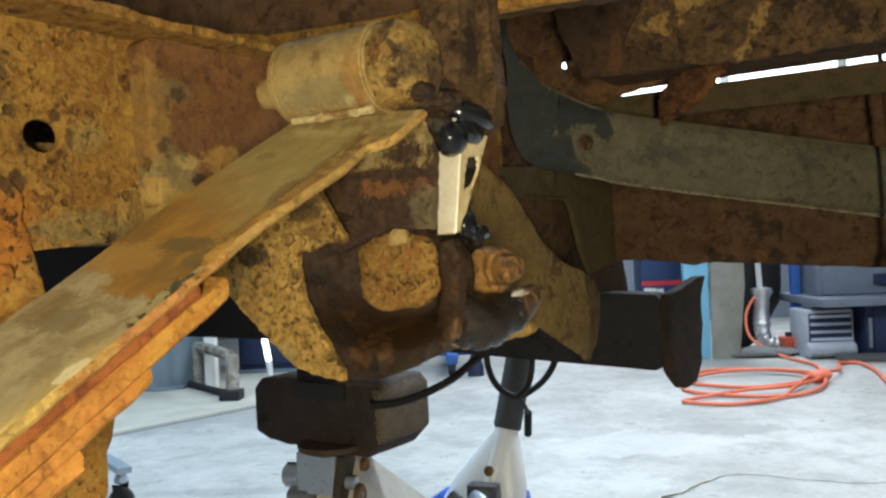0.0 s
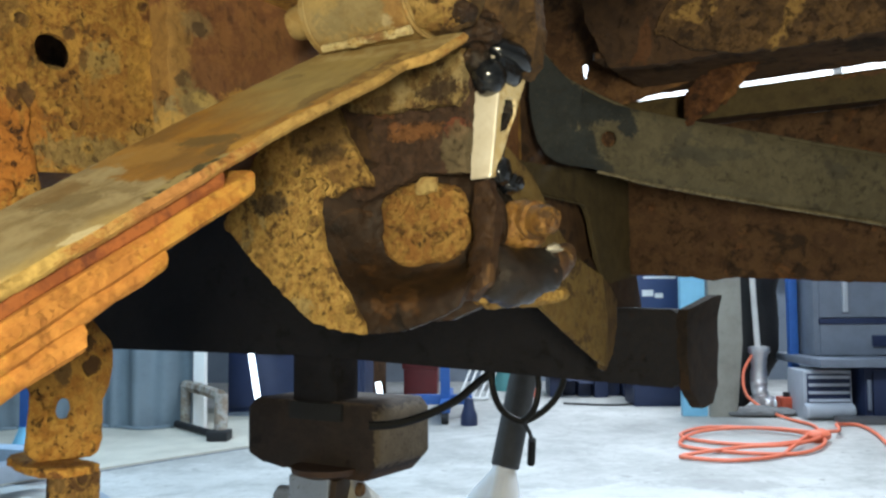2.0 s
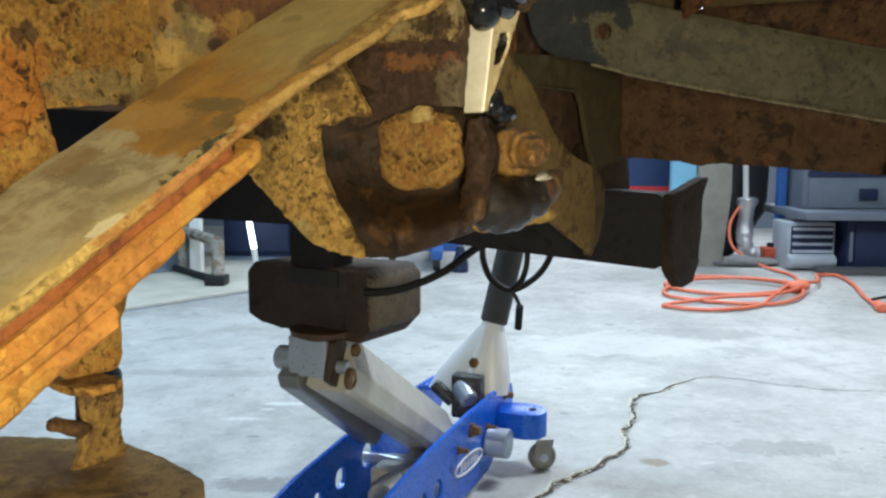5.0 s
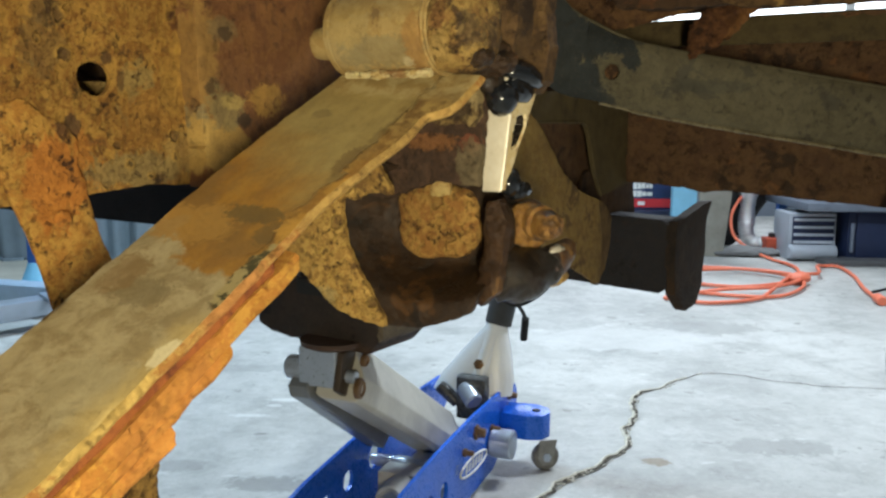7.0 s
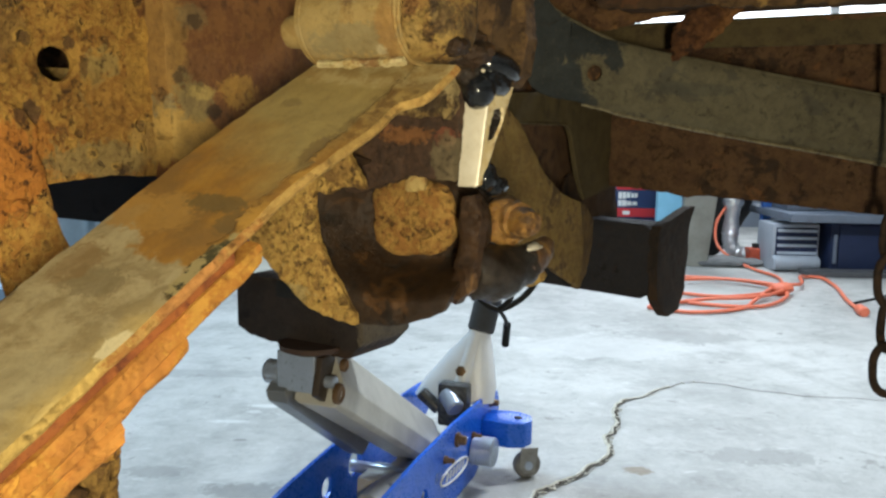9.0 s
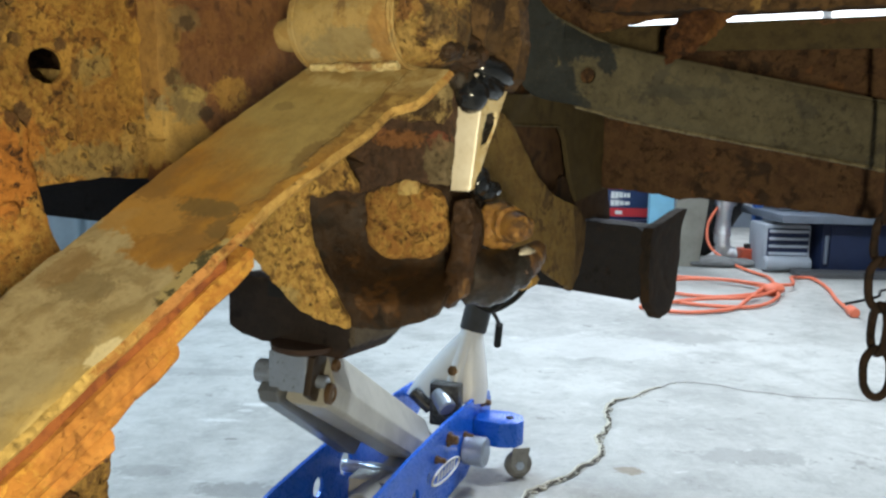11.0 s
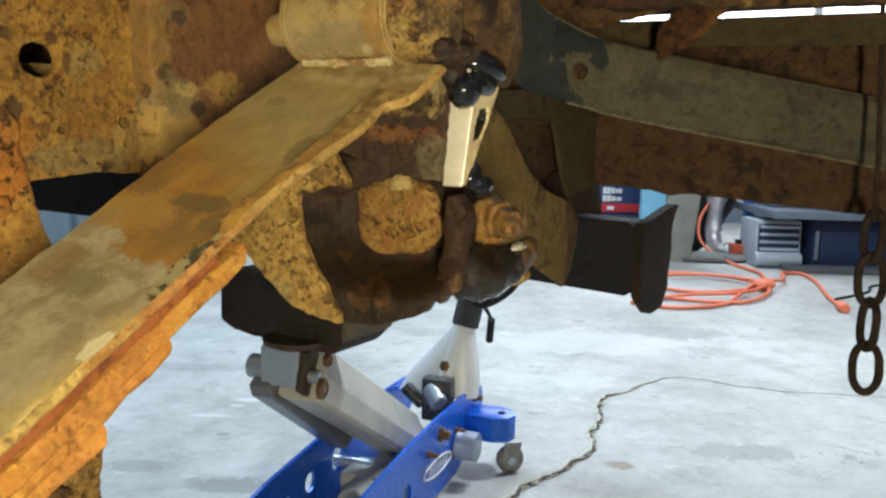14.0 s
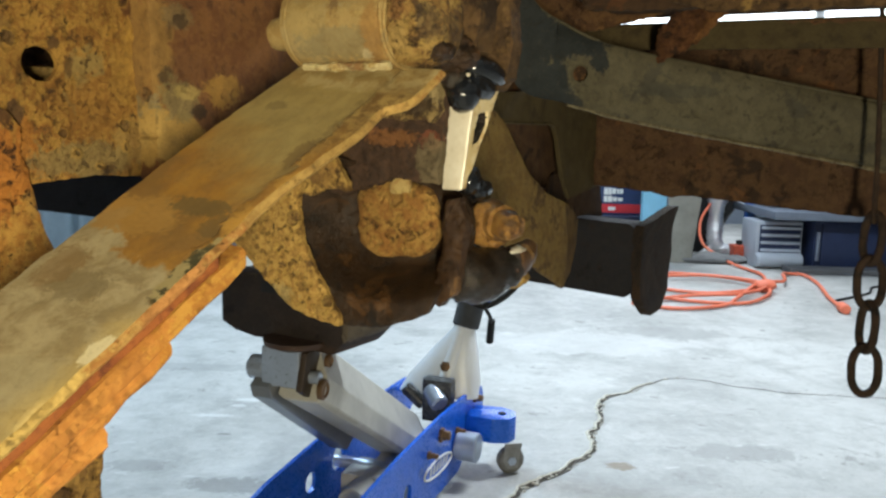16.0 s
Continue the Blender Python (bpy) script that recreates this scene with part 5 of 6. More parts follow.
RUBBER = plain("black_rubber", (0.012, 0.012, 0.013), 0.75, 0, 0.3, 40)
CABLE = plain("black_cable_jacket", (0.004, 0.004, 0.0045), 0.6, 0, 0.3, 40, spec=0.3)
FOAM = plain("grey_foam_grip", (0.055, 0.057, 0.06), 0.85, 0, 0.3, 60)
CORD = plain("orange_cord_jacket", (0.80, 0.19, 0.10), 0.5, 0, 0.15, 20)
ZINC = plain("yellow_zinc_bolt", (0.20, 0.115, 0.055), 0.45, 0.5, 0.4, 120)
WOOD_DARK = rust("dirty_dark_block", (0.030, 0.023, 0.021), (0.040, 0.029, 0.025), (0.014, 0.011, 0.011), patch=(0.055, 0.040, 0.032), patch_lo=0.62, seed=50.0, pits=0.1, size=2.5, rough=0.75, marks=(((-0.492, 0, 0.462), (0.014, 0, 0.060), (0.165, 0.130, 0.090), 0.85), ((-0.60, 0, 0.516), (0.14, 0, 0.008), (0.110, 0.080, 0.058), 0.6), ((-0.58, 0, 0.408), (0.09, 0, 0.010), (0.075, 0.042, 0.026), 0.7)))
WHITE = plain("white_paint", (0.78, 0.78, 0.76), 0.5, 0, 0.2, 10)
GREY = plain("grey_steel_paint", (0.15, 0.175, 0.22), 0.5, 0, 0.3, 10)
CYAN = plain("light_blue_paint", (0.22, 0.52, 0.72), 0.5, 0, 0.2, 8)
RED = plain("red_plastic", (0.11, 0.010, 0.012), 0.45, 0, 0.25, 20)
FOIL = plain("crinkled_foil", (0.75, 0.76, 0.78), 0.28, 0.9, 0.2, 40, 0.004)
CURTAIN = plain("grey_tarp", (0.19, 0.235, 0.27), 0.7, 0, 0.3, 4)
TAN_FLOOR = plain("tan_painted_floor", (0.56, 0.525, 0.445), 0.6, 0, 0.35, 4)
BOARD = plain("weathered_board", (0.30, 0.29, 0.25), 0.8, 0, 0.45, 6)

CRACK = smooth_path([(1.35, 2.45, 0), (1.223, 2.462, 0), (0.989, 2.50, 0), (0.759, 2.606, 0), (0.598, 2.47, 0), (0.499, 2.39, 0), (0.47, 2.30, 0), (0.455, 2.20, 0), (0.41, 2.10, 0), (0.40, 2.00, 0), (0.315, 1.875, 0), (0.24, 1.80, 0), (0.18, 1.72, 0), (0.05, 1.50, 0), (-0.02, 1.2, 0)], 10)


def room():
    bm = bmesh.new()
    # the slab is a fine sheet near the crack, with the crack sunk into it
    xs = np.concatenate([[-6, -3, -1.5, -0.6], np.arange(-0.3, 1.5, 0.012), [2.0, 3, 5, 8]])
    ys = np.concatenate([[-6, -2, 0, 0.8], np.arange(1.15, 2.75, 0.012), [3.2, 4, 6, 9]])
    px, py = np.array([p.x for p in CRACK]), np.array([p.y for p in CRACK])
    rows = []
    for y in ys:
        row = []
        for x in xs:
            d2 = (px - x) ** 2 + (py - y) ** 2
            d = math.sqrt(float(d2.min())) + wob((x, y, 0), 35, 0.004)
            k = int(d2.argmin())
            wide = 0.011 if y < 2.42 and px[k] < 0.62 else 0.006
            deep = 0.007 if y < 2.42 and px[k] < 0.62 else 0.004
            z = -deep * max(0.0, 1 - d / wide) if d < wide else 0.0
            row.append(bm.verts.new((x, y, z)))
        rows.append(row)
    for a, b in zip(rows, rows[1:]):
        for i in range(len(xs) - 1):
            bm.faces.new((a[i], a[i + 1], b[i + 1], b[i]))
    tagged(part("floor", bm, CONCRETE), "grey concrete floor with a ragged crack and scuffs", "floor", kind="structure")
    tagged(part("floor_left", sheet([(-6, 5.2), (-6, 1.0), (-1.9, 2.95), (-1.463, 3.468), (-1.257, 3.717), (-0.977, 4.034), (-0.6, 4.45), (-0.9, 5.4)], plane("W", 0.0), 0.012, 0.15, 0), TAN_FLOOR), "tan painted floor strip by the curtain", "floor", kind="structure")
    # the shadow line below the slab edge, laid down as a dark strip
    tagged(part("slab_edge_shadow", sheet([(-1.9, 2.93), (-1.452, 3.455), (-1.245, 3.706), (-0.965, 4.025), (-0.6, 4.43), (-0.65, 4.47), (-1.0, 4.10), (-1.9, 3.05)], plane("W", 0.0), 0.003, 0.05, 0), plain("slab_shadow_grey", (0.20, 0.215, 0.235), 0.8, 0, 0.5, 12)), "dark strip for the shadow line under the tan slab edge", "floor joint", kind="structure")
    for name, lo, hi in (("wall_north", (-6, 7.2, 0), (8, 7.4, 2.9)), ("wall_south", (-6, -4.2, 0), (8, -4.0, 2.9)), ("wall_west", (-6.2, -4.2, 0), (-6, 7.4, 2.9)), ("wall_east", (8, -4.2, 0), (8.2, 7.4, 2.9))):
        tagged(part(name, box(lo, hi), WALL_PAINT), "grey painted garage wall", "wall", kind="structure")
    tagged(part("ceiling", box((-6.2, -4.2, 2.9), (8.2, 7.4, 3.0)), CEILING_PAINT), "white garage ceiling", "ceiling", kind="structure")


def jack():
    """A low racing jack; x across, y from its nose to its tail."""
    ang = math.degrees(math.atan2(-0.33, 0.944))
    m = Matrix.Translation((0.01, 1.905, 0)) @ Matrix.Rotation(radians(ang), 4, "Z")
    t = thing("floor_jack", "blue and silver aluminium racing floor jack, arm raised under the axle", "floor jack", m)
    side = [(-0.86, 0.03), (-0.84, 0.085), (-0.72, 0.135), (-0.57, 0.160), (-0.40, 0.172), (-0.20, 0.176), (0.06, 0.168), (0.10, 0.158), (0.118, 0.135), (0.112, 0.10), (0.02, 0.05), (-0.06, 0.014), (-0.40, 0.014)]

    def circle(x, y, r, n=16):
        return [(x + r * math.cos(a), y + r * math.sin(a)) for a in (2 * math.pi * k / n for k in range(n))]
    holes = [circle(-0.303, 0.108, 0.026), circle(-0.417, 0.103, 0.020), circle(-0.262, 0.090, 0.010), circle(-0.50, 0.095, 0.015), circle(-0.57, 0.085, 0.013)]
    near_holes = [circle(-0.365, 0.085, 0.020), circle(-0.44, 0.09, 0.020), circle(-0.53, 0.085, 0.016)]
    for x in (-0.088, 0.080):
        p = part("side_plate", sheet(side, plane("U", x), 0.008, 0.010, 0, holes=holes if x < 0 else near_holes), BLUE, t, "blue anodised side plate", smooth=False)
        if x > 0:
            ring = [(0.0885, -0.200 + 0.082 * math.cos(a), 0.078 + 0.016 * math.sin(a) - 0.006 * math.cos(a)) for a in (2 * math.pi * k / 36 for k in range(36))]
            part("emblem", cable(ring, 0.0026, 6, True), WHITE, p, "white oval emblem")
            for k in range(6):
                part("emblem_bar", prism([(-0.252 + 0.019 * k, 0.074 - 0.0012 * k), (-0.243 + 0.019 * k, 0.073 - 0.0012 * k), (-0.237 + 0.019 * k, 0.089 - 0.0012 * k), (-0.244 + 0.019 * k, 0.090 - 0.0012 * k)], plane("U", 0.0881), 0.0012), WHITE, p)
    for y, z, r in ((0.040, 0.148, 0.011), (-0.190, 0.140, 0.015), (-0.262, 0.124, 0.008), (-0.085, 0.112, 0.009)):
        part("bolt", lathe([(0, r), (0.006, r), (0.007, r * 0.7), (0.012, r * 0.7), (0.013, r * 0.62), (0.020, r * 0.6), (0.021, r * 0.4)], frame_of((0.088, y, z), (1.088, y, z)), 6), ZINC, t, "yellow zinc bolt", smooth=False)
    part("cross_tube", rod((-0.088, -0.30, 0.10), (0.088, -0.30, 0.10), 0.012), STEEL, t)
    part("cross_tube", rod((-0.088, 0.04, 0.148), (0.088, 0.04, 0.148), 0.010), STEEL, t)
    part("front_axle", rod((-0.14, -0.82, 0.045), (0.14, -0.82, 0.045), 0.012), STEEL, t)
    for s in (-1, 1):
        part("front_wheel", rod((s * 0.095, -0.82, 0.042), (s * 0.135, -0.82, 0.042), 0.042, 28, bevel=0.005), STEEL, t)
        lug = [(s * 0.086, 0.055), (s * 0.150, 0.062), (s * 0.182, 0.045), (s * 0.192, 0.015), (s * 0.182, -0.015), (s * 0.150, -0.028), (s * 0.086, -0.022)]
        arm = part("caster_arm", prism(lug if s > 0 else lug[::-1], Matrix.Translation((0, 0, 0.072)), 0.056, 0.006), BLUE, t, "blue caster bracket")
        part("caster_bolt", lathe([(0, 0.009), (0.003, 0.009), (0.004, 0.006)], Matrix.Translation((s * 0.160, 0.015, 0.127)), 6), RUBBER, arm)
        part("axle_stub", rod((s * 0.09, -0.085, 0.082), (s * 0.138, -0.085, 0.082), 0.031, 28, bevel=0.003), STEEL, t, "silver end cap")
        part("caster_fork", prism([(-0.022, 0.028), (-0.010, 0.012), (0.012, 0.014), (0.020, 0.070), (-0.020, 0.070)], Matrix.Translation((s * 0.186, 0.008, 0)) @ Matrix.Rotation(radians(35), 4, "Z") @ FACES["V"] @ Matrix.Translation((0, 0, 0.008)), 0.004, 0.001), plain("worn_caster_steel", (0.30, 0.29, 0.27), 0.45, 0.5, 0.4, 60), t, "worn caster fork")
        turn = Vector((math.cos(radians(-55)), math.sin(radians(-55)), 0)) * 0.010
        hub = Vector((s * 0.184, 0.006, 0.031))
        wheel = part("caster_wheel", rod(hub - turn, hub + turn, 0.030, 26, bevel=0.004), plain("worn_caster_wheel", (0.22, 0.21, 0.19), 0.5, 0.4, 0.5, 80), t, "worn steel caster wheel")
        part("hub_nut", lathe([(0, 0.010), (0.005, 0.010), (0.006, 0.006)], frame_of(hub + turn, hub + turn * 2), 6), STEEL, wheel)
    # lift arm: a cast bar with a chamfered back, from the head down to its pivot
    head_y, head_z, foot_y, foot_z = -0.600, 0.364, -0.130, 0.087
    section = [(0.042, 0.0), (0.042, -0.034), (0.034, -0.040), (-0.022, -0.040), (-0.034, -0.034), (-0.034, 0.040), (-0.024, 0.058), (-0.004, 0.064), (0.006, 0.060)]
    ax = Vector((0, foot_y - head_y, foot_z - head_z)).normalized()
    up = Vector((0, -ax.z, ax.y))
    bm = bmesh.new()
    rings = []
    for k in range(13):
        c = Vector((0, head_y, head_z)) + ax * (0.545 * k / 12)
        rings.append([bm.verts.new(c + Vector((px, 0, 0)) + up * h) for px, h in section])
    for lo, hi in zip(rings, rings[1:]):
        for k in range(len(section)):
            bm.faces.new((lo[k - 1], lo[k], hi[k], hi[k - 1]))
    bm.faces.new(rings[0][::-1])
    bm.faces.new(rings[-1])
    bmesh.ops.recalc_face_normals(bm, faces=bm.faces[:])
    bmesh.ops.bevel(bm, geom=[e for e in bm.edges if len(e.link_faces) == 2 and e.calc_face_angle(0) > 0.3], offset=0.0018, segments=1, affect="EDGES")
    arm = part("lift_arm", bm, ALLOY, t, "dull cast lift arm", smooth=False)
    # filler added in the gap beside the yoke; its dark brown holds the shade
    part("gap_filler", prism([(-0.640, 0.350), (-0.615, 0.334), (-0.590, 0.345), (-0.575, 0.385), (-0.590, 0.408), (-0.625, 0.405)], plane("U", 0.008), 0.012, 0.003), plain("shaded_gap_brown", (0.060, 0.042, 0.030), 0.5, 0.2, 0.5, 30), arm, "dark brown filler for the shaded gap")
    part("lower_link", prism([(-0.36, 0.150), (-0.30, 0.178), (-0.585, 0.356), (-0.615, 0.366), (-0.640, 0.350), (-0.632, 0.330)], plane("U", -0.070), 0.034, 0.003), plain("dark_grey_steel", (0.27, 0.28, 0.29), 0.4, 0.6, 0.3, 20), t, "dark grey parallel link", smooth=False)
    head = part("saddle_yoke", box((-0.054, -0.632, 0.350), (0.010, -0.555, 0.412), 0.003), STEEL, t, "silver saddle yoke", smooth=False)
    part("pin", rod((-0.075, -0.612, 0.366), (0.036, -0.612, 0.366), 0.010, 20, bevel=0.002), STEEL, head)
    part("pin_cap", rod((-0.084, -0.612, 0.372), (-0.052, -0.612, 0.372), 0.019, 24, bevel=0.004), STEEL, head, "bright round pin cap")
    for y, z, r in ((-0.612, 0.349, 0.016), (-0.594, 0.389, 0.010)):
        part("pin_end", lathe([(0, r), (0.006, r), (0.008, r * 0.8), (0.005, r * 0.55), (0.005, r * 0.1)], frame_of((0.037, y, z), (1, y, z)), 20), ZINC, head, "rusty pin end")
    part("saddle_cup", lathe([(0, 0.030), (0.008, 0.050), (0.016, 0.052)], Matrix.Translation((-0.01, -0.60, 0.405)), 28), plain("oily_saddle", (0.075, 0.040, 0.024), 0.6, 0.2, 0.4, 60), t, "dark oily round saddle cup")
    # power unit and handle socket
    part("ram", rod((0, -0.09, 0.09), (0, -0.42, 0.075), 0.028, 22, bevel=0.004), ALLOY, t)
    part("ram_block", box((-0.05, -0.36, 0.055), (0.05, -0.27, 0.105), 0.006), ALLOY, t)
    soot = plain("sooty_black_steel", (0.045, 0.045, 0.05), 0.35, 0.5, 0.5, 60, dirt=(0.4, 0.4, 0.38))
    valve = part("release_valve", box((0.004, -0.075, 0.120), (0.070, -0.040, 0.212), 0.006), soot, t, "black release linkage")
    part("valve_cap", rod((0.020, -0.062, 0.19), (0.052, -0.090, 0.165), 0.020, 18, bevel=0.004), STEEL, valve)
    part("valve_arm", rod((-0.040, -0.06, 0.185), (0.004, -0.06, 0.150), 0.014, 14, bevel=0.003), soot, valve)
    back = m.inverted()
    low, top = back @ Vector((0.025, 1.90, 0.160)), back @ Vector((0.084, 1.925, 0.318))
    sock = bmesh.new()
    axis = (top - low).normalized()
    rings = []
    for k, w, d in ((0.0, 0.092, 0.03), (0.22, 0.084, 0.03), (0.6, 0.054, 0.028), (0.9, 0.026, 0.026), (1.0, 0.023, 0.024)):
        c = low + (top - low) * k
        rings.append([sock.verts.new(c + Vector((w * math.cos(a), d * math.sin(a), 0))) for a in (2 * math.pi * i / 20 for i in range(20))])
    for lo, hi in zip(rings, rings[1:]):
        for i in range(20):
            sock.faces.new((lo[i - 1], lo[i], hi[i], hi[i - 1]))
    sock.faces.new(rings[0][::-1])
    sock.faces.new(rings[-1])
    s = part("handle_socket", sock, plain("white_handle_socket", (0.86, 0.88, 0.90), 0.30, 0.0, 0.10, 20), t, "white handle socket")
    spot = low + (top - low) * 0.42 + Vector((0, -0.030, 0))
    part("socket_bolt", lathe([(0, 0.012), (0.006, 0.012), (0.008, 0.006)], frame_of(spot, spot + Vector((0, -1, 0.3))), 6), ZINC, s)
    end = top + (back.to_3x3() @ Vector((0.14, 0.10, 0.60)))
    d = (end - top).normalized()
    part("handle_tube", rod(low + (top - low) * 0.12 + Vector((0.012, -0.020, 0)), top + d * 0.05, 0.019, 20), bpy.data.materials["white_handle_socket"], t)
    part("grip", rod(top - d * 0.012, end, 0.030, 22, bevel=0.004), FOAM, t, "grey foam handle grip")
    return t


def saddle_block():
    t = thing("saddle_block", "dirty dark rubber block on the jack saddle", "jack pad")
    shape = [(-0.752, 0.425), (-0.752, 0.495), (-0.735, 0.512), (-0.51, 0.515), (-0.495, 0.50), (-0.495, 0.432), (-0.525, 0.402), (-0.66, 0.404), (-0.675, 0.418), (-0.72, 0.412)]
    part("block", prism(shape, plane("V", 0.725), 0.125, 0.008), WOOD_DARK, t)
    # the slot is a black box on the face, its shade given as colour
    part("slot", box((-0.66, 0.594, 0.485), (-0.56, 0.602, 0.510), 0.001), RUBBER, t)
    return t


def jack_strap():
    t = thing("hanging_cable", "black cable hanging in a loop below the axle", "cable", Matrix())
    loop = smooth_path([(0.060, 1.30, 0.640), (0.044, 1.275, 0.590), (0.041, 1.27, 0.562), (0.042, 1.27, 0.535), (0.054, 1.27, 0.508), (0.080, 1.27, 0.493), (0.109, 1.27, 0.506), (0.130, 1.27, 0.529), (0.139, 1.27, 0.558), (0.135, 1.28, 0.600), (0.120, 1.30, 0.640)], 6)
    part("loop", cable(loop, 0.0046, 8), CABLE, t)
    part("inner_strand", cable(smooth_path([(0.098, 1.28, 0.630), (0.102, 1.265, 0.562), (0.103, 1.263, 0.535), (0.096, 1.262, 0.509), (0.082, 1.266, 0.494)], 6), 0.0042, 8), CABLE, t)
    part("tail", cable(smooth_path([(0.082, 1.27, 0.493), (0.093, 1.30, 0.472), (0.098, 1.33, 0.455)], 6), 0.0030, 8), CABLE, t)
    part("tail_end", rod((0.098, 1.327, 0.460), (0.0975, 1.35, 0.420), 0.0058, 12, bevel=0.0015), CABLE, t)
    part("lead", cable(smooth_path([(-0.128, 1.270, 0.487), (-0.092, 1.275, 0.489), (-0.056, 1.28, 0.498), (-0.012, 1.29, 0.517), (0.019, 1.28, 0.542), (0.041, 1.27, 0.565), (0.055, 1.285, 0.62)], 8), 0.0058, 8), CABLE, t)
    return t


room()
jack()
saddle_block()
jack_strap()


def crack_dirt():
    """The dirt in the crack and the pale chips along its edges."""
    bm = bmesh.new()
    pale = bmesh.new()
    prev = edge = None
    n = len(CRACK)
    for i, p in enumerate(CRACK):
        d = (CRACK[min(n - 1, i + 1)] - CRACK[max(0, i - 1)]).normalized()
        side = Vector((-d.y, d.x, 0))
        w = (0.0034 if 0.0 < p.x < 0.55 and p.y < 2.45 else 0.0010) * (1 + 0.9 * noise.noise(p * 31)) + 0.0007
        off = side * (0.012 * noise.noise(p * 17 + Vector((3, 0, 0))) + 0.007 * noise.noise(p * 55))
        pair = (bm.verts.new(p + off + side * w + Vector((0, 0, 0.0015))), bm.verts.new(p + off - side * w + Vector((0, 0, 0.0015))))
        if prev:
            bm.faces.new((prev[0], prev[1], pair[1], pair[0]))
        prev = pair
        if p.y < 2.55 and p.x < 0.75:
            rim = [pale.verts.new(p + off - side * (w + 0.0004 + d0 + 0.0022 * noise.noise(p * 70 + Vector((d0 * 900, 0, 0)))) + Vector((0, 0, h))) for d0, h in ((0.0, 0.0014), (0.0024, 0.0038), (0.0075, 0.0010))]
            if edge:
                for a in range(2):
                    pale.faces.new((edge[a], edge[a + 1], rim[a + 1], rim[a]))
            edge = rim
    tagged(part("floor_crack", bm, plain("crack_dirt", (0.06, 0.048, 0.035), 0.95, 0, 0.5, 60)), "dirt-filled ragged crack in the concrete floor", "crack", kind="structure")
    bm = bmesh.new()
    rng = random.Random(4)
    for i in range(120):
        p = CRACK[rng.randrange(30, 132)]
        r = rng.uniform(0.0015, 0.0050)
        q = p + Vector((rng.gauss(0, 0.0045), rng.gauss(0, 0.0045), r * 0.3))
        lump(q, (r, r * rng.uniform(0.6, 1.2), r * 0.5), r * 0.3, 120, i * 1.3, level=1, bm=bm)
    tagged(part("crack_edge", pale, plain("pale_crack_edge", (0.60, 0.57, 0.48), 0.9, 0, 0.4, 80)), "pale broken concrete lip along the crack", "crack", kind="structure")
    tagged(part("crack_chips", bm, plain("pale_concrete_chip", (0.56, 0.53, 0.45), 0.9, 0, 0.4, 80)), "pale concrete chips along the crack", "chips", kind="stuff")


G = Matrix()


def extension_cord():
    t = thing("extension_cord", "orange extension cord in a loose coil on the floor", "extension cord", G)
    lead = [(1.66, 5.19, 0.33), (1.60, 5.17, 0.22), (1.60, 5.10, 0.10), (1.68, 4.98, 0.03), (1.72, 4.8, 0.012), (1.75, 4.55, 0.012), (1.66, 4.25, 0.012), (1.55, 4.10, 0.012)]
    loops = [(1.35, 4.02, 0.012), (1.12, 4.15, 0.012), (1.10, 4.35, 0.012), (1.30, 4.55, 0.014), (1.60, 4.40, 0.02), (1.68, 4.10, 0.02), (1.45, 3.80, 0.012), (1.15, 3.86, 0.012), (1.02, 4.05, 0.012), (1.20, 4.36, 0.022), (1.50, 4.42, 0.028), (1.70, 4.20, 0.03),
             (1.50, 3.95, 0.028), (1.25, 3.90, 0.022), (0.98, 3.78, 0.012), (0.97, 3.72, 0.012), (1.12, 3.65, 0.012), (1.34, 3.74, 0.012), (1.46, 3.90, 0.02), (1.62, 4.15, 0.035), (1.75, 4.25, 0.03), (1.83, 4.46, 0.03), (1.91, 4.585, 0.012), (1.985, 4.56, 0.012), (1.94, 4.28, 0.012), (1.84, 3.95, 0.012), (1.78, 3.68, 0.012)]
    loops = [(x - (0.075 if k < 19 else 0.03 if k == 19 else 0.0), y - (0.05 if k < 19 else 0.0), z) for k, (x, y, z) in enumerate(loops)]
    part("cord", cable(smooth_path(lead + loops, 8), 0.0085, 8), CORD, t)
    part("plug", rod((1.78, 3.70, 0.02), (1.765, 3.62, 0.02), 0.022, 14, bevel=0.005), CORD, t)
    part("socket", lump((1.60, 4.10, 0.03), (0.055, 0.05, 0.03), 0.01, 30, 2, level=3), CORD, t, "tangled knot of cord")


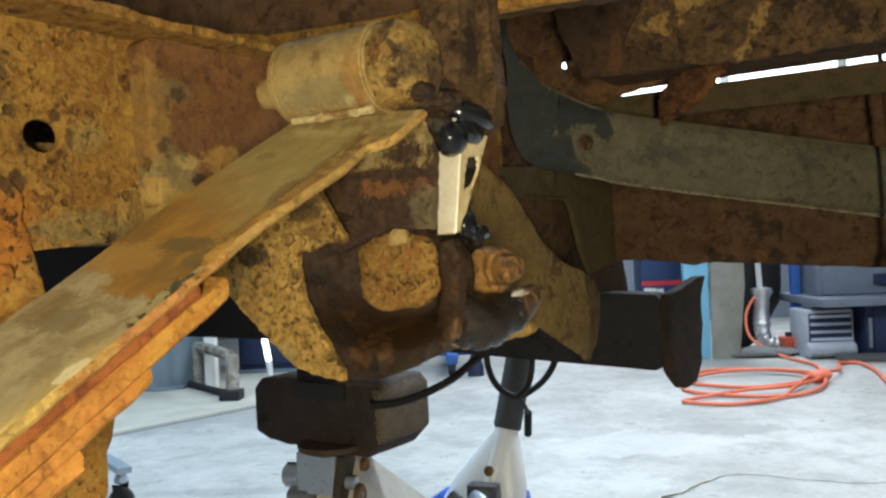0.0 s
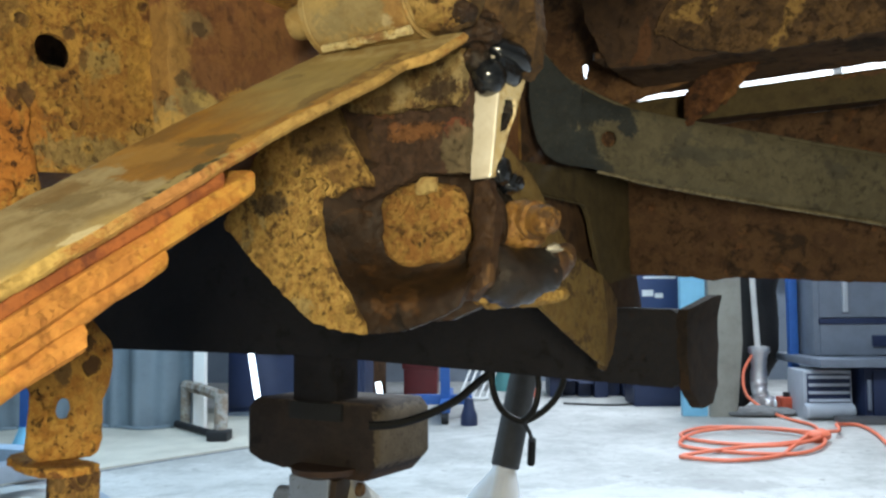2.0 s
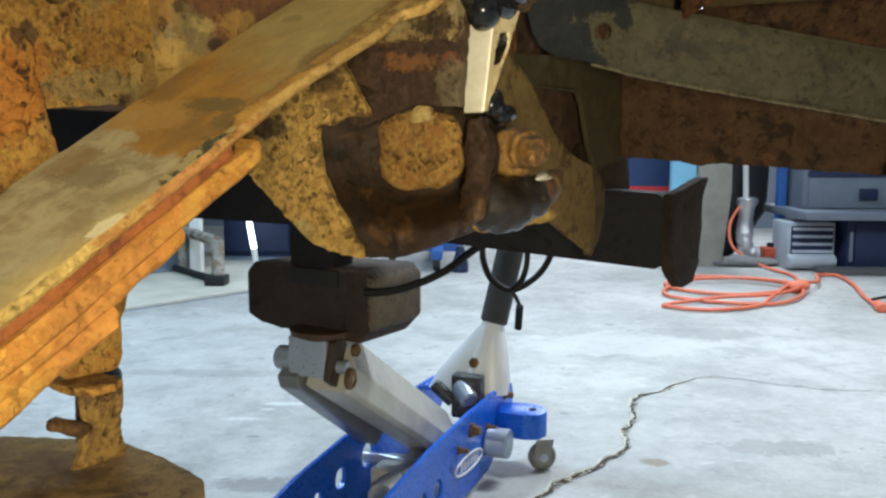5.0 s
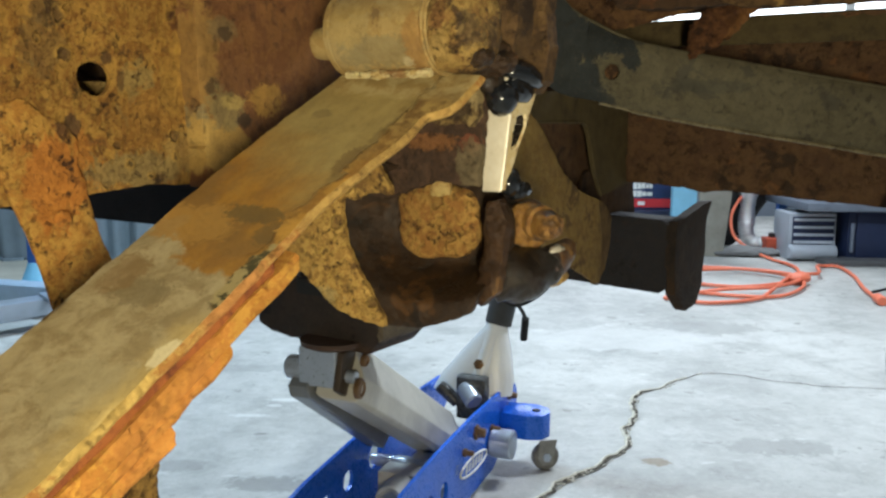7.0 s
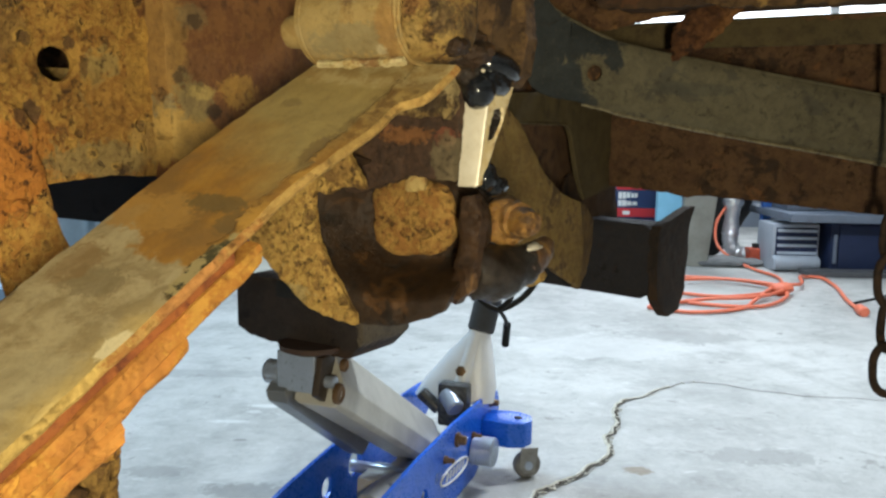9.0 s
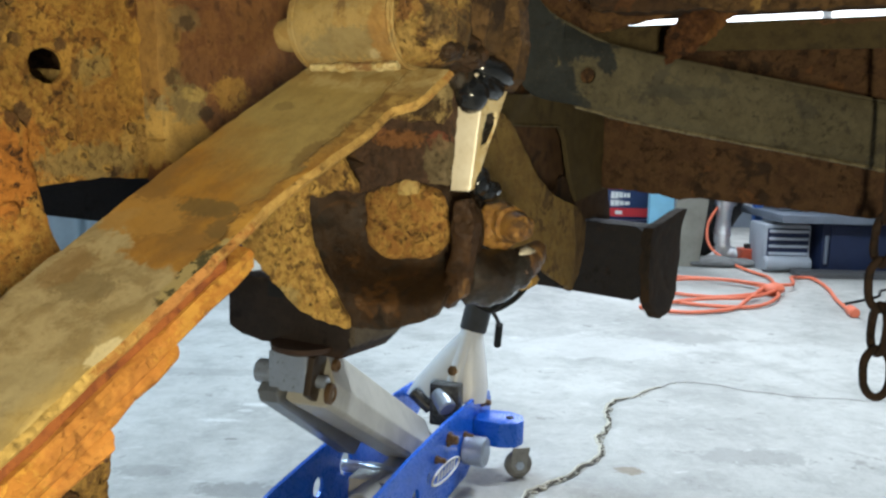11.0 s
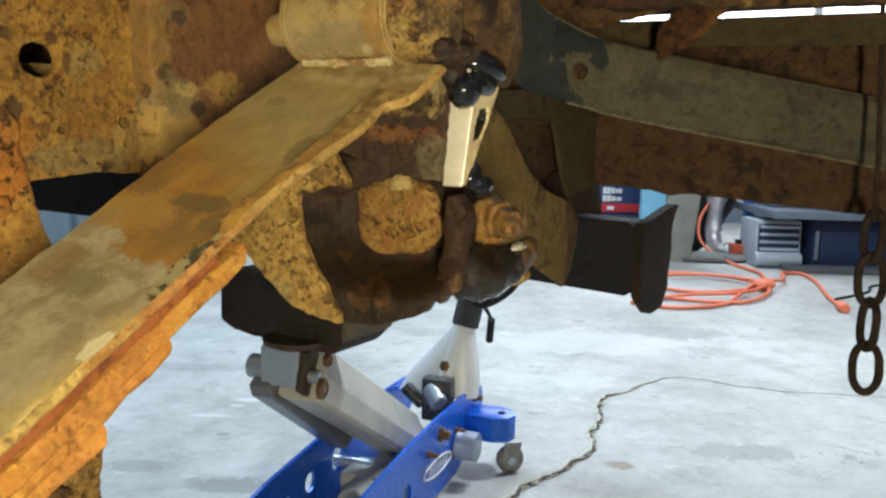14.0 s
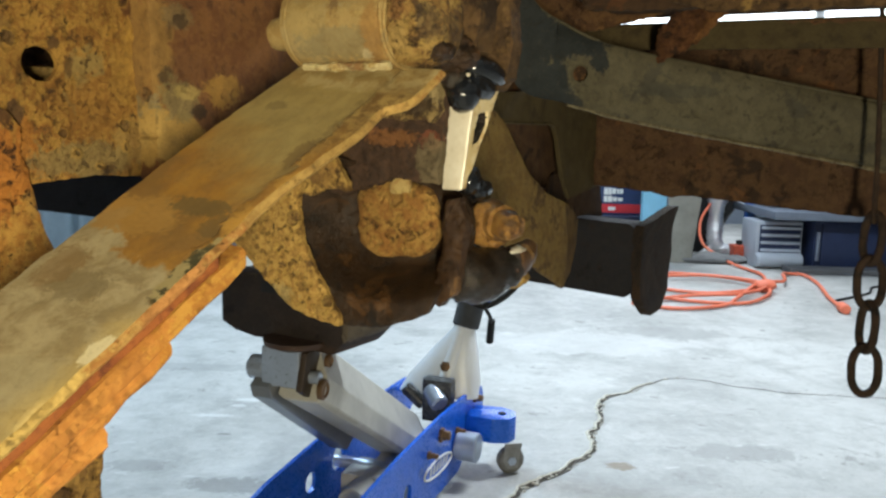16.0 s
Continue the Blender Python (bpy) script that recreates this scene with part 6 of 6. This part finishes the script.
def foil_duct():
    t = thing("pole_with_duct", "white pole set in crinkled foil ducting", "pole", G)
    part("pole", rod((1.70, 5.2, 0.33), (1.655, 5.2, 1.25), 0.016, 16), WHITE, t)
    bm = bmesh.new()
    pts = smooth_path([(1.705, 5.2, 0.36), (1.70, 5.2, 0.20), (1.70, 5.19, 0.11), (1.73, 5.17, 0.055), (1.80, 5.13, 0.045)], 10)
    cable(pts, 0.046, 18, bm=bm, amp=0.012)
    part("duct", bm, FOIL, t, "crinkled silver foil duct")
    part("cuff", lathe([(0, 0.05), (0.02, 0.062), (0.045, 0.058), (0.05, 0.04)], Matrix.Translation((1.705, 5.2, 0.33)), 18, 0.006, 40), FOIL, t)
    m = thing("rag_heap", "grey rag heap under the foil duct", "rags", G)
    part("rag", lump((1.62, 5.02, 0.02), (0.24, 0.10, 0.028), 0.015, 14, 3), plain("grey_rag", (0.16, 0.16, 0.16), 0.9, 0, 0.5, 12), m)
    c = thing("red_canister", "small red canister on the floor", "canister", G)
    part("body", box((1.765, 5.03, 0.0), (1.865, 5.13, 0.10), 0.012), plain("orange_red_paint", (0.45, 0.07, 0.03), 0.5, 0, 0.4, 30), c)
    part("cap", rod((1.815, 5.08, 0.10), (1.815, 5.08, 0.125), 0.022), RUBBER, c)


def workbench():
    t = thing("louvred_heater", "grey louvred shop heater on the floor", "heater", G)
    part("case", box((1.825, 4.86, 0.0), (2.09, 5.10, 0.265), 0.012), plain("pale_grey_enamel", (0.42, 0.46, 0.52), 0.4, 0.1, 0.2, 10), t)
    # flat dark panel behind the louvres; the recess's shade is its colour
    part("grille_shade_panel", box((1.845, 4.852, 0.085), (2.075, 4.868, 0.245), 0.002), NAVY, t, "dark panel for the shaded grille recess")
    for k in range(4):
        part("louvre", box((1.85, 4.842, 0.095 + 0.042 * k), (2.07, 4.858, 0.111 + 0.042 * k), 0.004), plain("louvre_enamel", (0.50, 0.55, 0.62), 0.35, 0.2, 0.2, 10) if k == 0 else bpy.data.materials["louvre_enamel"], t)
    part("base_roll", rod((1.82, 4.83, 0.05), (2.08, 4.83, 0.05), 0.042, 16, bevel=0.01), bpy.data.materials["pale_grey_enamel"], t)
    b = thing("workbench", "grey steel workbench with a dark blue cabinet below", "workbench", G)
    part("top", box((1.86, 4.70, 0.29), (4.2, 5.4, 0.335), 0.006), GREY, b)
    part("cabinet", box((2.12, 4.78, 0.0), (4.1, 5.35, 0.285), 0.006), NAVY, b, "dark blue cabinet")
    part("door", box((2.16, 4.768, 0.02), (2.75, 4.782, 0.27), 0.004), NAVY, b)
    part("hinge", rod((2.14, 4.77, 0.06), (2.14, 4.77, 0.22), 0.010), GREY, b)
    part("plinth", box((1.95, 4.64, 0.0), (4.15, 4.78, 0.03), 0.004), plain("dark_grey_plinth", (0.10, 0.10, 0.105), 0.7, 0, 0.4, 10), b)
    c = thing("tool_chest", "grey steel tool chest standing on the workbench", "tool chest", G)
    part("body", box((1.93, 4.95, 0.335), (4.0, 5.35, 1.30), 0.01), GREY, c)
    part("drawer", box((1.96, 4.938, 0.34), (3.9, 4.952, 0.515), 0.005), GREY, c)
    # a solid dark strip, the gap's shade put in as colour
    part("gap", box((1.955, 4.93, 0.515), (3.9, 4.955, 0.545), 0.002), NAVY, c, "dark strip for the shaded gap under the lid")
    part("door", box((1.96, 4.935, 0.55), (3.9, 4.952, 1.25), 0.006), GREY, c)
    part("door_handle", box((2.08, 4.915, 0.58), (2.11, 4.936, 0.80), 0.006), plain("bright_handle", (0.5, 0.53, 0.57), 0.4, 0.4, 0.1, 10), c)
    part("latch", box((2.24, 4.92, 0.39), (2.34, 4.94, 0.45), 0.004), NAVY, c)
    k = thing("blue_upright", "dark blue painted steel upright", "upright", G)
    part("post", box((1.865, 5.14, 0.0), (1.915, 5.19, 1.3), 0.004), BLUE_DARK, k)
    d = thing("black_bag", "black sack slumped against a board", "sack", G)
    part("sack", lump((1.68, 5.42, 0.62), (0.22, 0.10, 0.62), 0.04, 5, 7), RUBBER, d)


def cartons():
    t = thing("printed_carton", "blue and red printed carton with white lettering", "carton", G)
    part("box", box((1.06, 5.5, 0.215), (1.325, 5.75, 0.82), 0.004), plain("dark_blue_print", (0.02, 0.045, 0.13), 0.45, 0, 0.2, 10), t)
    part("red_band", box((1.0605, 5.4945, 0.230), (1.324, 5.4992, 0.285)), plain("red_print", (0.62, 0.03, 0.04), 0.5, 0, 0.1, 10), t, "red printed band")
    for x0, x1, z0, z1 in ((1.075, 1.098, 0.345, 0.388), (1.102, 1.122, 0.345, 0.388), (1.126, 1.150, 0.350, 0.385), (1.156, 1.172, 0.352, 0.380), (1.176, 1.196, 0.352, 0.380), (1.075, 1.096, 0.298, 0.336), (1.100, 1.128, 0.298, 0.336), (1.132, 1.158, 0.302, 0.330), (1.164, 1.195, 0.304, 0.326), (1.105, 1.150, 0.244, 0.268), (1.10, 1.30, 0.79, 0.805), (1.09, 1.16, 0.68, 0.72), (1.17, 1.22, 0.67, 0.70)):
        part("print_bar", box((x0, 5.4935, z0), (x1, 5.4985, z1)), WHITE, t, "white printed bar")
    part("red_edge", box((1.0605, 5.4945, 0.402), (1.324, 5.4992, 0.430)), bpy.data.materials["red_print"], t)
    s = thing("storage_tote", "dark storage tote under the carton", "tote", G)
    part("tub", box((1.02, 5.46, 0.0), (1.36, 5.8, 0.20), 0.015), NAVY, s)
    part("lid", box((1.01, 5.45, 0.19), (1.37, 5.81, 0.214), 0.006), NAVY, s)
    c = thing("blue_upright_board", "light blue painted upright panel", "panel", G)
    part("panel", box((1.205, 5.0, 0.0), (1.345, 5.05, 1.25), 0.004), CYAN, c)
    b = thing("leaning_board", "weathered grey board standing on end", "board", G)
    part("board", prism([(1.345, 0.0), (1.495, 0.0), (1.535, 0.42), (1.53, 1.1), (1.352, 1.1)], plane("V", 4.99), 0.035, 0.004), BOARD, b)


def left_side():
    t = thing("hanging_tarp", "grey tarp hanging in folds to the floor", "tarp", G)
    bm = bmesh.new()
    prev = None
    for k in range(161):
        x = -3.4 + 1.96 * k / 160
        y = 4.55 + 0.05 * math.sin(x * 19 + 1.2 * math.sin(x * 5)) + 0.025 * math.sin(x * 41)
        col = [bm.verts.new((x + 0.01 * math.sin(z * 5 + x * 9), y + 0.02 * math.sin(z * 3 + x * 7), z)) for z in (0.012, 0.2, 0.45, 0.8, 1.2, 1.6)]
        if prev:
            for a in range(5):
                bm.faces.new((prev[a], col[a], col[a + 1], prev[a + 1]))
        prev = col
    part("cloth", bm, CURTAIN, t)
    part("hem", cable([(-3.4 + 0.04 * k, 4.535 + 0.05 * math.sin((-3.4 + 0.04 * k) * 19 + 1.2 * math.sin((-3.4 + 0.04 * k) * 5)), 0.018) for k in range(50)], 0.011, 8), CURTAIN, t, "rolled hem along the floor")
    p = thing("white_post", "white painted square post", "post", G)
    part("post", box((-1.432, 4.53, 0.0), (-1.374, 4.59, 2.9), 0.004), plain("gloss_white_paint", (0.85, 0.85, 0.83), 0.35, 0, 0.1, 10), p)
    b = thing("steel_trestle", "low rusty white steel trestle", "trestle", G)
    worn = rust("worn_white_steel", (0.36, 0.33, 0.30), (0.26, 0.20, 0.15), (0.06, 0.045, 0.035), seed=61.0, size=6)
    part("top_rail", cable(smooth_path([(-1.50, 4.62, 0.225), (-1.35, 4.42, 0.225), (-1.19, 4.20, 0.215)], 3), 0.030, 8), worn, b)
    part("leg", rod((-1.185, 4.19, 0.225), (-1.18, 4.17, 0.05), 0.032, 10), worn, b)
    part("leg", rod((-1.49, 4.60, 0.225), (-1.49, 4.60, 0.02), 0.03, 10), worn, b)
    part("foot_rail", rod((-1.53, 4.58, 0.03), (-1.17, 4.15, 0.03), 0.018, 10), RUBBER, b)
    part("foot", box((-1.23, 4.10, 0.012), (-1.13, 4.20, 0.06), 0.01), RUBBER, b)
    n = thing("navy_cabinet", "dark navy steel cabinet behind the axle", "cabinet", G)
    part("body", box((-1.40, 5.06, 0.03), (-0.60, 5.5, 1.4), 0.01), NAVY, n)
    part("door", box((-1.38, 5.045, 0.06), (-1.01, 5.06, 1.35), 0.006), NAVY, n)
    part("door", box((-1.00, 5.045, 0.06), (-0.62, 5.06, 1.35), 0.006), NAVY, n)
    part("plinth", box((-1.42, 5.02, 0.0), (-0.58, 5.5, 0.03), 0.003), GREY, n)
    part("hose", cable(smooth_path([(-1.40, 5.03, 0.44), (-1.33, 5.03, 0.395), (-1.2, 5.03, 0.385), (-1.05, 5.03, 0.37)], 6), 0.012, 8), GREY, n, "grey hose on the cabinet front")
    tube = glowing("lit_tube", (0.75, 0.9, 1.0), 4.0)
    for a, c in (((-1.232, 4.9, 0.43), (-1.176, 4.88, 0.10)), ((-0.507, 4.9, 0.21), (-0.48, 4.88, 0.06))):
        l = thing("lit_tube_lamp", "lit white tube lamp leaning on the cabinet", "tube lamp", G, "leaning tube lamps")
        part("tube", rod(a, c, 0.017, 12), tube, l)
        part("cap", rod(c, (c[0] + 0.008, c[1], 0.012), 0.018, 12), WHITE, l)


def engine_stand():
    t = thing("engine_stand", "blue steel engine stand with black casters", "engine stand", G)
    part("upright", box((-0.162, 4.98, 0.08), (-0.108, 5.03, 0.95), 0.006), BLUE_DARK, t)
    part("base_beam", box((-0.42, 5.02, 0.07), (0.02, 5.08, 0.125), 0.006), BLUE_DARK, t)
    part("leg", box((-0.16, 4.72, 0.06), (-0.10, 5.6, 0.11), 0.006), BLUE_DARK, t)
    for x, y in ((-0.13, 4.74), (-0.40, 5.05), (0.0, 5.05)):
        part("caster", rod((x - 0.02, y, 0.032), (x + 0.02, y, 0.032), 0.032, 18, bevel=0.005), RUBBER, t)
    c = thing("blue_jack_stand", "dark blue bottle-shaped stand on the floor", "stand", G)
    part("body", lathe([(0, 0.045), (0.05, 0.045), (0.09, 0.03), (0.14, 0.022), (0.145, 0.01)], Matrix.Translation((0.0, 4.7, 0)), 18), NAVY, c)
    r = thing("red_crate", "red plastic crate against the back", "crate", G)
    part("tub", box((-0.45, 6.0, 0.0), (-0.22, 6.3, 0.22), 0.012), RED, r)
    part("rim", box((-0.46, 5.99, 0.20), (-0.21, 6.31, 0.235), 0.006), RED, r)
    w = thing("brown_drum", "dark brown drum beside the crate", "drum", G)
    part("drum", rod((-0.75, 6.2, 0.0), (-0.75, 6.2, 0.6), 0.16, 28, bevel=0.01), RUST_FAR, w)
    g = thing("wire_rack", "pale wire rack lying tilted", "rack", G)
    for k in range(5):
        part("bar", rod((-0.07 + 0.045 * k, 5.8, 0.02), (0.02 + 0.045 * k, 5.95, 0.22), 0.008, 8), WHITE, g)
    part("rail", rod((-0.08, 5.8, 0.02), (0.13, 5.8, 0.02), 0.008, 8), WHITE, g)
    part("rail", rod((0.01, 5.95, 0.22), (0.22, 5.95, 0.22), 0.008, 8), WHITE, g)
    e = thing("teal_bin", "teal bin at the back wall", "bin", G)
    part("bin", lathe([(0, 0.10), (0.3, 0.13), (0.31, 0.12)], Matrix.Translation((0.27, 6.5, 0)), 24), plain("teal_plastic", (0.10, 0.30, 0.30), 0.5, 0, 0.3, 10), e)
    h = thing("red_hose", "red hose looped on the floor", "hose", G)
    part("hose", cable(smooth_path([(0.42, 5.9, 0.2), (0.46, 5.85, 0.09), (0.38, 5.75, 0.015), (0.30, 5.85, 0.015), (0.36, 6.0, 0.12)], 8), 0.014, 8), CORD, h)
    rng = random.Random(9)
    for k in range(9):
        x = 0.55 + 0.10 * k
        b = thing("parts_tray", "dark blue parts tray against the back", "tray", G, "dark parts trays")
        hgt = rng.uniform(0.10, 0.26)
        part("tub", box((x, 5.95 + rng.uniform(0, 0.2), 0), (x + 0.09, 6.35, hgt), 0.008), NAVY, b)
        part("rim", box((x - 0.004, 5.94, hgt * 0.92), (x + 0.094, 6.36, hgt), 0.004), GREY if k % 3 == 0 else NAVY, b)
    i = thing("cable_run", "thin black cable lying on the floor", "cable", G)
    part("cable", cable(smooth_path([(0.6, 5.6, 0.006), (0.9, 5.5, 0.006), (1.15, 5.62, 0.006)], 8), 0.007, 6), RUBBER, i)
    j = thing("black_floor_cable", "thin black cable along the workbench", "cable", G)
    part("cable", cable(smooth_path([(1.85, 3.9, 0.006), (2.1, 4.1, 0.006), (2.25, 4.3, 0.006), (2.6, 4.3, 0.006)], 8), 0.006, 6), RUBBER, j)


def hoist():
    t = thing("engine_hoist", "blue and silver engine hoist leg with casters", "engine hoist", G)
    part("leg", box((-0.05, -0.05, 0.06), (0.05, 0.90, 0.13), 0.006, m=Matrix.Translation((-1.60, 3.25, 0)) @ Matrix.Rotation(radians(75), 4, "Z")), plain("pale_blue_steel", (0.40, 0.52, 0.66), 0.35, 0.2, 0.3, 10), t)
    part("cross_leg", box((-0.05, -1.0, 0.055), (0.05, 0.05, 0.115), 0.006, m=Matrix.Translation((-1.53, 3.10, 0)) @ Matrix.Rotation(radians(-38), 4, "Z")), plain("silver_steel", (0.42, 0.47, 0.54), 0.35, 0.5, 0.3, 10), t)
    part("caster_arm", box((-0.020, -0.88, 0.108), (0.020, 0.022, 0.127), 0.004, m=Matrix.Translation((-0.993, 2.440, 0)) @ Matrix.Rotation(radians(-141), 4, "Z")), bpy.data.materials["silver_steel"], t)
    part("mast", box((-1.80, 3.50, 0.12), (-1.735, 3.565, 1.6), 0.006), BLUE_DARK, t, "blue mast")
    part("mast_foot", lathe([(0, 0.09), (0.04, 0.07), (0.10, 0.045), (0.12, 0.04)], Matrix.Translation((-1.77, 3.53, 0.05)), 20), CYAN, t)
    part("caster_mount", lathe([(0, 0.012), (0.004, 0.019), (0.012, 0.020), (0.020, 0.016), (0.030, 0.012)], Matrix.Translation((-0.997, 2.434, 0.080)), 18), STEEL, t)
    for y in (2.408, 2.456):
        part("caster_fork", prism([(-1.006, 0.030), (-0.990, 0.028), (-0.983, 0.082), (-1.012, 0.084)], plane("V", y), 0.003, 0.001), RUBBER, t, "black caster fork")
    wheel = part("caster", rod((-0.996, 2.418, 0.0345), (-0.996, 2.448, 0.0345), 0.0345, 26, bevel=0.008), RUBBER, t, "black rubber caster")
    part("axle_cap", rod((-0.996, 2.402, 0.0345), (-0.996, 2.462, 0.0345), 0.007, 12), STEEL, wheel)
    part("caster", rod((-2.03, 2.98, 0.045), (-1.99, 2.98, 0.045), 0.045, 22, bevel=0.006), RUBBER, t)


def back_glow_panes():
    # glowing panes added so that the background behind the gaps is bright
    w = thing("glow_panes", "added glowing panes for the bright back wall", "window", G, kind="structure")
    pane = glowing("glow_pane", (0.86, 0.93, 1.0), 3.0)
    for k in range(5):
        part("pane", box((0.25 + 0.95 * k, 7.17, 1.12), (1.13 + 0.95 * k, 7.18, 2.78)), pane, w)
        part("mullion", box((1.13 + 0.95 * k, 7.14, 1.08), (1.20 + 0.95 * k, 7.20, 2.80), 0.004), WHITE, w)
    part("sill", box((0.15, 7.12, 1.06), (5.0, 7.20, 1.12), 0.004), WHITE, w)
    s = thing("shelf_row", "shelf of coloured cans below the glowing panes", "shelf", G)
    part("board", box((0.3, 6.95, 1.00), (4.8, 7.12, 1.03), 0.004), BOARD, s)
    for x, mat_, r, h in ((1.05, RED, 0.05, 0.14), (1.6, WHITE, 0.06, 0.10), (2.3, CYAN, 0.06, 0.16), (2.7, WHITE, 0.05, 0.12), (3.2, RED, 0.05, 0.12)):
        c = thing("paint_can", "coloured paint can on the shelf", "can", G, "cans on the shelf")
        part("can", rod((x, 7.03, 1.03), (x, 7.03, 1.03 + h), r, 20, bevel=0.004), mat_, c)


crack_dirt()
extension_cord()
foil_duct()
workbench()
cartons()
left_side()
engine_stand()
hoist()
back_glow_panes()
